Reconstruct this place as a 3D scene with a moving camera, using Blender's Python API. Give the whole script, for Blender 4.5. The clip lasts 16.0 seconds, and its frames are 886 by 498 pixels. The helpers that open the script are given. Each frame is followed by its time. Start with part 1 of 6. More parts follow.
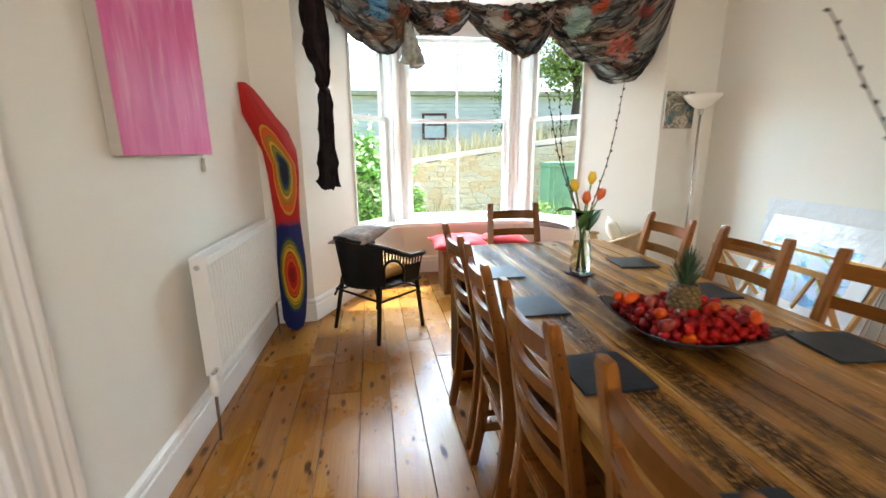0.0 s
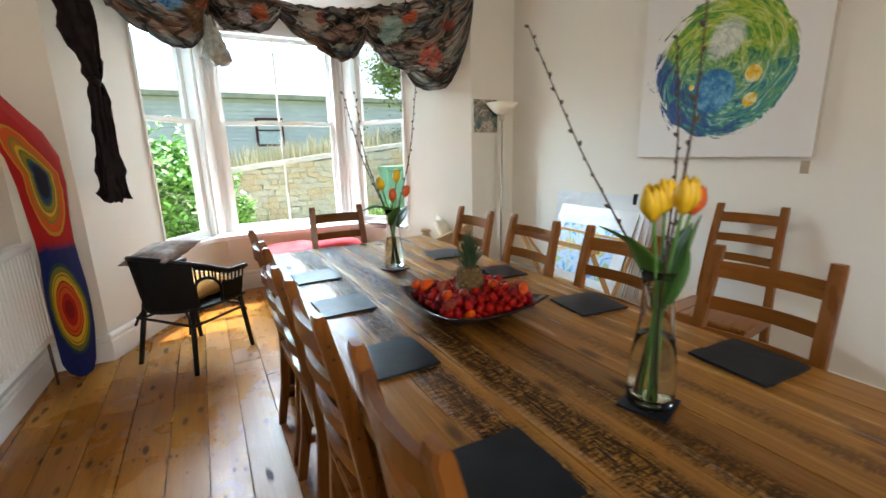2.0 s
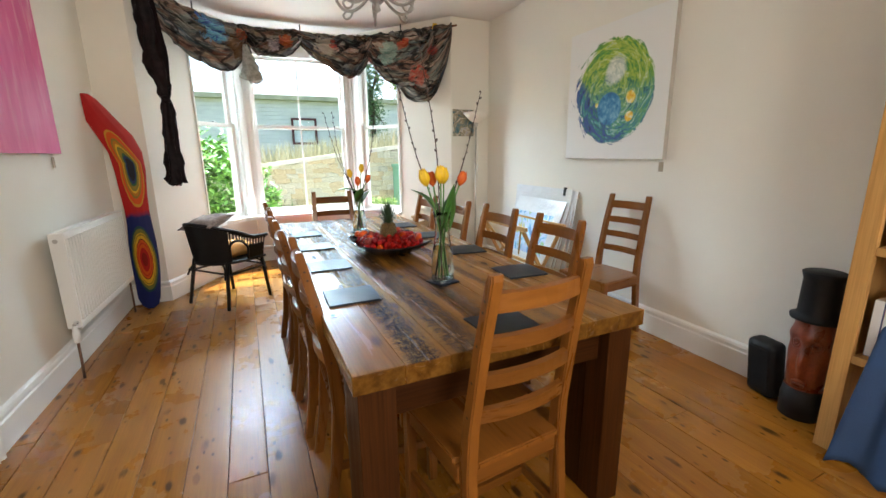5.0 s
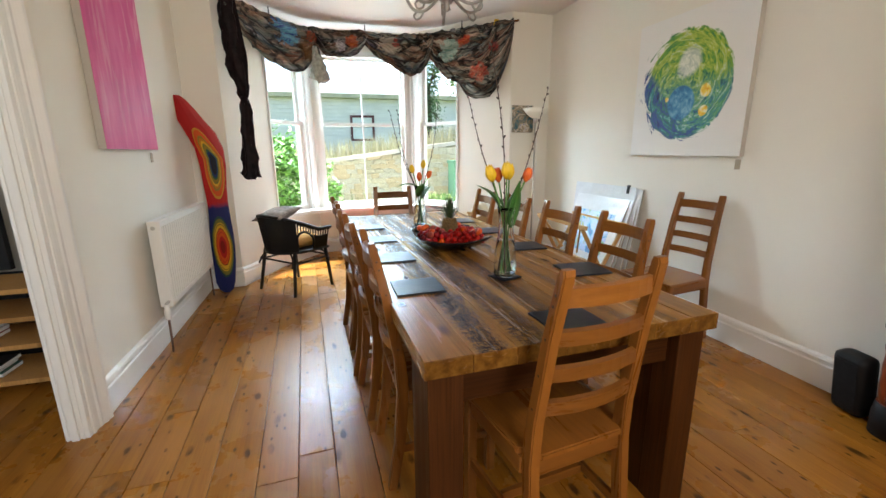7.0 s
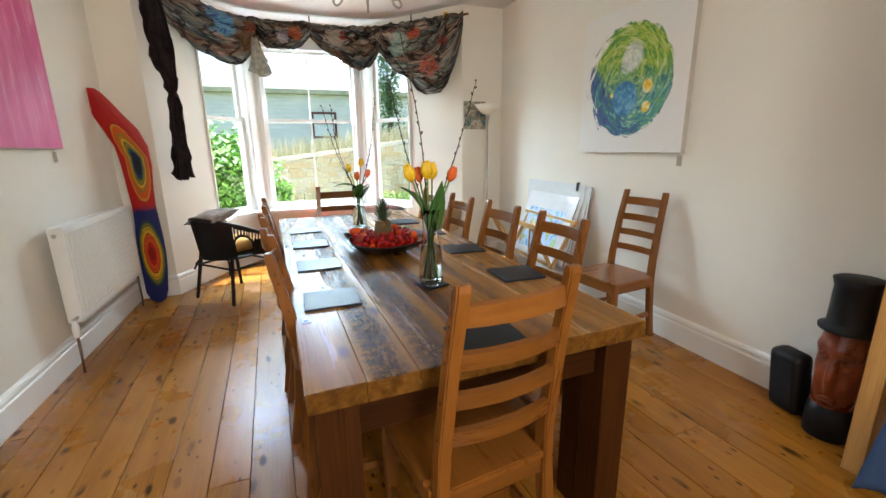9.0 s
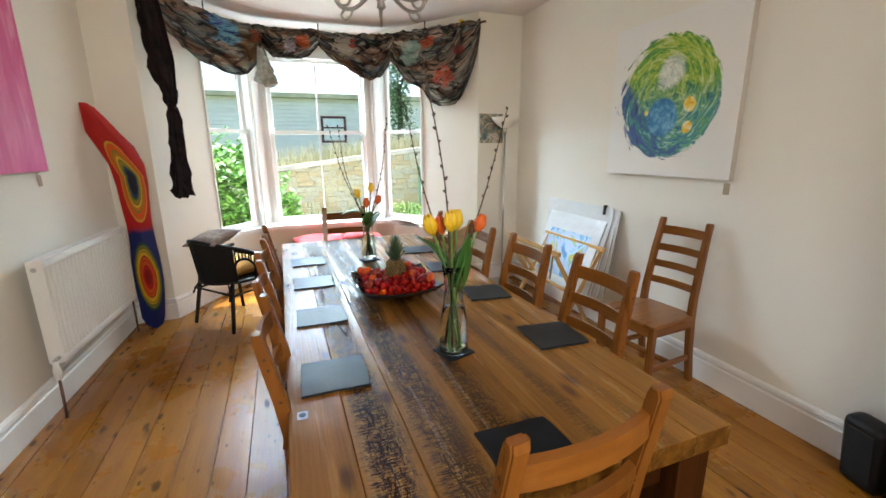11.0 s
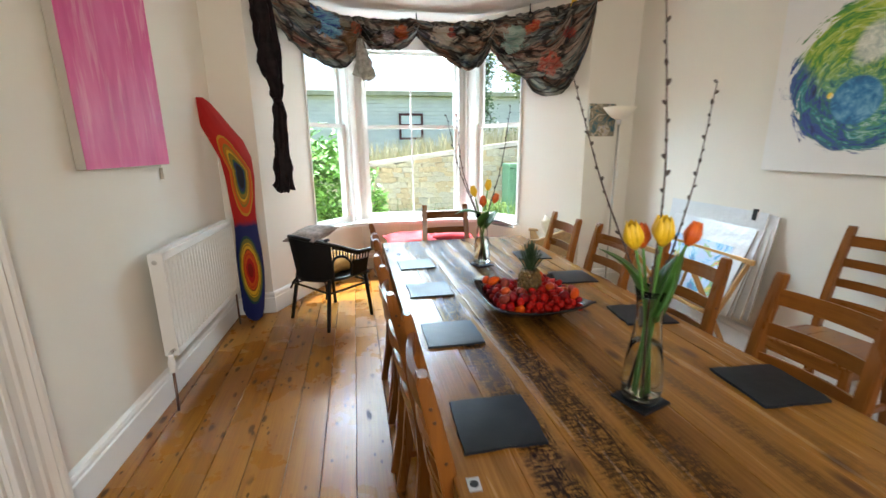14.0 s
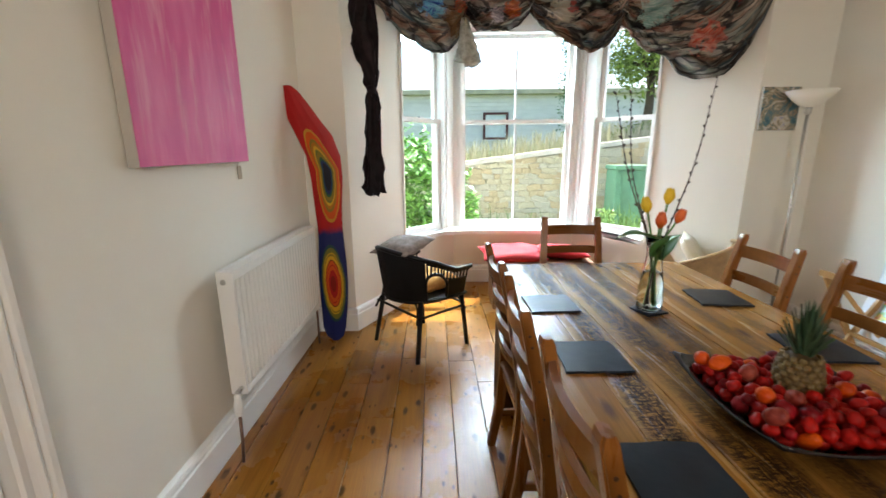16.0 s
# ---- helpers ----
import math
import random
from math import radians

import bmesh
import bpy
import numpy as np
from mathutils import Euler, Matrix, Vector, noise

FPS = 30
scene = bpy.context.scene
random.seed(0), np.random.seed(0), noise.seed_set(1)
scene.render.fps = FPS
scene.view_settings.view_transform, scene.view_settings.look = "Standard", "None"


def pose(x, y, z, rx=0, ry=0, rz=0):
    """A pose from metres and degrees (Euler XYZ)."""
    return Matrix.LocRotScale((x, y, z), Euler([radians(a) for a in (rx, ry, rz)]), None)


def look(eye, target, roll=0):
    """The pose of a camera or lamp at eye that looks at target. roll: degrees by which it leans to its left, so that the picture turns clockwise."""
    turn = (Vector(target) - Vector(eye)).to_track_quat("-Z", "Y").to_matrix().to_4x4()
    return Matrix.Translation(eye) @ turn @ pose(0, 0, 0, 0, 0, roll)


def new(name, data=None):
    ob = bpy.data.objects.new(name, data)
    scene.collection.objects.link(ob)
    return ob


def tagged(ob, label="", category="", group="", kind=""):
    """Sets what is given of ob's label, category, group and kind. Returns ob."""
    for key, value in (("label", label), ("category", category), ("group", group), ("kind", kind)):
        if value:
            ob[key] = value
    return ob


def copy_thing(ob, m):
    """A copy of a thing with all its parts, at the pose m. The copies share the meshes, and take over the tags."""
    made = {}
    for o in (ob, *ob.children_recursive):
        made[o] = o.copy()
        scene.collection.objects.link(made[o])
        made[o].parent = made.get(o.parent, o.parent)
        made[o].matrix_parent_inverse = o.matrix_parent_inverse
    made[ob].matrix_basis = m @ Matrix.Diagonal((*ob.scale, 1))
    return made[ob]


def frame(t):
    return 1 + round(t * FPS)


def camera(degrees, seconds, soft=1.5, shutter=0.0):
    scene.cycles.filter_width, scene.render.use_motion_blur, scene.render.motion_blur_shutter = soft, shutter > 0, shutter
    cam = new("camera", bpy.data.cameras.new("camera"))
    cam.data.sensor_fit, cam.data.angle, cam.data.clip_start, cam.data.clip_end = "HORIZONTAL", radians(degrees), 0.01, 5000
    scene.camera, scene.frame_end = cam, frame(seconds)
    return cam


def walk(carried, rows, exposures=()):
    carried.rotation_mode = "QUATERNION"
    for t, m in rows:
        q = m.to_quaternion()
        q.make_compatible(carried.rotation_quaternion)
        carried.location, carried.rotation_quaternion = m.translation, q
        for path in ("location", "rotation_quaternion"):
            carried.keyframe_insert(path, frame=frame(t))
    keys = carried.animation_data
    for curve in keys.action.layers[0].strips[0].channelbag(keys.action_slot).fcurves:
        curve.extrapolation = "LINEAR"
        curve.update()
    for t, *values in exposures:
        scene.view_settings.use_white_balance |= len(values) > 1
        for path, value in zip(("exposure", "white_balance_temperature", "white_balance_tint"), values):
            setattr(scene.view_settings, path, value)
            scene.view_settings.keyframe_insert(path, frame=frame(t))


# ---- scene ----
cam = camera(93.6, 16.0, shutter=0.4)
PATH = [
    (0, (0.954, 0.156, 1.346), (1.194, 2.087, 0.883), -0.6),
    (0.5, (0.918, 0.456, 1.333), (1.245, 2.375, 0.877), -0.8),
    (1, (0.956, 0.505, 1.334), (1.438, 2.392, 0.881), -1.2),
    (1.5, (0.995, 0.283, 1.331), (1.696, 2.104, 0.89), -1.6),
    (2, (1.139, 0.09, 1.315), (2.025, 1.826, 0.869), -1.4),
    (2.5, (1.244, -0.041, 1.29), (2.09, 1.716, 0.845), -1.0),
    (3, (1.255, -0.297, 1.305), (2.019, 1.497, 0.862), -0.8),
    (3.5, (1.249, -0.557, 1.311), (2.002, 1.244, 0.874), -0.8),
    (5.8, (1.221, -0.997, 1.31), (1.961, 0.804, 0.856), -0.4),
    (6, (1.204, -0.996, 1.311), (1.896, 0.824, 0.855), -0.5),
    (6.5, (1.157, -0.986, 1.311), (1.752, 0.868, 0.852), -0.5),
    (7, (1.172, -0.976, 1.311), (1.694, 0.899, 0.851), -0.6),
    (7.5, (1.211, -0.991, 1.303), (1.73, 0.885, 0.845), -0.8),
    (8, (1.265, -1.012, 1.304), (1.835, 0.847, 0.838), -0.9),
    (8.5, (1.33, -0.984, 1.305), (1.963, 0.855, 0.835), -0.8),
    (8.7, (1.365, -0.955, 1.302), (2.019, 0.875, 0.828), -0.8),
    (10.8, (1.459, -0.594, 1.448), (2.098, 1.241, 0.974), -0.9),
    (11, (1.448, -0.598, 1.439), (2.067, 1.246, 0.975), -0.5),
    (11.5, (1.432, -0.602, 1.42), (2.014, 1.255, 0.957), -0.6),
    (12, (1.352, -0.619, 1.454), (1.913, 1.245, 0.996), -0.6),
    (12.5, (1.288, -0.636, 1.423), (1.822, 1.236, 0.967), -0.5),
    (13, (1.249, -0.614, 1.395), (1.731, 1.272, 0.936), -0.5),
    (13.5, (1.229, -0.462, 1.388), (1.636, 1.441, 0.927), -0.5),
    (14, (1.239, -0.252, 1.415), (1.551, 1.666, 0.942), -0.6),
    (14.5, (1.232, -0.084, 1.396), (1.455, 1.846, 0.923), -0.5),
    (15, (1.153, 0.137, 1.373), (1.308, 2.074, 0.897), -0.5),
    (15.5, (1.094, 0.308, 1.384), (1.18, 2.25, 0.913), -0.5),
    (16, (1.052, 0.4, 1.389), (1.014, 2.344, 0.923), -0.4),
]
walk(cam, [(t, look(eye, target, roll)) for t, eye, target, roll in PATH], [(0.0, 1.58), (0.5, 1.42), (1.0, 1.30), (2.5, 1.29), (3.5, 1.38), (6.0, 1.48), (8.5, 1.49), (11.0, 1.41), (12.5, 1.37), (14.0, 1.45), (15.0, 1.41), (16.0, 1.32)])

# ---- light ----
SUN_EL, SUN_ROT = 58.0, 30.0     # the sun stands ahead of the bay and to its right
world = bpy.data.worlds.new("sky")
scene.world = world
world.use_nodes = True
wn = world.node_tree
sky = wn.nodes.new("ShaderNodeTexSky")
sky.sky_type = 'NISHITA'
sky.sun_disc = False
sky.sun_elevation, sky.sun_rotation = radians(SUN_EL), radians(SUN_ROT)
wn.nodes["Background"].inputs[1].default_value = 0.15
wn.links.new(sky.outputs[0], wn.nodes["Background"].inputs[0])


def lamp(name, kind, m, energy, colour=(1, 1, 1), **more):
    d = bpy.data.lights.new(name, kind)
    d.energy, d.color = energy, colour
    if kind == 'SUN':
        d.angle = radians(0.5)
    else:
        d.shape, d.size, d.size_y = 'RECTANGLE', more["w"], more["h"]
    ob = new(name, d)
    ob.matrix_world = m
    return ob


sx, sy = math.sin(radians(SUN_ROT)), math.cos(radians(SUN_ROT))
ce, se = math.cos(radians(SUN_EL)), math.sin(radians(SUN_EL))
lamp("sun", 'SUN', look((sx * ce * 20, sy * ce * 20, se * 20), (0, 0, 0)), 5.0, (1, 0.95, 0.86))
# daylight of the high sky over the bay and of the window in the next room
lamp("skylight_bay", 'AREA', look((1.05, 6.1, 3.40), (2.30, 2.2, 0.95)), 335, (0.66, 0.86, 1.0), w=3.4, h=1.5)
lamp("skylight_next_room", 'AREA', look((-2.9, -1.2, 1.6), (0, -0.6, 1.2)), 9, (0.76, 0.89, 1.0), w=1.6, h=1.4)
# unseen warm fill added behind the camera, tilted to brighten the left wall
lamp("skylight_rear", 'AREA', look((2.0, -2.58, 1.9), (0.2, 1.9, 1.45)), 23, (1.0, 0.92, 0.80), w=1.1, h=0.9)


# ---- building helpers ----
def obj(name, bm, material=None, smooth=False):
    bmesh.ops.recalc_face_normals(bm, faces=bm.faces)
    me = bpy.data.meshes.new(name)
    bm.to_mesh(me)
    bm.free()
    if smooth:
        for p in me.polygons:
            p.use_smooth = True
    if material:
        me.materials.append(material)
    return new(name, me)


def part(name, bm, material, parent, label="", smooth=False):
    ob = obj(name, bm, material, smooth)
    ob.parent = parent
    if label:
        ob["label"] = label
    return ob


def empty(name, m, label, category, group="", kind=""):
    e = new(name)
    e.empty_display_size = 0.1
    e.matrix_world = m
    return tagged(e, label, category, group, kind)


def box(x0, x1, y0, y1, z0, z1, bevel=0.0, bm=None):
    own = bm is None
    bm = bm or bmesh.new()
    m = Matrix.Translation(((x0 + x1) / 2, (y0 + y1) / 2, (z0 + z1) / 2)) @ Matrix.Diagonal((abs(x1 - x0), abs(y1 - y0), abs(z1 - z0), 1))
    bmesh.ops.create_cube(bm, size=1, matrix=m)
    if bevel and own:
        bmesh.ops.bevel(bm, geom=bm.edges[:], offset=bevel, segments=2, affect='EDGES', profile=0.6)
    return bm


def prism(pts, z0, z1, bm=None):
    bm = bm or bmesh.new()
    lo = [bm.verts.new((x, y, z0)) for x, y in pts]
    hi = [bm.verts.new((x, y, z1)) for x, y in pts]
    n = len(pts)
    bm.faces.new(lo[::-1])
    bm.faces.new(hi)
    for i in range(n):
        bm.faces.new((lo[i], lo[(i + 1) % n], hi[(i + 1) % n], hi[i]))
    return bm


def tube(pts, r, n=8, bm=None, cap=True):
    """A round bar along pts; r is one radius or one for each point."""
    bm = bm or bmesh.new()
    pts = [Vector(p) for p in pts]
    rs = r if isinstance(r, (list, tuple)) else [r] * len(pts)
    rings = []
    side = None
    for i, p in enumerate(pts):
        d = (pts[min(i + 1, len(pts) - 1)] - pts[max(i - 1, 0)]).normalized()
        if side is None:
            side = d.orthogonal().normalized()
        side = (side - d * side.dot(d)).normalized()
        up = d.cross(side)
        rings.append([bm.verts.new(p + (side * math.cos(a) + up * math.sin(a)) * rs[i]) for a in [2 * math.pi * k / n for k in range(n)]])
    for a, b in zip(rings, rings[1:]):
        for k in range(n):
            bm.faces.new((a[k], a[(k + 1) % n], b[(k + 1) % n], b[k]))
    if cap:
        bm.faces.new(rings[0][::-1])
        bm.faces.new(rings[-1])
    return bm


def lathe(profile, n=24, bm=None, cx=0, cy=0):
    bm = bm or bmesh.new()
    rings = []
    for r, z in profile:
        rings.append([bm.verts.new((cx + max(r, 1e-4) * math.cos(2 * math.pi * k / n), cy + max(r, 1e-4) * math.sin(2 * math.pi * k / n), z)) for k in range(n)])
    for a, b in zip(rings, rings[1:]):
        for k in range(n):
            bm.faces.new((a[k], a[(k + 1) % n], b[(k + 1) % n], b[k]))
    bm.faces.new(rings[0][::-1])
    bm.faces.new(rings[-1])
    return bm


def bar(p0, p1, w, h, bevel=0.003, up=(0, 0, 1)):
    """A squared bar from p0 to p1, w wide across and h high along up."""
    p0, p1 = Vector(p0), Vector(p1)
    d = (p1 - p0)
    y = d.normalized()
    x = y.cross(Vector(up)).normalized()
    z = x.cross(y)
    bm = box(-w / 2, w / 2, 0, d.length, -h / 2, h / 2, bevel)
    bm.transform(Matrix.Translation(p0) @ Matrix((x, y, z)).transposed().to_4x4())
    return bm


def curve_pts(pts, steps=6):
    """Points of a smooth line through pts."""
    pts = [Vector(p) for p in pts]
    ext = [pts[0] * 2 - pts[1]] + pts + [pts[-1] * 2 - pts[-2]]
    out = []
    for i in range(1, len(ext) - 2):
        a, b, c, d = ext[i - 1:i + 3]
        for s in range(steps):
            t = s / steps
            out.append(0.5 * ((2 * b) + (c - a) * t + (2 * a - 5 * b + 4 * c - d) * t * t + (3 * b - 3 * c + d - a) * t ** 3))
    return out + [pts[-1]]


def sheet(rows, thick=0.0, bm=None):
    """A surface through rows of points, given thickness where wanted."""
    bm = bm or bmesh.new()
    g = [[bm.verts.new(p) for p in row] for row in rows]
    for a, b in zip(g, g[1:]):
        for k in range(len(a) - 1):
            bm.faces.new((a[k], a[k + 1], b[k + 1], b[k]))
    if thick:
        bmesh.ops.recalc_face_normals(bm, faces=bm.faces)
        bmesh.ops.solidify(bm, geom=bm.faces[:], thickness=thick)
    return bm


# ---- materials ----
def shader(name):
    m = bpy.data.materials.new(name)
    m.use_nodes = True
    nt = m.node_tree
    return m, nt, nt.nodes["Principled BSDF"]


def add(nt, kind, **vals):
    n = nt.nodes.new("ShaderNode" + kind)
    for k, v in vals.items():
        k = k.replace("_", " ")
        n.inputs[k.title() if k.title() in n.inputs else k].default_value = v
    return n


def coords(nt, scale=(1, 1, 1), jitter=False):
    tc = nt.nodes.new("ShaderNodeTexCoord")
    mp = nt.nodes.new("ShaderNodeMapping")
    mp.inputs["Scale"].default_value = scale
    nt.links.new(tc.outputs["Object"], mp.inputs["Vector"])
    if jitter:
        oi = nt.nodes.new("ShaderNodeObjectInfo")
        mul = add(nt, "Math")
        mul.operation = 'MULTIPLY'
        mul.inputs[1].default_value = 37.0
        nt.links.new(oi.outputs["Random"], mul.inputs[0])
        cb = nt.nodes.new("ShaderNodeCombineXYZ")
        for k in range(3):
            nt.links.new(mul.outputs[0], cb.inputs[k])
        nt.links.new(cb.outputs[0], mp.inputs["Location"])
    return mp.outputs[0]


def ramp(nt, fac, stops, mode='LINEAR'):
    r = nt.nodes.new("ShaderNodeValToRGB")
    r.color_ramp.interpolation = mode
    el = r.color_ramp.elements
    while len(el) < len(stops):
        el.new(0.5)
    for e, (p, c) in zip(el, stops):
        e.position = p
        e.color = (*c, 1) if len(c) == 3 else c
    nt.links.new(fac, r.inputs[0])
    return r.outputs[0]


def tex(nt, vec, scale, detail=4, rough=0.5, distort=0.0, out=0):
    n = nt.nodes.new("ShaderNodeTexNoise")
    n.inputs["Scale"].default_value = scale
    n.inputs["Detail"].default_value = detail
    n.inputs["Roughness"].default_value = rough
    n.inputs["Distortion"].default_value = distort
    nt.links.new(vec, n.inputs["Vector"])
    return n.outputs[out]


def mixc(nt, fac, a, b, mode='MIX'):
    n = nt.nodes.new("ShaderNodeMix")
    n.data_type, n.blend_type = 'RGBA', mode
    for sock, v in ((n.inputs[0], fac), (n.inputs[6], a), (n.inputs[7], b)):
        if isinstance(v, bpy.types.NodeSocket):
            nt.links.new(v, sock)
        elif isinstance(v, tuple):
            sock.default_value = (*v, 1)
        else:
            sock.default_value = v
    return n.outputs[2]


def calc(nt, op, a, b=0.0):
    n = nt.nodes.new("ShaderNodeMath")
    n.operation = op
    for sock, v in zip(n.inputs, (a, b)):
        if isinstance(v, bpy.types.NodeSocket):
            nt.links.new(v, sock)
        else:
            sock.default_value = v
    return n.outputs[0]


def bumped(nt, bsdf, height, strength=0.2, dist=0.004):
    b = nt.nodes.new("ShaderNodeBump")
    b.inputs["Strength"].default_value = strength
    b.inputs["Distance"].default_value = dist
    nt.links.new(height, b.inputs["Height"])
    nt.links.new(b.outputs[0], bsdf.inputs["Normal"])


def plain(name, c, rough=0.5, var=0.12, scale=6, fine=90, bump=0.15, metal=0.0, c2=None, jitter=True, dist=0.002):
    """Base colour that drifts at two scales, with fine relief."""
    m, nt, b = shader(name)
    v = coords(nt, jitter=jitter)
    lo = tuple(x * (1 - var) for x in c)
    hi = c2 or tuple(min(x * (1 + var), 0.95) for x in c)
    big = tex(nt, v, scale, 5)
    small = tex(nt, v, fine, 3)
    f = calc(nt, 'ADD', calc(nt, 'MULTIPLY', big, 0.7), calc(nt, 'MULTIPLY', small, 0.3))
    nt.links.new(ramp(nt, f, [(0.3, lo), (0.7, hi)]), b.inputs["Base Color"])
    wear = min(var * 1.5, 0.15)
    nt.links.new(ramp(nt, big, [(0.3, (rough * (1 - wear),) * 3), (0.7, (min(rough * (1 + wear), 1),) * 3)]), b.inputs["Roughness"])
    b.inputs["Metallic"].default_value = metal
    if max(c) < 0.025 and rough > 0.15:
        b.inputs["Specular IOR Level"].default_value = 0.28
    if bump:
        bumped(nt, b, small, bump, dist)
    return m


def wood(name, dark, light, axis, rough=0.35, grain=1.0, knots=0.5, bump=0.25, coat=0.0, streaky=1.0):
    """Sawn softwood: streaks along one axis, rings, knots."""
    m, nt, b = shader(name)
    s = [14.0 * grain] * 3
    s[axis] = 0.9 * grain
    v = coords(nt, tuple(s), jitter=True)
    streak = tex(nt, v, 1.6, 6, 0.6, 0.6)
    s2 = [90.0 * grain] * 3
    s2[axis] = 2.0
    fine = tex(nt, coords(nt, tuple(s2), jitter=True), 1.5, 4, 0.6)
    col = ramp(nt, streak, [(0.28, dark), (0.5, tuple((a + c) / 2 for a, c in zip(dark, light))), (0.72, light)])
    col = mixc(nt, 0.35 * streaky, col, ramp(nt, fine, [(0.35, tuple(x * 0.6 for x in dark)), (0.6, light)]), 'MULTIPLY')
    col = mixc(nt, 0.45 * streaky, col, ramp(nt, fine, [(0.3, dark), (0.65, light)]))
    if knots:
        sk = [5.0] * 3
        sk[axis] = 2.6
        vo = nt.nodes.new("ShaderNodeTexVoronoi")
        vo.inputs["Scale"].default_value = 1.0
        nt.links.new(coords(nt, tuple(sk), jitter=True), vo.inputs["Vector"])
        k = ramp(nt, vo.outputs["Distance"], [(0.05, (knots,) * 3), (0.13, (0, 0, 0))])
        col = mixc(nt, k, col, tuple(x * 0.22 for x in dark))
    oi = nt.nodes.new("ShaderNodeObjectInfo")
    tone = ramp(nt, oi.outputs["Random"], [(0, (0.72, 0.70, 0.68)), (1, (1.12, 1.1, 1.06))])
    col = mixc(nt, 1.0, col, tone, 'MULTIPLY')
    nt.links.new(col, b.inputs["Base Color"])
    nt.links.new(ramp(nt, streak, [(0.3, (rough * 0.8,) * 3), (0.7, (rough * 1.25,) * 3)]), b.inputs["Roughness"])
    b.inputs["Coat Weight"].default_value = coat
    b.inputs["Specular IOR Level"].default_value = 0.3 if coat else 0.15
    b.inputs["Coat Roughness"].default_value = 0.2
    bumped(nt, b, fine, bump, 0.0015)
    return m


def glass(name, colour=(1, 1, 1), ior=1.45, rough=0.0):
    m, nt, b = shader(name)
    b.inputs["Base Color"].default_value = (*colour, 1)
    b.inputs["Transmission Weight"].default_value = 1
    b.inputs["Roughness"].default_value = rough
    b.inputs["IOR"].default_value = ior
    return m


WALL = plain("wall_paint", (0.82, 0.788, 0.712), 0.6, 0.02, 1.3, 220, 0.12, jitter=False)
WHITE = plain("white_gloss_paint", (0.82, 0.815, 0.79), 0.32, 0.008, 3, 60, 0.03)
CEIL = plain("ceiling_paint", (0.80, 0.76, 0.73), 0.8, 0.03, 1.5, 150, 0.12)


def floor_wood():
    """Old honey-varnished boards: faint grain, knots, paired nail holes and scuffs."""
    m, nt, b = shader("floor_pine")
    streak = tex(nt, coords(nt, (9, 0.7, 9), jitter=True), 1.5, 6, 0.6, 0.7)
    fine = tex(nt, coords(nt, (95, 2.2, 95), jitter=True), 1.4, 4, 0.6)
    patch = tex(nt, coords(nt, (1, 1, 1), jitter=True), 2.6, 5, 0.6)
    col = ramp(nt, streak, [(0.28, (0.20, 0.070, 0.007)), (0.5, (0.31, 0.121, 0.013)), (0.74, (0.41, 0.174, 0.022))])
    col = mixc(nt, 0.3, col, ramp(nt, fine, [(0.3, (0.18, 0.063, 0.006)), (0.66, (0.43, 0.185, 0.025))]))
    col = mixc(nt, ramp(nt, patch, [(0.55, (0, 0, 0)), (0.75, (0.45,) * 3)]), col, (0.36, 0.155, 0.040))
    dull = None
    for sc, lim, dark in (((7.5, 3.2, 1), 0.105, 0.85), ((14, 6.5, 1), 0.085, 0.85), ((5, 1.6, 1), 0.075, 0.9)):
        vo = nt.nodes.new("ShaderNodeTexVoronoi")
        vo.voronoi_dimensions = '2D'
        vo.inputs["Scale"].default_value = 1.0
        nt.links.new(coords(nt, sc, jitter=True), vo.inputs["Vector"])
        spot = calc(nt, 'ADD', vo.outputs["Distance"], calc(nt, 'MULTIPLY', calc(nt, 'SUBTRACT', tex(nt, coords(nt, (30, 9, 1), jitter=True), 1.0, 4, 0.7), 0.5), lim * 2.2))
        here = ramp(nt, tex(nt, coords(nt, (1.3, 0.8, 1), jitter=True), 2.0 + sc[0] * 0.2, 2), [(0.48, (0, 0, 0)), (0.58, (1, 1, 1))])
        mark = calc(nt, 'MULTIPLY', here, ramp(nt, spot, [(lim * 0.6, (dark,) * 3), (lim * 1.25, (0, 0, 0))]))
        dull = mark if dull is None else calc(nt, 'MAXIMUM', dull, mark)
        col = mixc(nt, mark, col, (0.030, 0.014, 0.007))
    # dry worn streaks where the varnish has gone
    worn = calc(nt, 'MULTIPLY', ramp(nt, tex(nt, coords(nt, (26, 1.6, 1), jitter=True), 1.0, 5, 0.7, 0.4), [(0.60, (0, 0, 0)), (0.70, (0.5,) * 3)]), ramp(nt, patch, [(0.48, (0, 0, 0)), (0.60, (1, 1, 1))]))
    col = mixc(nt, worn, col, (0.085, 0.045, 0.018))
    oi = nt.nodes.new("ShaderNodeObjectInfo")
    col = mixc(nt, 1.0, col, ramp(nt, oi.outputs["Random"], [(0, (0.84, 0.82, 0.80)), (1, (1.06, 1.05, 1.04))]), 'MULTIPLY')
    nt.links.new(col, b.inputs["Base Color"])
    nt.links.new(ramp(nt, patch, [(0.35, (0.22,) * 3), (0.7, (0.40,) * 3)]), b.inputs["Roughness"])
    nt.links.new(calc(nt, 'SUBTRACT', 0.30, calc(nt, 'MULTIPLY', dull, 0.28)), b.inputs["Specular IOR Level"])
    bumped(nt, b, calc(nt, 'ADD', calc(nt, 'MULTIPLY', streak, 0.7), calc(nt, 'MULTIPLY', fine, 0.3)), 0.22, 0.003)
    return m


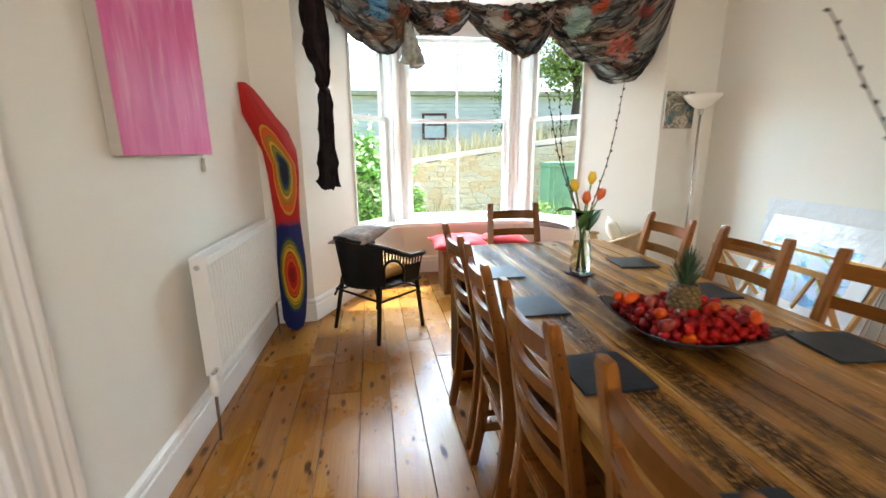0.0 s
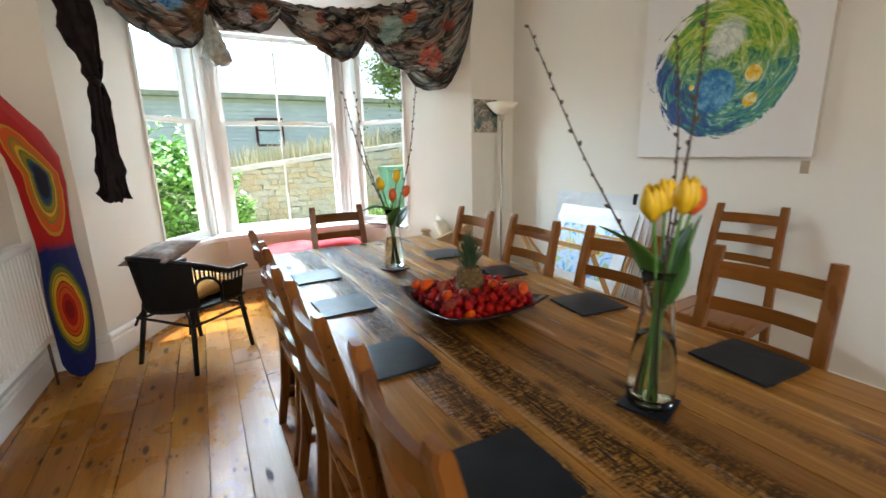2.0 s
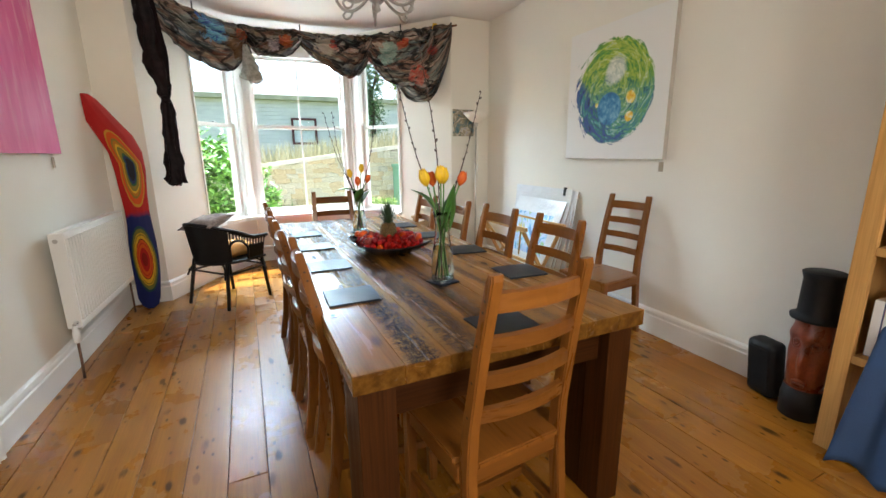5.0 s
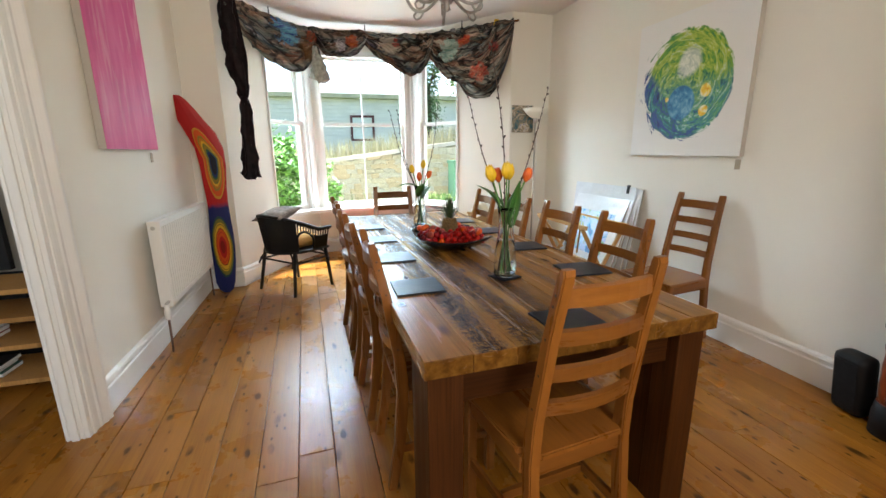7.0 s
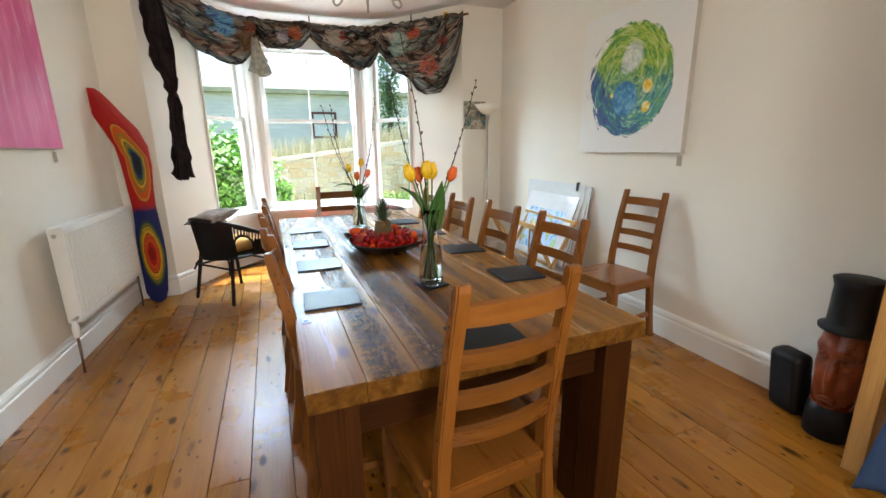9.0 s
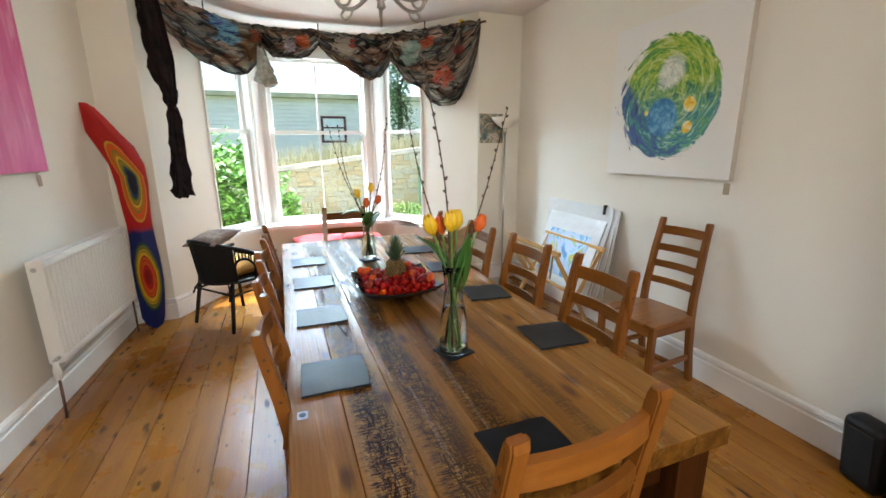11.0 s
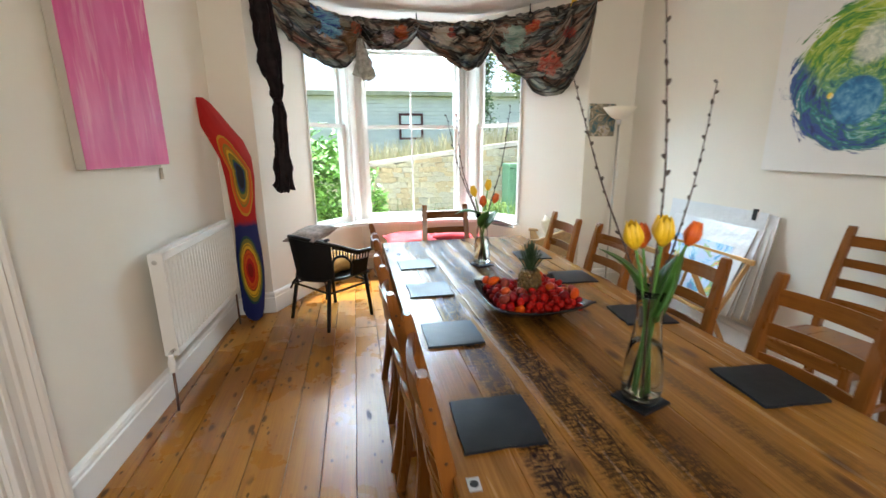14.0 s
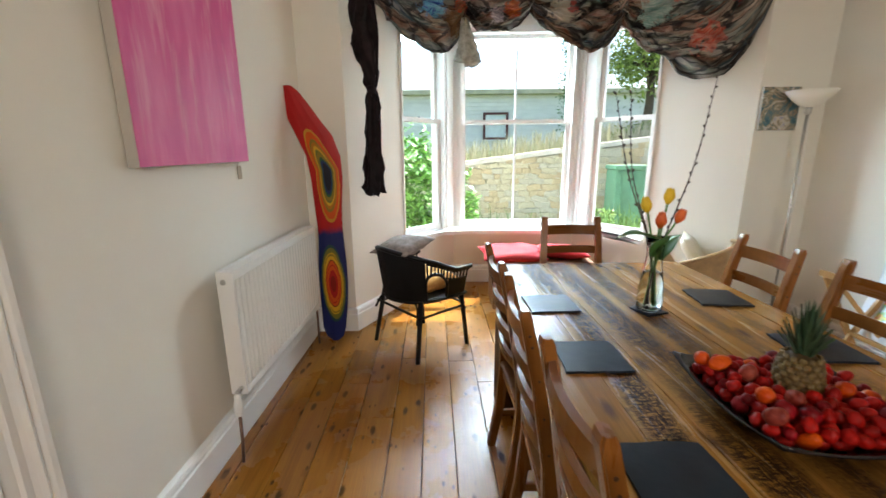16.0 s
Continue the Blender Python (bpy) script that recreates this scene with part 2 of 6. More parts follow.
FLOORW = floor_wood()
PINE_X = wood("pine_along_x", (0.175, 0.058, 0.011), (0.315, 0.122, 0.021), 0, 0.30, 1.0, 0.75, 0.12, 0.3, 0.3)
PINE_Y = wood("pine_along_y", (0.175, 0.058, 0.011), (0.315, 0.122, 0.021), 1, 0.30, 1.0, 0.75, 0.12, 0.3, 0.3)
PINE_Z = wood("pine_along_z", (0.175, 0.058, 0.011), (0.315, 0.122, 0.021), 2, 0.30, 1.0, 0.75, 0.12, 0.3, 0.3)
LIGHTW = wood("light_beech", (0.52, 0.30, 0.12), (0.70, 0.45, 0.2), 2, 0.4, 1.2, 0.15, 0.15)
OLD_X = wood("old_wood_along_x", (0.024, 0.007, 0.0014), (0.078, 0.025, 0.005), 0, 0.45, 1.0, 0.8, 0.5)
OLD_Z = wood("old_wood_along_z", (0.026, 0.008, 0.0016), (0.088, 0.029, 0.006), 2, 0.45, 1.0, 0.8, 0.5)


def table_top_wood():
    """Reclaimed boards: long grain, dark saw marks across the grain in worn bands."""
    m, nt, b = shader("reclaimed_boards")
    v = coords(nt, (11, 0.8, 11), jitter=True)
    streak = tex(nt, v, 1.7, 7, 0.62, 0.8)
    fine = tex(nt, coords(nt, (120, 3, 120), jitter=True), 1.2, 4, 0.6)
    col = ramp(nt, streak, [(0.20, (0.14, 0.056, 0.009)), (0.5, (0.275, 0.122, 0.021)), (0.78, (0.43, 0.214, 0.042))])
    col = mixc(nt, 0.28, col, ramp(nt, fine, [(0.3, (0.085, 0.037, 0.009)), (0.65, (0.35, 0.185, 0.048))]))
    cross = tex(nt, coords(nt, (34, 190, 7), jitter=True), 1.0, 5, 0.7, 1.2)
    along = tex(nt, coords(nt, (190, 26, 7), jitter=True), 1.0, 4, 0.65, 0.8)
    saw = calc(nt, 'MAXIMUM', calc(nt, 'SUBTRACT', cross, 0.015), calc(nt, 'SUBTRACT', along, 0.045))
    px = nt.nodes.new("ShaderNodeSeparateXYZ")
    nt.links.new(coords(nt), px.inputs[0])
    drift = calc(nt, 'ADD', calc(nt, 'MULTIPLY', calc(nt, 'SUBTRACT', tex(nt, coords(nt, (1, 1.6, 1)), 1.0, 3), 0.5), 0.09),
                 calc(nt, 'MULTIPLY', calc(nt, 'SUBTRACT', cross, 0.5), 0.11))
    xx = calc(nt, 'ADD', px.outputs[0], drift)
    band = None
    for cx_, half, force in ((-0.300, 0.046, 1.0), (-0.158, 0.052, 0.95), (-0.022, 0.038, 0.8), (0.185, 0.020, 0.55), (0.315, 0.022, 0.45)):
        near = ramp(nt, calc(nt, 'ABSOLUTE', calc(nt, 'SUBTRACT', xx, cx_)), [(half * 0.72, (force,) * 3), (half * 1.25, (0, 0, 0))])
        band = near if band is None else calc(nt, 'MAXIMUM', band, near)
    fade = ramp(nt, tex(nt, coords(nt, (5, 1.1, 1), jitter=True), 1.0, 3, 0.55, 0.3), [(0.34, (0.55,) * 3), (0.48, (1, 1, 1))])
    marks = calc(nt, 'MULTIPLY', ramp(nt, saw, [(0.44, (0, 0, 0)), (0.51, (1, 1, 1))]), calc(nt, 'MULTIPLY', band, fade))
    geo = nt.nodes.new("ShaderNodeNewGeometry")
    face = nt.nodes.new("ShaderNodeSeparateXYZ")
    nt.links.new(geo.outputs["Normal"], face.inputs[0])
    marks = calc(nt, 'MULTIPLY', marks, calc(nt, 'GREATER_THAN', face.outputs[2], 0.7))
    col = mixc(nt, marks, col, (0.022, 0.013, 0.008))
    vo = nt.nodes.new("ShaderNodeTexVoronoi")
    vo.voronoi_dimensions = '2D'
    vo.inputs["Scale"].default_value = 1.0
    nt.links.new(coords(nt, (6, 2.2, 6), jitter=True), vo.inputs["Vector"])
    col = mixc(nt, ramp(nt, vo.outputs["Distance"], [(0.04, (0.8,) * 3), (0.12, (0, 0, 0))]), col, (0.06, 0.028, 0.012))
    # end faces of the boards get a darker, blotched brown
    end = calc(nt, 'GREATER_THAN', calc(nt, 'ABSOLUTE', face.outputs[1]), 0.7)
    col = mixc(nt, calc(nt, 'MULTIPLY', end, 1.0), col, ramp(nt, tex(nt, coords(nt, (1, 1, 1), jitter=True), 28, 4, 0.6), [(0.35, (0.085, 0.034, 0.006)), (0.65, (0.175, 0.080, 0.014))]))
    oi = nt.nodes.new("ShaderNodeObjectInfo")
    col = mixc(nt, 1.0, col, ramp(nt, oi.outputs["Random"], [(0, (0.8, 0.78, 0.75)), (1, (1.12, 1.1, 1.08))]), 'MULTIPLY')
    nt.links.new(col, b.inputs["Base Color"])
    nt.links.new(ramp(nt, streak, [(0.3, (0.23,) * 3), (0.7, (0.29,) * 3)]), b.inputs["Roughness"])
    nt.links.new(calc(nt, 'SUBTRACT', 0.23, calc(nt, 'MULTIPLY', marks, 0.17)), b.inputs["Specular IOR Level"])
    bumped(nt, b, calc(nt, 'SUBTRACT', fine, calc(nt, 'MULTIPLY', marks, 1.6)), 0.26, 0.0022)
    return m


TOPW = table_top_wood()
SLATE = plain("slate", (0.012, 0.015, 0.020), 0.36, 0.3, 9, 22, 0.26, dist=0.003)
SLATE.node_tree.nodes["Principled BSDF"].inputs["Specular IOR Level"].default_value = 0.13
BLACKCANE = plain("black_cane", (0.006, 0.006, 0.0065), 0.45, 0.3, 20, 120, 0.3)
CANE = plain("natural_cane", (0.46, 0.31, 0.16), 0.5, 0.25, 15, 120, 0.3)
WICKER = plain("brown_wicker", (0.23, 0.11, 0.045), 0.55, 0.3, 15, 90, 0.4)
GLASS = glass("vase_glass", (0.97, 1.0, 0.985), 1.30)
PANE = glass("window_glass", (0.97, 1.0, 0.985), 1.02)
WATER = glass("water", (0.95, 0.98, 0.92), 1.22)
LEAF = plain("tulip_green", (0.045, 0.14, 0.022), 0.42, 0.25, 8, 60, 0.2)
STEM = plain("stem_green", (0.10, 0.24, 0.05), 0.45, 0.2, 12, 60, 0.1)
YELLOW = plain("yellow_petal", (0.83, 0.53, 0.02), 0.5, 0.12, 18, 60, 0.15)
ORANGE = plain("orange_petal", (0.74, 0.085, 0.008), 0.5, 0.2, 18, 60, 0.15, c2=(0.82, 0.19, 0.02))
TWIG = plain("willow_bark", (0.065, 0.035, 0.022), 0.6, 0.3, 20, 120, 0.3)
BUD = plain("willow_bud", (0.085, 0.07, 0.06), 0.8, 0.4, 60, 200, 0.4)
COPPER = plain("tarnished_pipe", (0.16, 0.09, 0.06), 0.4, 0.3, 18, 80, 0.1, metal=0.7)
STEEL = plain("brushed_steel", (0.55, 0.54, 0.52), 0.3, 0.08, 12, 90, 0.05, metal=1.0)
PEWTER = plain("pewter", (0.42, 0.40, 0.37), 0.35, 0.12, 14, 90, 0.1, metal=0.85)
BLACK = plain("black_plastic", (0.006, 0.006, 0.007), 0.55, 0.2, 10, 120, 0.1)
CERAMIC = plain("black_glaze", (0.012, 0.010, 0.012), 0.08, 0.2, 8, 50, 0.02)
RED = plain("red_fabric", (0.55, 0.022, 0.03), 0.85, 0.15, 6, 200, 0.4)
GREYCLOTH = plain("mottled_cushion_cloth", (0.30, 0.25, 0.23), 0.9, 0.5, 28, 200, 0.5)
OCHRE = plain("ochre_cushion_cloth", (0.55, 0.27, 0.06), 0.9, 0.2, 9, 200, 0.5)
CREAM = plain("cream_cloth", (0.72, 0.67, 0.58), 0.9, 0.08, 9, 200, 0.4)
DENIM = plain("blue_cloth", (0.035, 0.075, 0.17), 0.9, 0.2, 5, 220, 0.5)
CARD = plain("card_tag", (0.42, 0.35, 0.26), 0.8, 0.1, 20, 150, 0.1)
PAPER = plain("white_paper", (0.80, 0.80, 0.79), 0.6, 0.03, 5, 90, 0.05)
OPAL = plain("opal_glass", (0.85, 0.82, 0.74), 0.35, 0.03, 5, 60, 0.02)


# ---- the room ----
BAY = [(0.31, 3.45), (0.62, 4.10), (1.08, 4.70), (2.32, 4.70), (2.80, 4.10), (3.24, 3.56)]
CEIL_Z, BACK = 2.76, -2.7
REAR_L, REAR_R = 1.165, -0.95       # the doorway in the left wall, from y to y


def structure(name, bm, material, label, category, smooth=False):
    return tagged(obj(name, bm, material, smooth), label, category, kind="structure")


def off(p, q, d):
    """The two points moved d to the left of the way from p to q."""
    v = Vector((q[0] - p[0], q[1] - p[1]))
    n = Vector((-v.y, v.x)).normalized() * d
    return (p[0] + n.x, p[1] + n.y), (q[0] + n.x, q[1] + n.y)


A, B, C, D, E_, F = BAY
left = prism([(-0.075, REAR_L), (0, REAR_L), (0, 3.60), (-0.075, 3.60)], 0, CEIL_Z)
prism([(-0.075, BACK), (0, BACK), (0, REAR_R), (-0.075, REAR_R)], 0, CEIL_Z, left)
prism([(-0.075, REAR_R), (0, REAR_R), (0, REAR_L), (-0.075, REAR_L)], 2.16, CEIL_Z, left)
structure("wall_left", left, WALL, "off-white painted plaster wall with a doorway", "wall")
structure("wall_right", prism([(3.80, BACK), (3.92, BACK), (3.85, 3.80), (3.728, 3.80)], 0, CEIL_Z), WALL, "off-white painted plaster wall hung with a large canvas", "wall")
structure("wall_front_left", prism([(0.0, 3.44), A, B, (B[0] - 0.30, B[1] + 0.12), (0.0, 4.0)], 0, CEIL_Z), WALL, "off-white plaster pier beside the bay window", "wall")
structure("wall_front_right", prism([F, (3.735, 3.58), (3.735, 4.2), (E_[0] + 0.30, E_[1] + 0.12), E_], 0, CEIL_Z), WALL, "off-white plaster pier beside the bay window", "wall")
under = prism([B, C, D, E_, (E_[0] + 0.25, E_[1] + 0.14), (D[0] + 0.12, D[1] + 0.28), (C[0] - 0.12, C[1] + 0.28), (B[0] - 0.25, B[1] + 0.14)], 0, 0.56)
structure("wall_bay_low", under, WALL, "painted wall under the bay windows", "wall")
over = prism([B, C, D, E_, (E_[0] + 0.25, E_[1] + 0.14), (D[0] + 0.12, D[1] + 0.28), (C[0] - 0.12, C[1] + 0.28), (B[0] - 0.25, B[1] + 0.14)], 2.52, CEIL_Z + 0.1)
structure("wall_bay_high", over, WALL, "painted wall above the bay windows", "wall")
# never in view; its opening is added for light from behind
rear = prism([(-0.14, BACK - 0.12), (1.1, BACK - 0.12), (1.1, BACK), (-0.14, BACK)], 0, CEIL_Z)
prism([(2.7, BACK - 0.12), (3.92, BACK - 0.12), (3.92, BACK), (2.7, BACK)], 0, CEIL_Z, rear)
prism([(1.1, BACK - 0.12), (2.7, BACK - 0.12), (2.7, BACK), (1.1, BACK)], 0, 1.05, rear)
prism([(1.1, BACK - 0.12), (2.7, BACK - 0.12), (2.7, BACK), (1.1, BACK)], 2.35, CEIL_Z, rear)
structure("wall_back", rear, WALL, "off-white painted plaster wall", "wall")
structure("ceiling", box(-3.2, 3.95, BACK - 0.12, 5.0, CEIL_Z, CEIL_Z + 0.16), CEIL, "white painted ceiling over room and bay", "ceiling")
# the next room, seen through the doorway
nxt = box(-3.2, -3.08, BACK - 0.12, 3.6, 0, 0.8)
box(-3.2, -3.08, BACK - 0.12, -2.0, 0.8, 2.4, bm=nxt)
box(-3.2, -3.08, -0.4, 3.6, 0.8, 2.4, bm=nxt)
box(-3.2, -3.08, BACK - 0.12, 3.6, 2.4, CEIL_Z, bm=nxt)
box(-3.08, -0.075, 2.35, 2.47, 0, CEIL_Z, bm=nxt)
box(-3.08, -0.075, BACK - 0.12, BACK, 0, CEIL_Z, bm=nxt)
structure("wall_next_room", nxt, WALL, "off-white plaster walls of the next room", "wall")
structure("floor_base", box(-3.2, 3.92, BACK - 0.12, 4.98, -0.12, -0.022), plain("dark_gap", (0.02, 0.012, 0.008), 0.9), "dark sub-floor under the boards", "floor")

# skirting boards: profile carried along the foot of the walls
SKIRT = [(0.0, 0.0), (0.022, 0.0), (0.022, 0.135), (0.016, 0.142), (0.016, 0.160), (0.024, 0.166), (0.018, 0.180), (0.008, 0.186), (0.0, 0.190)]


def skirting(path, name="baseboard"):
    bm = bmesh.new()
    rows = []
    for i, p in enumerate(path):
        p = Vector(p)
        dirs = []
        if i > 0:
            dirs.append((p - Vector(path[i - 1])).normalized())
        if i < len(path) - 1:
            dirs.append((Vector(path[i + 1]) - p).normalized())
        ns = [Vector((d.y, -d.x)) for d in dirs]
        n = sum(ns, Vector((0, 0))).normalized()
        k = 1 / max(n.dot(ns[0]), 0.3)
        rows.append([bm.verts.new((p.x + n.x * o * k, p.y + n.y * o * k, z)) for o, z in SKIRT])
    for a, b in zip(rows, rows[1:]):
        for k in range(len(a) - 1):
            bm.faces.new((a[k], a[k + 1], b[k + 1], b[k]))
    bm.faces.new(rows[0])
    bm.faces.new(rows[-1])
    return structure(name, bm, WHITE, "white moulded skirting board", "skirting board")


skirting([(0.001, 1.30), (0.001, 3.439), A, B, C, D, E_, F, (3.733, 3.579), (3.8, BACK)])
skirting([(0.001, BACK + 0.02), (0.001, REAR_R - 0.14)])


def architrave(y, s, label):
    """Moulded door casing: the lining in the wall's thickness and the fluted face board. s: the side on which the wall lies."""
    e = empty("door_casing", pose(0, y, 0), label, "door frame", kind="structure")
    part("lining", box(-0.087, 0.012, -0.03 if s > 0 else 0, 0.0 if s > 0 else 0.03, 0, 2.16, 0.003), WHITE, e)
    for x0, x1, d in ((-0.080, -0.068, 0.006), (-0.056, -0.026, 0.014), (-0.016, -0.006, 0.006)):
        part("stop_bead", box(x0, x1, -0.03 - d if s > 0 else 0.0305, -0.0305 if s > 0 else 0.03 + d, 0, 2.13, 0.003), WHITE, e)
    prof = [(0.0, 0.0), (0.018, 0.0), (0.022, 0.012), (0.014, 0.02), (0.018, 0.05), (0.024, 0.058), (0.024, 0.075), (0.030, 0.085), (0.038, 0.095), (0.030, 0.108), (0.038, 0.118), (0.042, 0.13), (0.0, 0.132)]
    for side in (0, 1):
        bm = bmesh.new()
        pts = [((x if side == 0 else -0.075 - x), s * yy) for x, yy in prof]
        prism(pts, 0, 2.29, bm)
        part("casing_board", bm, WHITE, e)
    return e


architrave(REAR_L, 1, "white moulded door casing with fluted edge")
architrave(REAR_R, -1, "white moulded door casing")
head = empty("door_casing_head", pose(0, 0, 2.16), "white moulded casing over the doorway", "door frame", kind="structure")
part("casing_board", box(0.0, 0.036, REAR_R - 0.13, REAR_L + 0.13, 0.0, 0.13, 0.006), WHITE, head)
part("lining", box(-0.087, 0.012, REAR_R, REAR_L, -0.03, -0.002, 0.002), WHITE, head)


# ---- bay windows ----
Z0, Z1, ZM = 0.60, 2.52, 1.65


def window(name, p, q, g0, g1, bars, label):
    """A box sash window between p and q; the glass runs from g0 to g1 along it."""
    v = Vector((q[0] - p[0], q[1] - p[1]))
    L = v.length
    w = empty(name, pose(p[0], p[1], 0, 0, 0, math.degrees(math.atan2(v.y, v.x))), label, "window", kind="structure")
    fr = bmesh.new()
    box(0.0, g0 - 0.045, 0.0, 0.15, Z0, Z1, bm=fr)
    box(g1 + 0.045, L, 0.0, 0.15, Z0, Z1, bm=fr)
    box(g0 - 0.045, g1 + 0.045, 0.0, 0.15, Z1 - 0.06, Z1, bm=fr)
    box(g0 - 0.045, g1 + 0.045, 0.0, 0.20, Z0 - 0.04, Z0 + 0.01, bm=fr)
    for x0, x1 in ((g0 - 0.06, g0 - 0.042), (g1 + 0.042, g1 + 0.06)):
        box(x0, x1, -0.014, 0.03, Z0, Z1, bm=fr)
    part("window_frame", fr, WHITE, w)
    if g0 > 0.09:
        part("moulding", box(0.03, 0.045, -0.012, 0.004, Z0, Z1, 0.003), WHITE, w)
    if L - g1 > 0.12:
        part("moulding", box(g1 + 0.085, g1 + 0.10, -0.012, 0.004, Z0, Z1, 0.003), WHITE, w)
    for z0, z1, y0, name2 in ((Z0 + 0.01, ZM + 0.02, 0.035, "lower_sash"), (ZM - 0.02, Z1 - 0.06, 0.078, "upper_sash")):
        s = bmesh.new()
        y1 = y0 + 0.038
        box(g0 - 0.045, g0, y0, y1, z0, z1, bm=s)
        box(g1, g1 + 0.045, y0, y1, z0, z1, bm=s)
        box(g0, g1, y0, y1, z0, z0 + (0.055 if z0 < 1 else 0.038), bm=s)
        box(g0, g1, y0, y1, z1 - 0.038, z1, bm=s)
        sash = part(name2, s, WHITE, w, "white painted sash")
        xs = [g0] + [g0 + (g1 - g0) * (k + 1) / (bars + 1) for k in range(bars)] + [g1]
        for x in xs[1:-1]:
            part("glazing_bar", box(x - 0.009, x + 0.009, y0 + 0.004, y1 - 0.004, z0 + 0.03, z1 - 0.03, 0.003), WHITE, sash)
        for a, b in zip(xs, xs[1:]):
            pn = part("pane", box(a, b, y0 + 0.017, y0 + 0.021, z0 + 0.03, z1 - 0.03), PANE, sash, "clear glass pane")
            pn.visible_shadow = False
    part("latch", box((g0 + g1) / 2 - 0.02, (g0 + g1) / 2 + 0.02, 0.03, 0.06, ZM + 0.021, ZM + 0.035, 0.004), STEEL, w, "small metal sash catch")
    return w


window("window_1", B, C, 0.07, 0.55, 0, "white sash window at the side of the bay")
window("window_2", C, D, 0.12, 1.12, 1, "wide white sash window in the middle of the bay")
window("window_3", D, E_, 0.20, 0.70, 0, "white sash window at the side of the bay")
sill = [(B[0] + 0.02, B[1] - 0.03), (C[0] + 0.02, C[1] - 0.005), (D[0] - 0.02, D[1] - 0.005), (E_[0] - 0.02, E_[1] - 0.03),
        (E_[0] - 0.10, E_[1] - 0.12), (2.66, 4.25), (2.42, 4.44), (2.2, 4.5), (1.2, 4.5), (0.98, 4.44), (0.78, 4.25), (B[0] + 0.10, B[1] - 0.12)]
bm = prism(sill, 0.562, 0.598)
bmesh.ops.bevel(bm, geom=[e for e in bm.edges], offset=0.006, segments=2, affect='EDGES')
structure("window_board", bm, WHITE, "deep white window board round the bay", "window sill")


# ---- dining table ----
table = empty("dining_table", pose(1.89, 0.0, 0, 0, 0, 2.35), "long reclaimed-timber dining table with thick square legs", "table")
HW, TL, TZ = 0.507, 2.61, 0.78
edges = [-HW, -0.368, -0.236, -0.075, 0.077, 0.25, 0.393, HW]
for i in range(7):
    part("top_board", box(edges[i] + 0.0004, edges[i + 1] - 0.0004, 0.0, TL, TZ - 0.056, TZ - 0.0012 * (i % 2), 0.003), TOPW, table, "scarred reclaimed board with dark saw marks")
for sx_ in (-1, 1):
    for y0 in (0.03, TL - 0.23):
        leg = part("leg", box(sx_ * 0.49, sx_ * 0.385, y0, y0 + 0.10, 0.0, TZ - 0.057, 0.004), OLD_Z, table, "thick dark-brown square leg")
        part("leg_board", box(sx_ * 0.487, sx_ * 0.388, y0 + 0.1015, y0 + 0.20, 0.0, TZ - 0.057, 0.004), OLD_Z, leg)
part("apron", box(-0.384, 0.384, 0.075, 0.11, TZ - 0.19, TZ - 0.057, 0.003), OLD_X, table)
part("apron", box(-0.384, 0.384, TL - 0.11, TL - 0.075, TZ - 0.19, TZ - 0.057, 0.003), OLD_X, table)
for sx_ in (-1, 1):
    part("apron", box(sx_ * 0.44, sx_ * 0.405, 0.232, TL - 0.232, TZ - 0.19, TZ - 0.057, 0.003), OLD_X, table)


# ---- ladder-back chairs ----
PEG = plain("dark_peg", (0.05, 0.016, 0.006), 0.5, 0.2, 20, 90, 0.1)


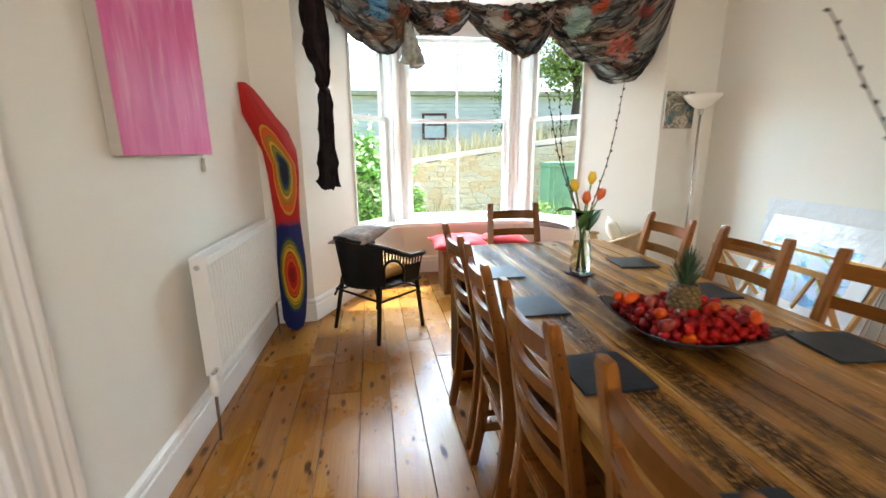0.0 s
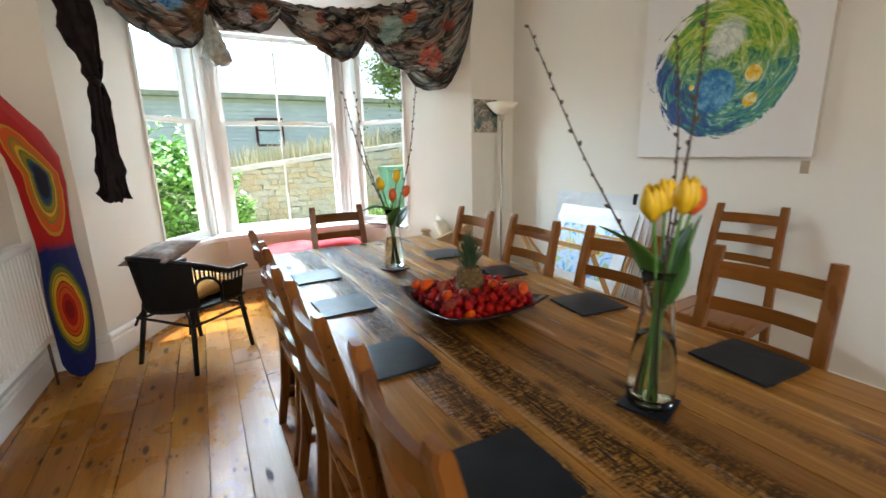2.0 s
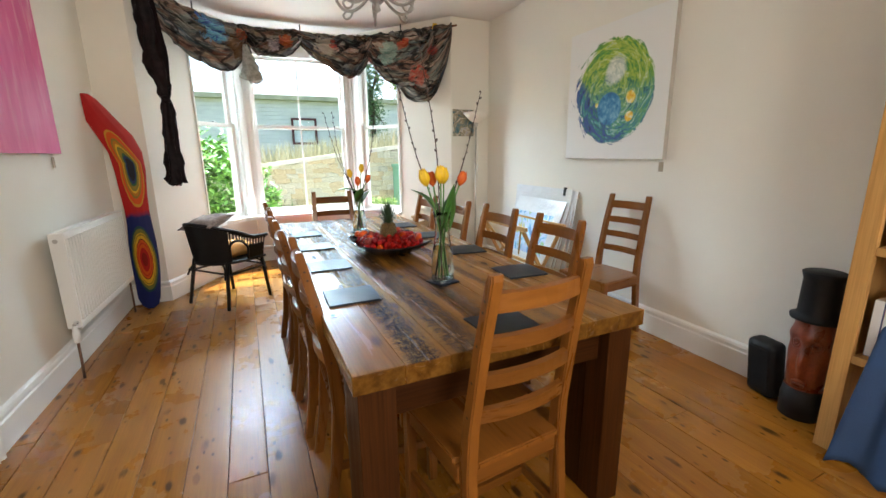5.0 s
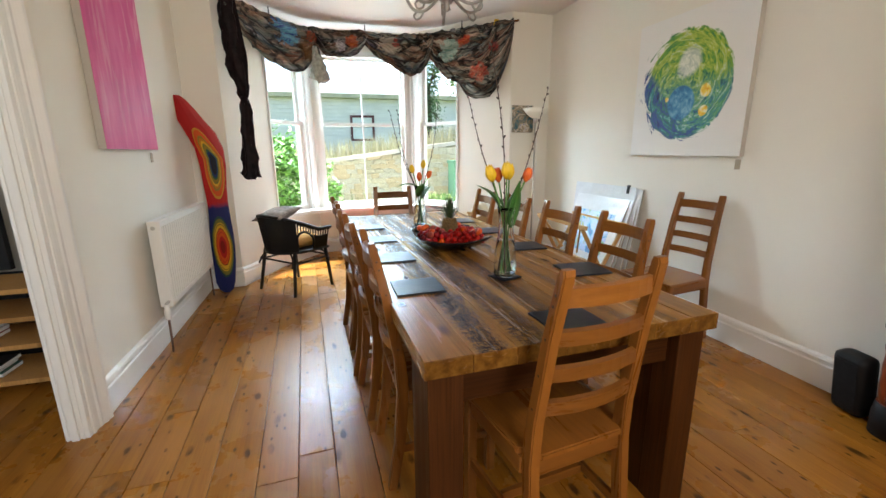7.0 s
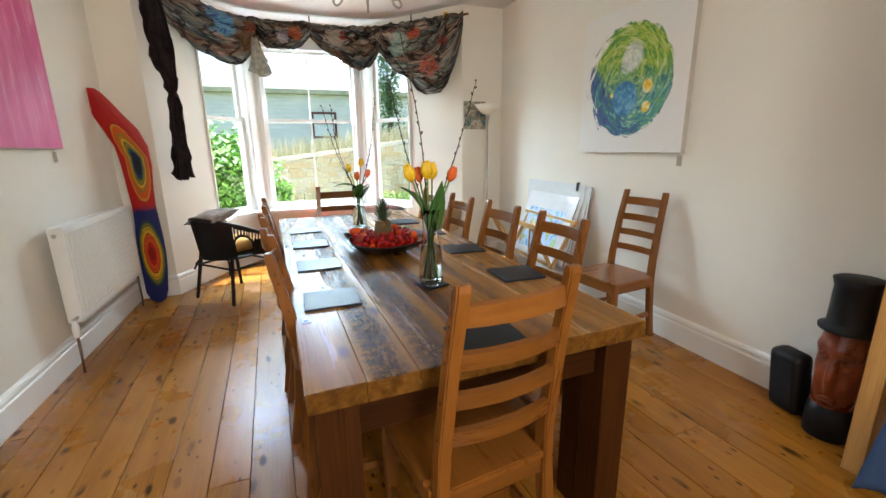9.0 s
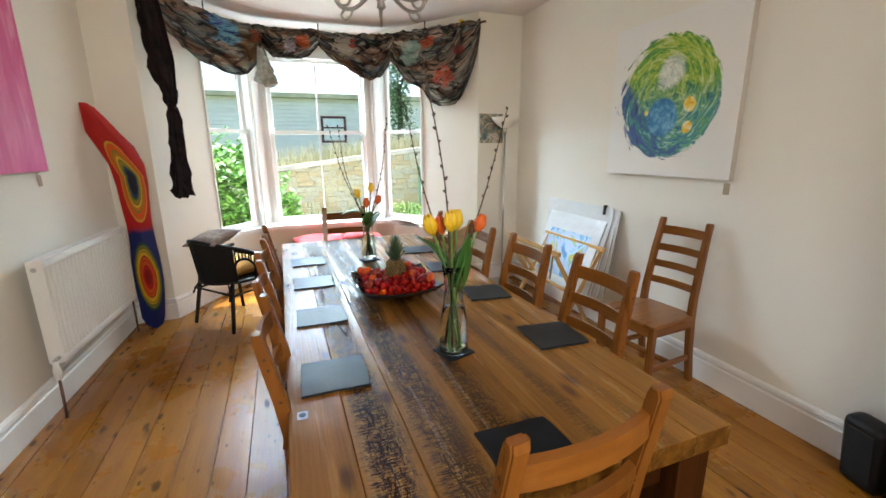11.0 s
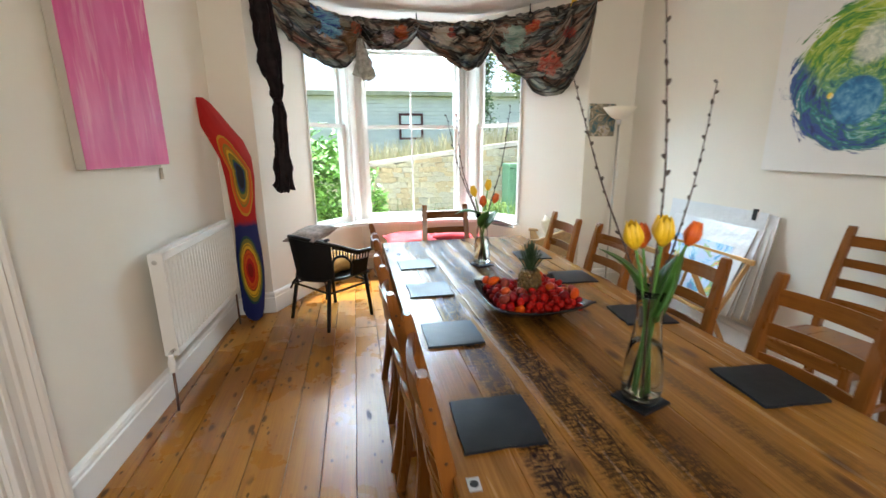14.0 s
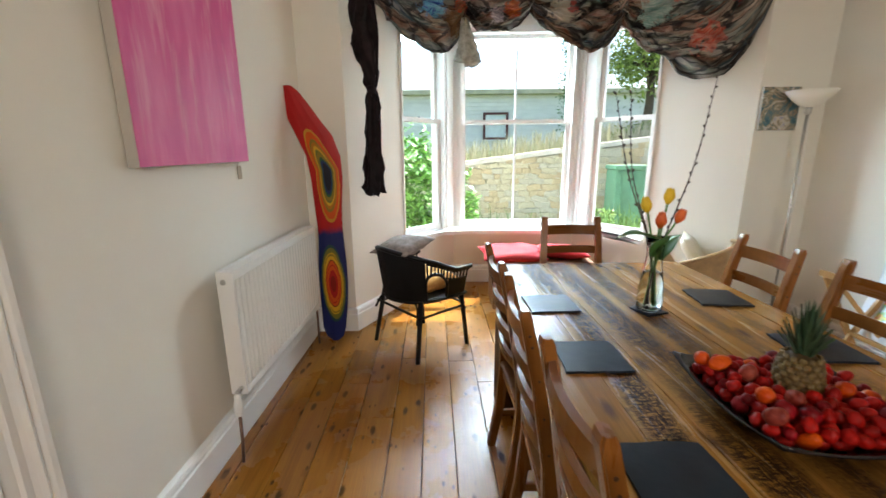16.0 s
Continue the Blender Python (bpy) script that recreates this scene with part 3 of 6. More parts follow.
def ladder_chair(m, label, group):
    c = empty("dining_chair", m, label, "chair", group)
    for s in (-1, 1):
        rows = []
        for z, y, x, d in ((0.0, -0.235, 0.172, 0.036), (0.2, -0.20, 0.171, 0.040), (0.42, -0.180, 0.169, 0.046), (0.55, -0.188, 0.166, 0.042), (0.8, -0.228, 0.159, 0.036), (0.985, -0.268, 0.153, 0.030), (1.0, -0.270, 0.152, 0.020)):
            rows.append([(s * x + dx * 0.0180, y + dy * d / 2, z) for dx, dy in ((-1, -1), (1, -1), (1, 1), (-1, 1), (-1, -1))])
        bm = sheet(rows)
        bmesh.ops.remove_doubles(bm, verts=bm.verts, dist=1e-5)
        bmesh.ops.holes_fill(bm, edges=bm.edges)
        bmesh.ops.bevel(bm, geom=[e for e in bm.edges if abs((e.verts[0].co - e.verts[1].co).normalized().z) > 0.8], offset=0.004, segments=2, affect='EDGES')
        post = part("back_post", bm, PINE_Z, c)
        for z, y in ((0.935, -0.257), (0.905, -0.250), (0.812, -0.229), (0.705, -0.212), (0.598, -0.195)):
            f = (z - 0.42) / 0.58
            x = s * (0.169 - 0.016 * f + 0.0180)
            pg = lathe([(0.0042, -0.002), (0.0042, 0.0008), (0.003, 0.0012)], 8)
            pg.transform(Matrix.Translation((x, y, z)) @ Matrix.Rotation(radians(s * 90), 4, 'Y'))
            part("peg", pg, PEG, post, "dark wooden peg")
        part("leg", bar((s * 0.185, 0.175, 0), (s * 0.185, 0.175, 0.43), 0.036, 0.036, 0.004, (0, 1, 0)), PINE_Z, c)
        part("side_rail", box(s * 0.171, s * 0.193, -0.162, 0.157, 0.375, 0.428, 0.002), PINE_Y, c)
        part("stretcher", bar((s * 0.172, -0.19, 0.17), (s * 0.185, 0.16, 0.17), 0.018, 0.032), PINE_Y, c)
    for z, h in ((0.925, 0.056), (0.812, 0.046), (0.705, 0.046), (0.598, 0.046)):
        f = (z - 0.42) / 0.58
        y = -0.182 - 0.086 * f ** 1.15
        rows = []
        for k in range(9):
            u = k / 4 - 1
            x = u * (0.158 - 0.012 * f)
            bow = -0.022 * (1 - u * u)
            rows.append([(x, y + bow + dy, z + dz) for dy, dz in ((0.008, -h / 2), (0.008, h / 2), (-0.008, h / 2 - 0.004), (-0.008, -h / 2 + 0.004), (0.008, -h / 2))])
        bm = sheet(rows)
        bmesh.ops.remove_doubles(bm, verts=bm.verts, dist=1e-5)
        bmesh.ops.holes_fill(bm, edges=bm.edges)
        part("back_slat", bm, PINE_X, c)
    part("rear_rail", box(-0.152, 0.152, -0.192, -0.170, 0.375, 0.428, 0.002), PINE_X, c)
    part("front_rail", box(-0.166, 0.166, 0.164, 0.186, 0.375, 0.428, 0.002), PINE_X, c)
    part("cross_stretcher", box(-0.165, 0.165, -0.03, -0.012, 0.155, 0.187, 0.002), PINE_X, c)
    bm = prism([(-0.150, -0.205), (0.150, -0.205), (0.158, -0.155), (0.200, -0.150), (0.212, 0.20), (-0.212, 0.20), (-0.200, -0.150), (-0.158, -0.155)], 0.430, 0.452)
    bmesh.ops.bevel(bm, geom=bm.edges[:], offset=0.005, segments=2, affect='EDGES')
    part("seat", bm, PINE_Y, c)
    return c


first = ladder_chair(pose(1.578, 0.612, 0, 0, 0, -89), "honey-coloured pine ladder-back chair tucked under the table", "chairs round the table")
for x, y, a in ((1.532, 1.085, -87), (1.505, 1.53, -90), (1.490, 1.99, -86), (2.300, 0.700, 93), (2.255, 1.20, 94), (2.195, 1.68, 92), (2.143, 2.145, 92)):
    copy_thing(first, pose(x, y, 0, 0, 0, a))
tagged(copy_thing(first, pose(1.755, 2.555, 0, 0, 0, 180)), "honey-coloured pine ladder-back chair at the window end of the table")
tagged(copy_thing(first, pose(1.83, 0.146, 0, 0, 0, 7) @ Matrix.Diagonal((1, 1, 1.033, 1))), "honey-coloured pine ladder-back chair at the near end of the table")
tagged(copy_thing(first, pose(3.428, 1.31, 0, 0, 0, 97)), "honey-coloured pine ladder-back chair standing against the white wall", group="spare chair")

# ---- slate mats ----
random.seed(4)


def slate_mat(x, y, a, w=0.19, d=0.185):
    bm = bmesh.new()
    edge = []
    for (x0, y0), (x1, y1) in zip([(-w, -d), (w, -d), (w, d), (-w, d)], [(w, -d), (w, d), (-w, d), (-w, -d)]):
        for k in range(6):
            t = k / 6
            j = 0.0035
            edge.append(((x0 + (x1 - x0) * t) / 2 + random.uniform(-j, j), (y0 + (y1 - y0) * t) / 2 + random.uniform(-j, j)))
    prism(edge, 0.0, 0.007, bm)
    bmesh.ops.bevel(bm, geom=[e for e in bm.edges if e.verts[0].co.z > 0.006 and e.verts[1].co.z > 0.006], offset=0.002, segments=1, affect='EDGES')
    ob = tagged(obj("place_mat", bm, SLATE), "dark grey riven slate place mat on the table", "place mat", "slate mats on the table")
    ob.matrix_world = pose(x, y, TZ + 0.0006, 0, 0, a)
    return ob


for x, y, a in ((1.495, 0.58, 1), (1.482, 1.07, 2), (1.465, 1.545, 2), (1.447, 1.98, 4), (2.265, 0.600, -3), (2.23, 1.105, -6), (2.19, 1.60, -4), (2.15, 2.05, -5), (1.885, 0.10, 1)):
    slate_mat(x, y, a)


# ---- radiator on the left wall ----
rad = empty("radiator", pose(0.0, 2.085, 0.30), "white ribbed panel radiator mounted low on the wall", "radiator")
RL, RH = 1.11, 0.585
bm = bmesh.new()
rows = []
RADW = plain("radiator_enamel", (0.80, 0.79, 0.75), 0.22, 0.01, 3, 60, 0.02)
n = 25
pitch = (RL - 0.06) / n
prof = [(0.030, 0.098)]
for k in range(n):
    y = 0.03 + k * pitch
    prof += [(y + pitch * 0.12, 0.094), (y + pitch * 0.26, 0.112), (y + pitch * 0.40, 0.119), (y + pitch * 0.74, 0.119), (y + pitch * 0.88, 0.112), (y + pitch * 0.99, 0.094)]
prof += [(RL - 0.03, 0.098)]
sheet([[(x, y, z) for y, x in prof] for z in (0.04, 0.05, RH - 0.05, RH - 0.04)], bm=bm)
part("front_panel", bm, RADW, rad, "white pressed-steel ribbed panel")
bm = box(0.108, 0.118, 0.012, RL - 0.012, 0.0, 0.04, 0.004)
part("bottom_edge", bm, WHITE, rad)
part("top_edge", box(0.108, 0.118, 0.012, RL - 0.012, RH - 0.04, RH - 0.008, 0.004), WHITE, rad)
part("rear_panel", box(0.045, 0.055, 0.012, RL - 0.012, 0.0, RH - 0.02, 0.003), WHITE, rad)
part("side_panel", box(0.043, 0.119, 0.0, 0.012, 0.0, RH, 0.005), WHITE, rad)
part("side_panel", box(0.043, 0.119, RL - 0.012, RL, 0.0, RH, 0.005), WHITE, rad)
bm = box(0.046, 0.052, 0.012, RL - 0.012, RH - 0.008, RH + 0.002)
box(0.110, 0.117, 0.012, RL - 0.012, RH - 0.008, RH + 0.002, bm=bm)
for k in range(46):
    y = 0.02 + k * (RL - 0.04) / 45
    box(0.052, 0.110, y - 0.007, y + 0.007, RH - 0.010, RH - 0.004, bm=bm)
part("top_grille", bm, WHITE, rad, "white slotted top grille")
bm = lathe([(0.010, -0.002), (0.013, 0.0), (0.013, 0.004), (0.006, 0.005)], 12)
bm.transform(Matrix.Translation((0.075, 0, RH - 0.045)) @ Matrix.Rotation(radians(90), 4, 'X'))
part("blanking_plug", bm, STEEL, rad, "dark metal plug")
for y in (0.2, RL - 0.2):
    part("bracket", box(0.0, 0.046, y - 0.02, y + 0.02, 0.06, 0.5, 0.003), WHITE, rad)
valve = part("valve", lathe([(0.016, -0.075), (0.02, -0.07), (0.02, -0.01), (0.015, 0.0), (0.015, 0.02), (0.011, 0.03)], 14, cx=0.095, cy=-0.045), WHITE, rad, "white radiator valve", True)
part("valve_neck", tube([(0.095, -0.045, 0.035), (0.095, 0.004, 0.035)], 0.011, 10), STEEL, valve)
part("pipe", tube([(0.095, -0.045, -0.07), (0.097, -0.055, -0.2), (0.100, -0.072, -0.30)], 0.0075, 10), COPPER, rad, "dark bare heating pipe", True)
part("pipe", tube([(0.08, RL + 0.02, 0.03), (0.08, RL + 0.02, -0.30)], 0.0075, 10), COPPER, rad, "dark bare heating pipe", True)


# ---- canvases ----
def pink_paint():
    m, nt, b = shader("pink_brushed_paint")
    v = coords(nt, (1, 4.5, 1.0))
    s = tex(nt, v, 2.2, 5, 0.55, 0.5)
    s2 = tex(nt, coords(nt, (1, 9, 1.3)), 2.0, 4, 0.62, 0.3)
    col = ramp(nt, s, [(0.25, (0.60, 0.060, 0.245)), (0.5, (0.70, 0.095, 0.31)), (0.72, (0.76, 0.165, 0.39))])
    sep = nt.nodes.new("ShaderNodeSeparateXYZ")
    nt.links.new(coords(nt), sep.inputs[0])
    high = ramp(nt, sep.outputs[2], [(0.0, (0.15,) * 3), (0.9, (1, 1, 1))])
    wash = calc(nt, 'MULTIPLY', ramp(nt, s2, [(0.52, (0, 0, 0)), (0.70, (0.7,) * 3)]), high)
    col = mixc(nt, wash, col, (0.86, 0.52, 0.62))
    nt.links.new(col, b.inputs["Base Color"])
    b.inputs["Roughness"].default_value = 0.45
    bumped(nt, b, tex(nt, coords(nt, (1, 60, 6)), 2.0, 4), 0.15, 0.001)
    return m


# canvas sides: the shade on them is put into this grey-brown
SHADED_SIDES = plain("shaded_canvas_edge", (0.47, 0.43, 0.38), 0.8, 0.06, 10, 250, 0.3)
pc = empty("canvas_painting", pose(0.004, 1.757, 1.337), "deep-edged canvas painted in streaky pink, hung on the wall", "painting")
part("stretcher", box(0.0, 0.0385, 0.0, 0.747, 0.0, 1.02, 0.003), SHADED_SIDES, pc, "canvas sides darkened to stand for their shade")
bm = box(0.039, 0.0415, 0.0015, 0.7455, 0.0015, 1.0185)
part("painted_face", bm, pink_paint(), pc, "pink streaked paint")


def tag_card(name, x, y, z, face, label):
    e = empty(name, pose(x, y, z), label, "label")
    part("card", box(-0.0012, 0.0012, -0.019, 0.019, -0.085, -0.02, 0.0005), CARD, e, "small buff card")
    part("string", tube([(0, 0.0, -0.025), (0, 0.003, 0.0)], 0.0012, 5), CREAM, e)
    return e


tag_card("price_tag", 0.006, 2.475, 1.337, 1, "buff card tag hanging below the pink canvas")
tag_card("price_tag", 3.756, 1.158, 1.258, -1, "buff card tag on the wall below the round painting")


def swirl_paint():
    """A disc of sweeping strokes on white: greens above, blues below, a blue globe and yellow dabs."""
    m, nt, b = shader("swirl_painting")
    sep = nt.nodes.new("ShaderNodeSeparateXYZ")
    nt.links.new(coords(nt), sep.inputs[0])
    y, z = sep.outputs[1], sep.outputs[2]

    def dist(cy, cz, ry, rz):
        a = calc(nt, 'POWER', calc(nt, 'DIVIDE', calc(nt, 'SUBTRACT', y, cy), ry), 2.0)
        c = calc(nt, 'POWER', calc(nt, 'DIVIDE', calc(nt, 'SUBTRACT', z, cz), rz), 2.0)
        return calc(nt, 'SQRT', calc(nt, 'ADD', a, c))

    r = dist(0.50, 0.49, 0.385, 0.385)
    ang = nt.nodes.new("ShaderNodeMath")
    ang.operation = 'ARCTAN2'
    nt.links.new(calc(nt, 'SUBTRACT', z, 0.49), ang.inputs[0])
    nt.links.new(calc(nt, 'SUBTRACT', y, 0.50), ang.inputs[1])
    cb = nt.nodes.new("ShaderNodeCombineXYZ")
    nt.links.new(calc(nt, 'MULTIPLY', r, 5.5), cb.inputs[0])
    nt.links.new(calc(nt, 'ADD', calc(nt, 'MULTIPLY', ang.outputs[0], 1.5), calc(nt, 'MULTIPLY', r, 2.6)), cb.inputs[1])
    stroke = tex(nt, cb.outputs[0], 1.5, 6, 0.7, 1.4)
    blot = tex(nt, coords(nt), 5.0, 4, 0.6, 1.0)
    up = ramp(nt, stroke, [(0.22, (0.01, 0.10, 0.06)), (0.36, (0.025, 0.20, 0.07)), (0.44, (0.12, 0.34, 0.03)), (0.51, (0.34, 0.48, 0.05)), (0.57, (0.46, 0.56, 0.08)), (0.62, (0.62, 0.72, 0.42)), (0.66, (0.10, 0.34, 0.16)), (0.78, (0.03, 0.20, 0.20))])
    dn = ramp(nt, stroke, [(0.25, (0.008, 0.012, 0.05)), (0.38, (0.02, 0.09, 0.20)), (0.46, (0.05, 0.27, 0.34)), (0.52, (0.10, 0.34, 0.10)), (0.57, (0.18, 0.46, 0.42)), (0.62, (0.55, 0.72, 0.66)), (0.67, (0.04, 0.22, 0.20)), (0.85, (0.01, 0.03, 0.08))])
    f = ramp(nt, calc(nt, 'ADD', z, calc(nt, 'MULTIPLY', calc(nt, 'SUBTRACT', blot, 0.5), 0.5)), [(0.36, (0, 0, 0)), (0.62, (1, 1, 1))])
    col = mixc(nt, f, dn, up)
    low = ramp(nt, calc(nt, 'ADD', calc(nt, 'SUBTRACT', y, z), calc(nt, 'MULTIPLY', blot, 0.5)), [(0.46, (0, 0, 0)), (0.56, (1, 1, 1))])
    col = mixc(nt, low, col, ramp(nt, stroke, [(0.30, (0.004, 0.012, 0.03)), (0.40, (0.015, 0.04, 0.20)), (0.47, (0.03, 0.09, 0.36)), (0.53, (0.02, 0.14, 0.12)), (0.60, (0.05, 0.32, 0.36)), (0.66, (0.30, 0.55, 0.55)), (0.72, (0.02, 0.08, 0.16))]))
    wb = ramp(nt, calc(nt, 'ADD', dist(0.47, 0.64, 0.17, 0.16), calc(nt, 'MULTIPLY', blot, 0.7)), [(0.75, (0.85,) * 3), (1.25, (0, 0, 0))])
    col = mixc(nt, wb, col, ramp(nt, stroke, [(0.35, (0.45, 0.52, 0.5)), (0.6, (0.85, 0.85, 0.82))]))
    ball = ramp(nt, dist(0.515, 0.375, 0.125, 0.125), [(0.9, (1, 1, 1)), (1.0, (0, 0, 0))])
    col = mixc(nt, ball, col, ramp(nt, tex(nt, coords(nt), 14, 5, 0.7, 0.5), [(0.3, (0.01, 0.06, 0.22)), (0.5, (0.03, 0.22, 0.48)), (0.7, (0.25, 0.55, 0.7))]))
    for cy, cz, s in ((0.315, 0.44, 0.075), (0.315, 0.305, 0.07), (0.645, 0.41, 0.03)):
        k = ramp(nt, calc(nt, 'ADD', dist(cy, cz, s, s), calc(nt, 'MULTIPLY', blot, 0.8)), [(0.95, (1, 1, 1)), (1.3, (0, 0, 0))])
        col = mixc(nt, k, col, ramp(nt, tex(nt, coords(nt), 26, 4, 0.6, 0.8), [(0.35, (0.75, 0.35, 0.02)), (0.5, (0.85, 0.65, 0.06)), (0.65, (0.85, 0.82, 0.6))]))
    edge = calc(nt, 'ADD', r, calc(nt, 'MULTIPLY', calc(nt, 'SUBTRACT', stroke, 0.5), calc(nt, 'ADD', 0.35, calc(nt, 'MAXIMUM', calc(nt, 'MULTIPLY', calc(nt, 'SUBTRACT', y, 0.6), 3.2), 0.0))))
    col = mixc(nt, ramp(nt, edge, [(0.965, (0, 0, 0)), (1.0, (1, 1, 1))]), col, (0.82, 0.815, 0.80))
    nt.links.new(col, b.inputs["Base Color"])
    b.inputs["Roughness"].default_value = 0.5
    bumped(nt, b, stroke, 0.25, 0.002)
    return m


WALL_TURN = math.degrees(math.atan2(0.072, 6.5))
rp = empty("canvas_painting", pose(3.7525, 1.12, 1.257, 0, 0, WALL_TURN), "large white canvas with a swirling green and blue disc", "painting")
part("stretcher", box(-0.037, 0.0, 0.0, 0.985, 0.0, 0.99, 0.003), SHADED_SIDES, rp, "canvas sides darkened to stand for their shade")
part("painted_face", box(-0.0395, -0.0372, 0.0015, 0.9835, 0.0015, 0.9885), swirl_paint(), rp, "swirling painted disc on white")


def small_paint():
    m, nt, b = shader("small_abstract")
    v = coords(nt, (9, 9, 9))
    s = tex(nt, v, 1.0, 6, 0.7, 1.8)
    col = ramp(nt, s, [(0.28, (0.02, 0.03, 0.05)), (0.40, (0.05, 0.16, 0.20)), (0.5, (0.30, 0.24, 0.16)), (0.58, (0.66, 0.60, 0.5)), (0.68, (0.10, 0.14, 0.4)), (0.8, (0.4, 0.10, 0.05))])
    nt.links.new(col, b.inputs["Base Color"])
    bumped(nt, b, s, 0.4, 0.003)
    return m


sp = empty("small_painting", pose(3.25, 3.556, 1.505, 0, 0, 2.2), "small dark abstract canvas on the pier beside the lamp", "painting")
part("stretcher", box(0.0, 0.27, -0.02, 0.0, 0.0, 0.295, 0.002), SHADED_SIDES, sp)
part("painted_face", box(0.001, 0.269, -0.0225, -0.0203, 0.001, 0.294), small_paint(), sp, "dark teal and brown abstract paint")


# ---- painted board leaning in the corner ----
def board_paint():
    m, nt, b = shader("banded_board_paint")
    sep = nt.nodes.new("ShaderNodeSeparateXYZ")
    nt.links.new(coords(nt), sep.inputs[0])
    x, z = sep.outputs[0], sep.outputs[2]
    wob = calc(nt, 'MULTIPLY', calc(nt, 'SUBTRACT', tex(nt, coords(nt), 9, 3), 0.5), 0.16)

    def ell(cx, cz, rx, rz):
        a = calc(nt, 'POWER', calc(nt, 'DIVIDE', calc(nt, 'SUBTRACT', x, cx), rx), 2.0)
        c = calc(nt, 'POWER', calc(nt, 'DIVIDE', calc(nt, 'SUBTRACT', z, cz), rz), 2.0)
        return calc(nt, 'ADD', calc(nt, 'SQRT', calc(nt, 'ADD', a, c)), wob)

    bend = calc(nt, 'MULTIPLY', calc(nt, 'MAXIMUM', calc(nt, 'SUBTRACT', z, 1.26), 0.0), 0.42)
    x = calc(nt, 'ADD', x, bend)
    black, green, yellow = (0.008, 0.008, 0.02), (0.03, 0.10, 0.05), (0.62, 0.36, 0.02)
    orange, red, blue, olive = (0.58, 0.085, 0.008), (0.40, 0.010, 0.010), (0.012, 0.020, 0.115), (0.24, 0.17, 0.02)
    up = ramp(nt, ell(0.045, 1.215, 0.088, 0.36), [(0.0, black), (0.24, (0.015, 0.03, 0.11)), (0.31, green), (0.37, olive), (0.45, (0.16, 0.16, 0.03)), (0.49, yellow), (0.54, (0.42, 0.16, 0.01)), (0.60, olive), (0.66, orange), (0.80, (0.50, 0.25, 0.02)), (0.86, red)], 'CONSTANT')
    lo = ramp(nt, ell(0.022, 0.45, 0.090, 0.30), [(0.0, (0.22, 0.006, 0.006)), (0.22, red), (0.36, orange), (0.47, red), (0.50, orange), (0.58, (0.10, 0.012, 0.006)), (0.61, yellow), (0.72, olive), (0.76, yellow), (0.79, (0.16, 0.15, 0.03)), (0.90, (0.02, 0.06, 0.06)), (0.97, blue)], 'CONSTANT')
    col = mixc(nt, ramp(nt, calc(nt, 'ADD', z, wob), [(0.80, (0, 0, 0)), (0.86, (1, 1, 1))]), lo, up)
    nt.links.new(col, b.inputs["Base Color"])
    b.inputs["Roughness"].default_value = 0.35
    b.inputs["Specular IOR Level"].default_value = 0.3
    bumped(nt, b, tex(nt, coords(nt), 120, 3), 0.15, 0.001)
    return m


keys = [(0.0, 0.0, 0.05), (0.03, 0.0, 0.12), (0.10, 0.0, 0.168), (0.3, 0.015, 0.196), (0.45, 0.022, 0.205), (0.6, 0.026, 0.200), (0.75, 0.030, 0.178), (0.88, 0.030, 0.172), (1.0, 0.030, 0.184), (1.2, 0.036, 0.212), (1.35, 0.026, 0.226), (1.48, -0.022, 0.235), (1.58, -0.080, 0.205), (1.68, -0.125, 0.160), (1.75, -0.150, 0.105), (1.785, -0.165, 0.050)]
rows = []
for z, x, w in keys:
    yy = -0.10 * (z / 1.78) ** 1.0
    rows.append([(x + w / 2 * u, yy - 0.012 * (1 - u * u), z) for u in (-1, -0.85, -0.5, 0, 0.5, 0.85, 1)])
bm = sheet(rows, 0.022)
brd = tagged(obj("painted_board", bm, board_paint(), False), "wavy wooden board painted with concentric rainbow rings, leaning in the corner", "painted board")
brd.matrix_world = pose(0.186, 3.27, 0.002)


# ---- torch lamp and its corner ----
lampt = empty("floor_lamp", pose(3.475, 3.405, 0), "slim steel uplighter floor lamp with white bowl shade", "floor lamp")
part("base", lathe([(0.125, 0.0), (0.125, 0.012), (0.11, 0.022), (0.02, 0.028)], 28), STEEL, lampt, "", True)
part("pole", tube([(0, 0, 0.025), (0, 0, 1.64)], 0.0085, 10), STEEL, lampt, "", True)
part("collar", lathe([(0.010, 1.60), (0.022, 1.61), (0.022, 1.645), (0.016, 1.655)], 14), STEEL, lampt, "", True)
shd = [(0.02, 1.648), (0.06, 1.665), (0.10, 1.70), (0.145, 1.755), (0.141, 1.757), (0.097, 1.705), (0.058, 1.671), (0.02, 1.655)]
part("shade", lathe(shd, 32), OPAL, lampt, "white opal bowl shade", True)
cord = curve_pts([(0.012, -0.004, 1.62), (0.02, -0.012, 1.2), (0.012, -0.01, 0.75), (0.03, -0.02, 0.3), (0.05, 0.0, 0.03)])
part("cord", tube(cord, 0.003, 6), WHITE, lampt, "white flex with inline switch", True)
part("switch", box(0.008, 0.028, -0.022, -0.006, 1.13, 1.19, 0.005), WHITE, lampt)


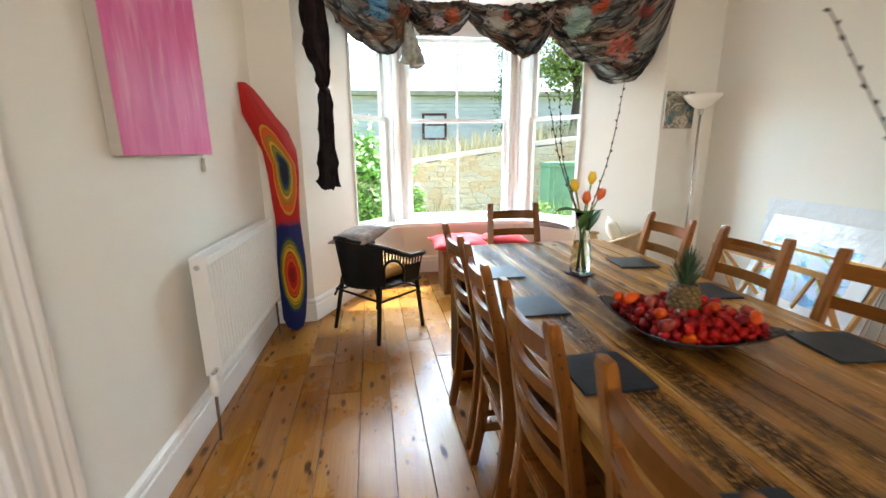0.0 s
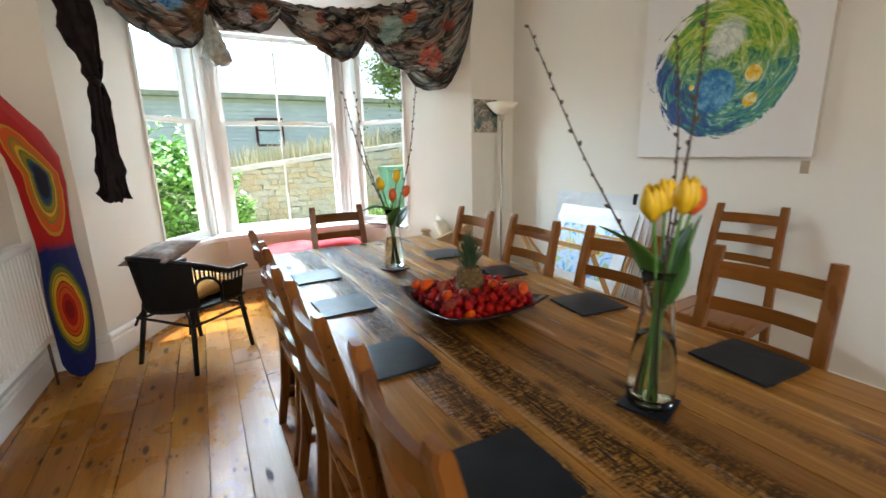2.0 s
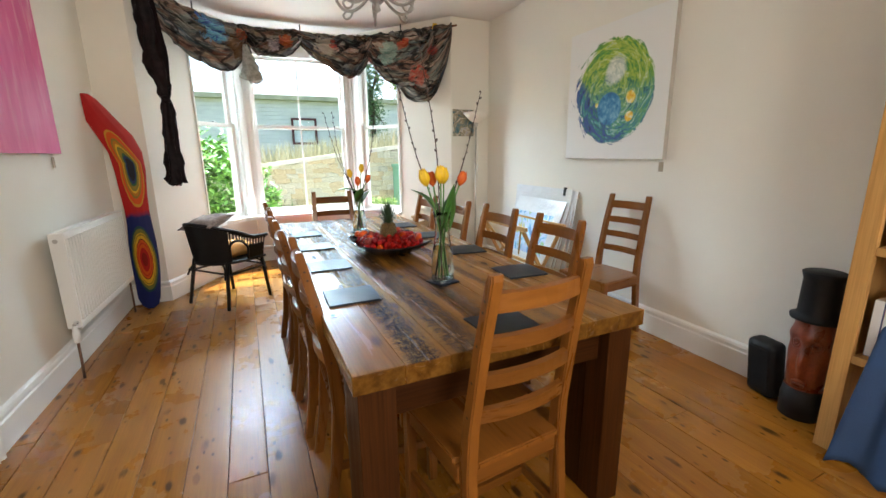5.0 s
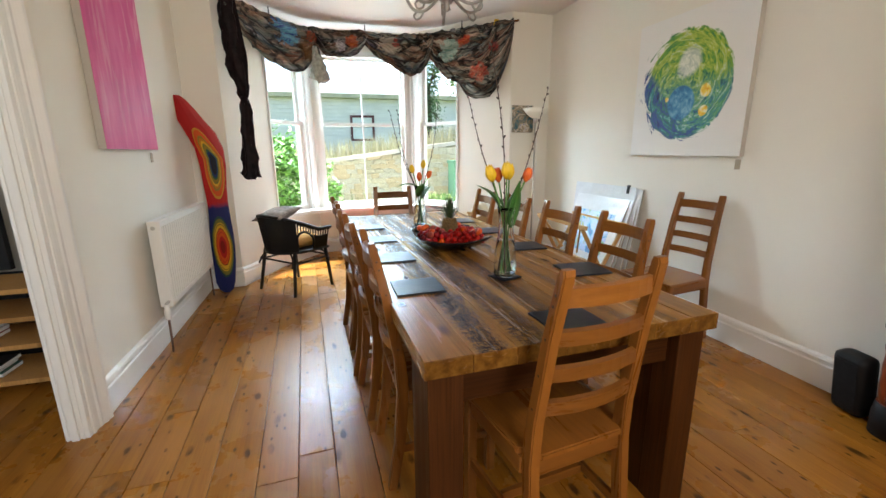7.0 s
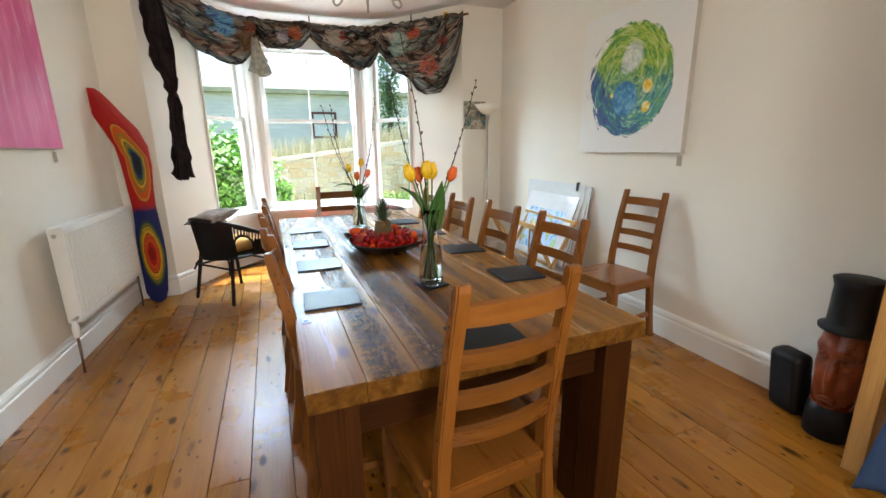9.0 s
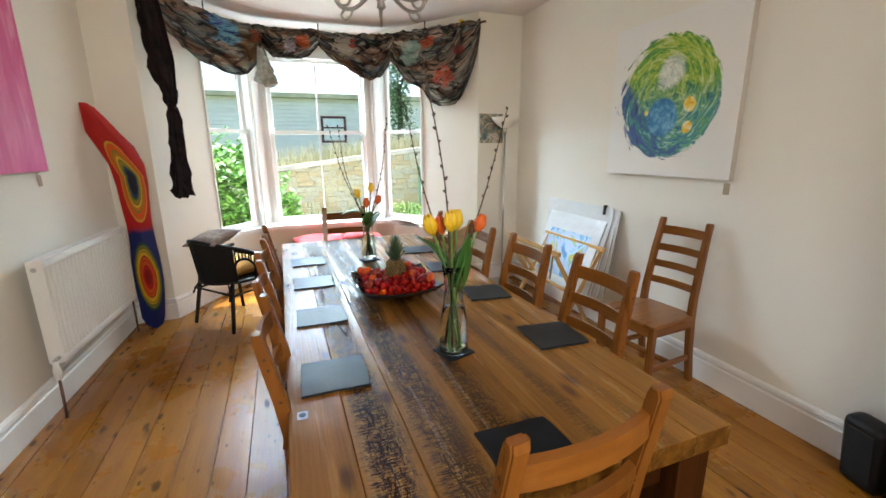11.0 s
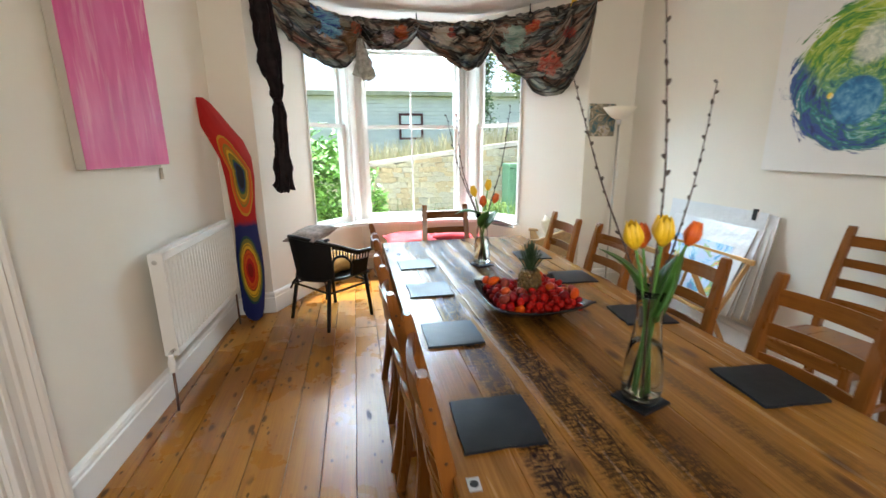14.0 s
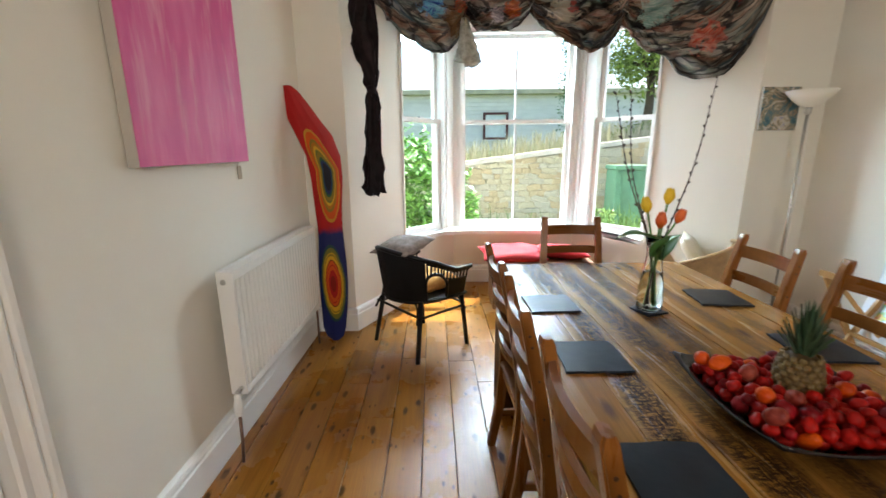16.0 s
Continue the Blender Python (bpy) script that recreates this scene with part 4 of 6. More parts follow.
# ---- curtain swags on the bay rail ----
def curtain_print():
    """Dark drapery print: black line work over grey, brown, teal, red and cream patches, with the shading of drape
    lines streaked in.
    """
    m, nt, b = shader("printed_silk")
    cloth = nt.nodes.new("ShaderNodeUVMap")
    cloth.uv_map = "cloth"
    flow = nt.nodes.new("ShaderNodeMapping")
    flow.inputs["Scale"].default_value = (0.42, 1.55, 1.0)
    nt.links.new(cloth.outputs[0], flow.inputs["Vector"])
    v = flow.outputs[0]
    place = coords(nt)
    warp = nt.nodes.new("ShaderNodeTexNoise")
    warp.inputs["Scale"].default_value = 3.2
    nt.links.new(v, warp.inputs["Vector"])
    mx = nt.nodes.new("ShaderNodeVectorMath")
    mx.operation = 'MULTIPLY_ADD'
    mx.inputs[1].default_value = (0.55, 0.45, 0.55)
    nt.links.new(warp.outputs["Color"], mx.inputs[0])
    nt.links.new(v, mx.inputs[2])
    vo = nt.nodes.new("ShaderNodeTexVoronoi")
    vo.inputs["Scale"].default_value = 6.0
    nt.links.new(mx.outputs[0], vo.inputs["Vector"])
    sep = nt.nodes.new("ShaderNodeSeparateColor")
    nt.links.new(vo.outputs["Color"], sep.inputs[0])
    col = ramp(nt, sep.outputs[0], [(0.0, (0.008, 0.007, 0.007)), (0.16, (0.17, 0.135, 0.105)), (0.32, (0.012, 0.010, 0.010)), (0.42, (0.25, 0.21, 0.165)), (0.55, (0.035, 0.022, 0.016)), (0.63, (0.32, 0.28, 0.235)), (0.76, (0.008, 0.007, 0.009)), (0.84, (0.14, 0.11, 0.085)), (0.93, (0.45, 0.41, 0.35))], 'CONSTANT')
    # streaks along the cloth imitate the dark and light of drape lines
    pulled = nt.nodes.new("ShaderNodeMapping")
    pulled.inputs["Scale"].default_value = (3.2, 15.0, 1.0)
    nt.links.new(cloth.outputs[0], pulled.inputs["Vector"])
    drawn = tex(nt, pulled.outputs[0], 1.0, 5, 0.6, 1.1)
    drape_streaks = ramp(nt, drawn, [(0.34, (0.004, 0.004, 0.005)), (0.44, (0.018, 0.013, 0.011)), (0.49, (0.15, 0.12, 0.095)), (0.54, (0.30, 0.26, 0.215)), (0.58, (0.05, 0.036, 0.028)), (0.66, (0.008, 0.007, 0.008)), (0.74, (0.30, 0.27, 0.235))])
    col = mixc(nt, 0.5, col, drape_streaks)
    hue = ramp(nt, tex(nt, v, 3.4, 3, 0.5, 0.6), [(0.32, (0.05, 0.12, 0.30)), (0.42, (0.16, 0.32, 0.32)), (0.50, (0.30, 0.26, 0.20)), (0.58, (0.42, 0.12, 0.04)), (0.68, (0.40, 0.30, 0.18))])
    col = mixc(nt, 0.22, col, hue)
    w = nt.nodes.new("ShaderNodeTexWave")
    w.inputs["Scale"].default_value = 2.2
    w.inputs["Distortion"].default_value = 11.0
    w.inputs["Detail"].default_value = 3.0
    nt.links.new(v, w.inputs["Vector"])
    col = mixc(nt, ramp(nt, w.outputs["Fac"], [(0.08, (0.8,) * 3), (0.16, (0, 0, 0))]), col, (0.010, 0.009, 0.010))
    vo2 = nt.nodes.new("ShaderNodeTexVoronoi")
    vo2.feature = 'DISTANCE_TO_EDGE'
    vo2.inputs["Scale"].default_value = 3.4
    nt.links.new(mx.outputs[0], vo2.inputs["Vector"])
    col = mixc(nt, ramp(nt, vo2.outputs["Distance"], [(0.015, (0.9,) * 3), (0.05, (0, 0, 0))]), col, (0.008, 0.007, 0.008))
    # larger printed motifs along the cloth
    for cx, cy, cz, r, c0, c1 in MOTIFS:
        d = nt.nodes.new("ShaderNodeVectorMath")
        d.operation = 'DISTANCE'
        d.inputs[1].default_value = (cx, cy, cz)
        nt.links.new(place, d.inputs[0])
        dd = calc(nt, 'ADD', calc(nt, 'DIVIDE', d.outputs["Value"], r), calc(nt, 'MULTIPLY', calc(nt, 'SUBTRACT', tex(nt, place, 9, 4, 0.65, 1.2), 0.5), 2.6))
        inner = ramp(nt, tex(nt, v, 13, 3, 0.6, 1.5), [(0.40, c0), (0.50, c1), (0.62, c0)])
        col = mixc(nt, ramp(nt, dd, [(0.80, (0.85,) * 3), (1.08, (0, 0, 0))]), col, mixc(nt, 0.12, inner, drape_streaks))
    nt.links.new(col, b.inputs["Base Color"])
    b.inputs["Roughness"].default_value = 0.45
    b.inputs["Specular IOR Level"].default_value = 0.22
    bumped(nt, b, tex(nt, v, 160, 2), 0.15, 0.001)
    return m


DARKPRINT = plain("dark_scarf_cloth", (0.004, 0.0035, 0.005), 0.5, 0.8, 14, 120, 0.3, c2=(0.020, 0.011, 0.013))
DARKPRINT.node_tree.nodes["Principled BSDF"].inputs["Specular IOR Level"].default_value = 0.12
PALEPRINT = plain("pale_scarf_cloth", (0.30, 0.30, 0.27), 0.7, 0.4, 24, 120, 0.4, c2=(0.52, 0.54, 0.48))
RAIL = [(0.40, 3.52), (0.62, 3.86), (1.00, 4.32), (1.30, 4.42), (1.75, 4.43), (2.25, 4.42), (2.55, 4.28), (2.95, 3.88), (3.29, 3.51)]
rail = empty("curtain_rail", pose(0, 0, 2.66), "slim wooden curtain rail bent round the bay", "curtain rail")
rail_pts = curve_pts([(x, y, 0) for x, y in RAIL], 6)
MOTIFS = []
for k_, dz, r_, c0_, c1_ in ((10, -0.12, 0.17, (0.012, 0.05, 0.34), (0.16, 0.50, 0.66)), (13, -0.24, 0.13, (0.10, 0.045, 0.012), (0.16, 0.08, 0.025)), (15, -0.10, 0.06, (0.45, 0.05, 0.012), (0.10, 0.09, 0.05)),
                             (20, -0.17, 0.085, (0.55, 0.50, 0.50), (0.22, 0.19, 0.24)), (22, -0.12, 0.075, (0.55, 0.13, 0.015), (0.35, 0.04, 0.012)), (27, -0.13, 0.12, (0.42, 0.36, 0.28), (0.46, 0.42, 0.36)),
                             (28, -0.11, 0.05, (0.42, 0.015, 0.012), (0.03, 0.012, 0.012)), (38, -0.22, 0.14, (0.16, 0.32, 0.28), (0.38, 0.48, 0.42)), (40, -0.15, 0.08, (0.40, 0.02, 0.015), (0.48, 0.12, 0.02)),
                             (42, -0.48, 0.12, (0.48, 0.045, 0.02), (0.50, 0.20, 0.14)), (44, -0.25, 0.07, (0.40, 0.03, 0.02), (0.02, 0.02, 0.03))):
    p = rail_pts[k_]
    MOTIFS.append((p.x, p.y - 0.12, dz, r_, c0_, c1_))
PRINT = curtain_print()
part("rod", tube(rail_pts, 0.011, 8), PINE_X, rail, "", True)
for k in (8, 24, 40):
    p = rail_pts[k]
    part("bracket", tube([(p.x, p.y, 0), (p.x, p.y, CEIL_Z - 2.66)], 0.006, 6), BLACK, rail)


def rail_at(s):
    """A point of the rail, s from 0 to 1 of its length."""
    f = max(0.0, min(1.0, s)) * (len(rail_pts) - 1)
    k = min(int(f), len(rail_pts) - 2)
    return rail_pts[k].lerp(rail_pts[k + 1], f - k)


def clothed(bm, across, width, depth, start):
    """Gives a woven sheet its own coordinates in metres, across and down the cloth."""
    uv = bm.loops.layers.uv.new("cloth")
    bm.verts.index_update()
    rows_ = max(1, len(bm.verts) // across - 1)
    for f in bm.faces:
        for l in f.loops:
            i = l.vert.index
            l[uv].uv = (start + width * (i % across) / (across - 1), start * 0.7 + depth * (i // across) / rows_)
    return bm


def swag(s0, s1, drop, belly, folds, seed, name="curtain_swag", skew=0.0, fall=0.0, lop=1.0):
    """Cloth gathered at two points of the rail; its folds hang as nested curves. drop: of the lowest fold; belly: how far it stands into the room."""
    nu, nv = 56, folds * 9
    rows = []
    for j in range(nv + 1):
        v = j / nv
        row = []
        for i in range(nu + 1):
            u = i / nu
            e = max(0.0, 1 - abs(2 * u ** lop - 1) ** 2.2)
            p = rail_at(s0 + (s1 - s0) * u)
            hang = 0.045 + v * drop * (0.16 + 0.84 * e ** 0.75) + skew * v * (u - 0.5) + fall * v * (1 if u > 0.5 else 0) * abs(2 * u - 1)
            ph = v * folds * (0.75 + 0.35 * noise.noise(Vector((u * 2.2, seed, v * 1.5)))) + seed + 0.7 * math.sin(u * 3.1 + seed) + 1.1 * noise.noise(Vector((u * 3.0 + seed, v * 2.0, seed * 3)))
            fold = (math.sqrt(max(0.0, 1 - (2 * (ph % 1.0) - 1) ** 2)) - 0.6) * (0.040 + 0.070 * e)
            wr = noise.noise(Vector((u * 5 + seed * 7, v * 7, seed))) * 0.034 + noise.noise(Vector((u * 15 + seed * 3, v * 13 - u * 6, seed))) * 0.022
            wr += 0.010 * abs(noise.noise(Vector((u * 24, v * 16 + u * 9, seed * 2))))
            q = Vector((0.0 - (p.x - 1.75) * 0.25, -1.0, 0)).normalized()
            out = 0.03 + belly * math.sin(min(v * 1.15, 1) * math.pi * 0.62) * (0.35 + 0.65 * e) + fold + wr
            row.append((p.x + q.x * out, p.y + q.y * out, -hang + 0.06 * (1 - v) + wr * 0.5))
        rows.append(row)
    # tuck the lower hem back under
    for d, up in ((0.05, 0.012), (0.09, 0.05)):
        rows.append([(x, y + d, z + up) for x, y, z in rows[nv]])
    length = (rail_at(s1) - rail_at(s0)).length * 1.25
    ob = obj(name, clothed(sheet(rows), len(rows[0]), length, (drop + 0.1) * 1.7, seed * 1.9), PRINT, True)
    ob.matrix_world = pose(0, 0, 2.66)
    return ob


for args, lab in (((0.0, 0.33, 0.47, 0.12, 5, 1.0, "curtain_swag", -0.10, 0.0, 1.7), "dark patterned silk swag draped over the curtain rail"),
                  ((0.30, 0.505, 0.26, 0.10, 4, 2.3), "dark patterned silk swag with blue and orange patches"),
                  ((0.49, 0.745, 0.42, 0.11, 5, 3.7, "curtain_swag", 0.0, 0.0, 1.35), "dark patterned silk swag looped at the middle window"),
                  ((0.70, 0.93, 0.56, 0.13, 6, 5.2, "curtain_swag", 0.0, 0.0, 1.5), "dark patterned silk swag with teal and red patches")):
    tagged(swag(*args), lab, "curtain", "curtain swags")
tagged(swag(0.80, 0.985, 0.74, 0.10, 5, 7.9, skew=-0.12), "deep hanging swag of patterned silk at the rail's end", "curtain", "curtain swags")
# ruched header over the rail
rows = []
for i in range(161):
    s = 0.015 + 0.96 * i / 160
    p = rail_at(s)
    row = []
    for k in range(9):
        a = 2 * math.pi * k / 8
        r = 0.030 + 0.010 * math.sin(i * 0.9 + 0.7 * math.sin(i * 0.23)) + 0.012 * noise.noise(Vector((i * 0.11, math.cos(a), math.sin(a))))
        row.append((p.x + 0.3 * r * math.cos(a), p.y + r * math.cos(a), r * 1.15 * math.sin(a) - 0.015))
    rows.append(row)
hd = tagged(obj("curtain_heading", clothed(sheet(rows), 9, 0.25, 4.6, 3.0), PRINT, True), "bunched patterned silk wound along the curtain rail", "curtain", "curtain swags")
hd.matrix_world = pose(0, 0, 2.66)


def hanging_scarf(name, spine, widths, material, label, folds=3, seed=0.0, yaw=0.0):
    """A gathered length of cloth down a line of points."""
    pts = curve_pts(spine, 8)
    rows = []
    n = len(pts)
    for i, p in enumerate(pts):
        f = i / (n - 1) * (len(widths) - 1)
        k = min(int(f), len(widths) - 2)
        w = widths[k] + (widths[k + 1] - widths[k]) * (f - k)
        row = []
        for j in range(29):
            a = 2 * math.pi * j / 28
            rr = w / 2 * (1 + 0.22 * math.sin(a * folds * 2 + seed + i * 0.05) + 0.12 * math.sin(a * 5 + i * 0.21) + 0.55 * noise.noise(Vector((math.cos(a) * 1.6, math.sin(a) * 1.6 + seed, p.z * 7))) + 0.3 * noise.noise(Vector((math.cos(a) * 3, math.sin(a) * 3 + seed, p.z * 17 + a))))
            dx, dy = rr * math.cos(a), rr * 0.55 * math.sin(a)
            row.append((p.x + dx * math.cos(yaw) - dy * math.sin(yaw), p.y + dx * math.sin(yaw) + dy * math.cos(yaw), p.z + 0.05 * (noise.noise(Vector((math.cos(a) * 2, math.sin(a) * 2, seed))) + 0.4 * math.sin(a * 2 + seed)) * max(0.0, i / (n - 1) - 0.5) * 2))
        rows.append(row)
    bm = sheet(rows)
    bmesh.ops.holes_fill(bm, edges=[e for e in bm.edges if e.is_boundary])
    return tagged(obj(name, bm, material, True), label, "curtain", "curtain swags")


hanging_scarf("curtain_tail", [(0.44, 3.475, 2.70), (0.445, 3.48, 2.45), (0.465, 3.50, 2.1), (0.492, 3.52, 1.86), (0.495, 3.52, 1.79)], [0.12, 0.14, 0.14, 0.10, 0.05], DARKPRINT, "dark patterned silk tail gathered to a knot", 3, 0.4)
hanging_scarf("curtain_tail", [(0.495, 3.52, 1.80), (0.49, 3.52, 1.68), (0.485, 3.52, 1.40), (0.485, 3.515, 1.14), (0.485, 3.51, 1.08)], [0.05, 0.085, 0.10, 0.125, 0.14], DARKPRINT, "dark silk tail hanging flared below its knot", 3, 1.4)
kn = bmesh.new()
bmesh.ops.create_icosphere(kn, subdivisions=3, radius=0.036)
for v_ in kn.verts:
    v_.co *= 1 + 0.18 * noise.noise(v_.co * 40)
kno = tagged(obj("curtain_knot", kn, DARKPRINT, True), "tight knot in the dark silk curtain tail", "curtain", "curtain swags")
kno.matrix_world = pose(0.495, 3.52, 1.80)
hanging_scarf("curtain_tie", [(1.17, 4.25, 2.46), (1.185, 4.23, 2.35), (1.19, 4.22, 2.22), (1.20, 4.22, 2.10)], [0.05, 0.10, 0.14, 0.17], PALEPRINT, "pale silk end hanging below the swags", 3, 2.0)
hanging_scarf("curtain_tie", [(3.10, 3.67, 2.70), (3.10, 3.66, 2.64), (3.11, 3.65, 2.58)], [0.05, 0.07, 0.05], YELLOW, "knot of yellow silk at the rail's end", 2, 0.6)


# ---- chandelier ----
ch = empty("chandelier", pose(1.79, 1.13, 1.955), "pewter-coloured chandelier with curling arms over the table", "chandelier")
part("body", lathe([(0.004, 0.0), (0.018, 0.01), (0.012, 0.03), (0.035, 0.05), (0.045, 0.075), (0.03, 0.10), (0.014, 0.12), (0.02, 0.17), (0.012, 0.22), (0.012, 0.30)], 18), PEWTER, ch, "", True)
part("hanging_rod", tube([(0, 0, 0.30), (0, 0, CEIL_Z - 1.955)], 0.006, 8), PEWTER, ch)
part("ceiling_rose", lathe([(0.05, CEIL_Z - 1.955 - 0.03), (0.06, CEIL_Z - 1.955 - 0.01), (0.06, CEIL_Z - 1.955 - 0.002)], 20), PEWTER, ch)
for k in range(6):
    a = k * math.pi / 3 + 0.35
    arm_pts = [(r * math.cos(a), r * math.sin(a), z) for r, z in ((0.03, 0.085), (0.07, 0.045), (0.125, 0.02), (0.18, 0.035), (0.215, 0.085), (0.215, 0.12))]
    arm = part("arm", tube(curve_pts(arm_pts, 5), 0.0075, 8), PEWTER, ch, "", True)
    part("drip_cup", lathe([(0.008, 0.115), (0.03, 0.125), (0.034, 0.14), (0.012, 0.142), (0.012, 0.20)], 14, cx=0.215 * math.cos(a), cy=0.215 * math.sin(a)), PEWTER, arm, "", True)
    curl = [(r * math.cos(a), r * math.sin(a), z) for r, z in ((0.125, 0.02), (0.14, -0.005), (0.165, -0.012), (0.178, 0.006), (0.165, 0.02))]
    part("scroll", tube(curve_pts(curl, 4), 0.005, 6), PEWTER, arm, "", True)


# ---- cane armchairs ----
def cane_chair(m, material, label, open_arm, height=0.74):
    c = empty("cane_armchair", m, label, "armchair")

    def rim(a):
        """The top rail round the back: a is 0 at the middle of the back, 1 at an arm's end."""
        s = 1 if a >= 0 else -1
        a = abs(a)
        ang = radians(-90 + s * min(a * 1.55, 1) * 92)
        x, y = 0.275 * math.cos(ang), 0.24 * math.sin(ang)
        if a > 0.645:
            y = (a - 0.645) / 0.355 * 0.24
            x = s * (0.275 + 0.012 * (a - 0.645) / 0.355)
        z = height - 0.155 * min(a / 0.8, 1) ** 1.6
        return Vector((x, y - 0.02 - 0.05 * (1 - a), z))

    def seat_rim(a):
        p = rim(a)
        return Vector((p.x * 0.88, p.y * 0.88 + 0.01, 0.40))

    us = [k / 24 - 1 for k in range(49)]
    part("top_rail", tube([rim(u) for u in us], 0.016, 8), material, c, "", True)
    part("seat_rail", tube([seat_rim(u) for u in us] + [seat_rim(-1)], 0.013, 8), material, c, "", True)
    # woven wall: uprights with strands wound through
    wv = bmesh.new()
    rows = []
    for j in range(33):
        t = j / 32
        row = []
        for k in range(97):
            u = (k / 48 - 1) * (0.44 if open_arm else 0.98)
            p = seat_rim(u).lerp(rim(u), t)
            n_ = Vector((p.x, p.y, 0)).normalized()
            row.append(p + n_ * 0.004 * math.sin(k * 1.6 + math.pi * (j % 2)))
        rows.append(row)
    sheet(rows, 0.006, wv)
    part("woven_back", wv, material, c, "", True)
    if open_arm:
        for s in (-1, 1):
            def wall_at(u, f):
                return seat_rim(s * u).lerp(rim(s * u), f)

            for k in range(13):
                u = 0.46 + 0.50 * k / 12
                foot = 0.42 + 0.28 * math.sqrt(max(0.0, 1 - ((u - 0.58) / 0.14) ** 2)) if abs(u - 0.58) < 0.14 else 0.62
                part("spindle", tube([wall_at(u, foot), wall_at(u, 1.0)], 0.0055, 6), material, c)
            hoop = [wall_at(0.72, 0.0), wall_at(0.72, 0.2)] + [wall_at(0.58 + 0.14 * math.cos(q), 0.42 + 0.30 * math.sin(q)) for q in [math.pi * k / 14 for k in range(15)]] + [wall_at(0.44, 0.2), wall_at(0.44, 0.0)]
            part("arm_hoop", tube(hoop, 0.011, 6), material, c, "", True)
            side = bmesh.new()
            sheet([[wall_at(0.735 + 0.235 * k / 24, f) + Vector((s * 0.003 * math.sin(k * 1.6 + f * 90), 0, 0)) for k in range(25)] for f in [0.02 + 0.64 * j / 16 for j in range(17)]], 0.006, side)
            part("woven_arm", side, material, c, "", True)
            band = bmesh.new()
            sheet([[wall_at(0.45 + 0.53 * k / 24, f) + Vector((s * 0.003 * math.sin(k * 1.6 + f * 90), 0, 0)) for k in range(25)] for f in (0.90, 0.93, 0.96, 0.99)], 0.006, band)
            part("arm_band", band, material, c, "", True)
    part("seat", prism([(0.235 * math.cos(q) * (1 if math.sin(q) < 0 else 1.02), 0.235 * math.sin(q) if math.sin(q) < 0 else 0.21 * math.sin(q) ** 0.6, ) for q in [2 * math.pi * k / 28 for k in range(28)]], 0.385, 0.412), material, c)
    for sx_, sy_, ex, ey in ((-0.21, -0.17, -0.25, -0.24), (0.21, -0.17, 0.25, -0.24), (-0.23, 0.18, -0.25, 0.22), (0.23, 0.18, 0.25, 0.22)):
        part("leg", tube([(sx_, sy_, 0.41), (ex, ey, 0.0)], [0.017, 0.015], 8), material, c, "", True)
        part("brace", tube(curve_pts([(ex * 0.97, ey * 0.97, 0.27), (ex * 0.82, ey * 0.82, 0.355), (ex * 0.45, ey * 0.62, 0.388)], 5), 0.008, 6), material, c, "", True)
    for y in (-0.215, 0.205):
        part("stretcher", tube([(-0.24, y, 0.318), (0.24, y, 0.318)], 0.009, 6), material, c)
    for x in (-0.242, 0.242):
        part("stretcher", tube([(x * 0.985, -0.20, 0.305), (x * 0.985, 0.2, 0.305)], 0.009, 6), material, c)
    return c


cane_chair(pose(0.835, 3.255, 0, 0, 0, -47), BLACKCANE, "black woven cane armchair with open hooped arms on the boards", True, 0.755)
cane_chair(pose(2.93, 3.62, 0, 0, 0, 62), CANE, "pale natural cane tub chair beside the bay", False, 0.70)


def cushion(name, m, w, d, h, material, label, seed=0):
    bm = bmesh.new()
    bmesh.ops.create_cube(bm, size=2)
    bmesh.ops.subdivide_edges(bm, edges=bm.edges[:], cuts=9, use_grid_fill=True)
    for v in bm.verts:
        x, y, z = v.co
        puff = (1 - abs(x) ** 3.2) ** 0.6 * (1 - abs(y) ** 3.2) ** 0.6
        pinch = 1 - 0.10 * (1 - abs(x * y)) * max(abs(x), abs(y)) ** 4
        wr = noise.noise(Vector((x * 2 + seed, y * 2, z * 0.5))) * 0.26 + noise.noise(Vector((x * 5 + seed, y * 5 + x * 3, z))) * 0.16
        v.co = Vector((x * w / 2 * pinch, y * d / 2 * pinch, z * h / 2 * (0.06 + 0.94 * puff) + wr * h * 0.6 * puff))
    ob = tagged(obj(name, bm, material, True), label, "cushion")
    ob.matrix_world = m
    return ob


cushion("cushion", pose(0.872, 3.290, 0.475, 3, 2, -47), 0.37, 0.35, 0.13, OCHRE, "ochre seat cushion in the black cane armchair", 2)
cushion("cushion", pose(0.715, 3.165, 0.748, 16, -7, -47), 0.42, 0.27, 0.10, GREYCLOTH, "mottled grey-brown cushion propped against the chair back", 5)
cushion("cushion", pose(2.98, 3.64, 0.56, 62, 0, 62), 0.36, 0.36, 0.11, CREAM, "cream cushion in the natural cane chair", 8)

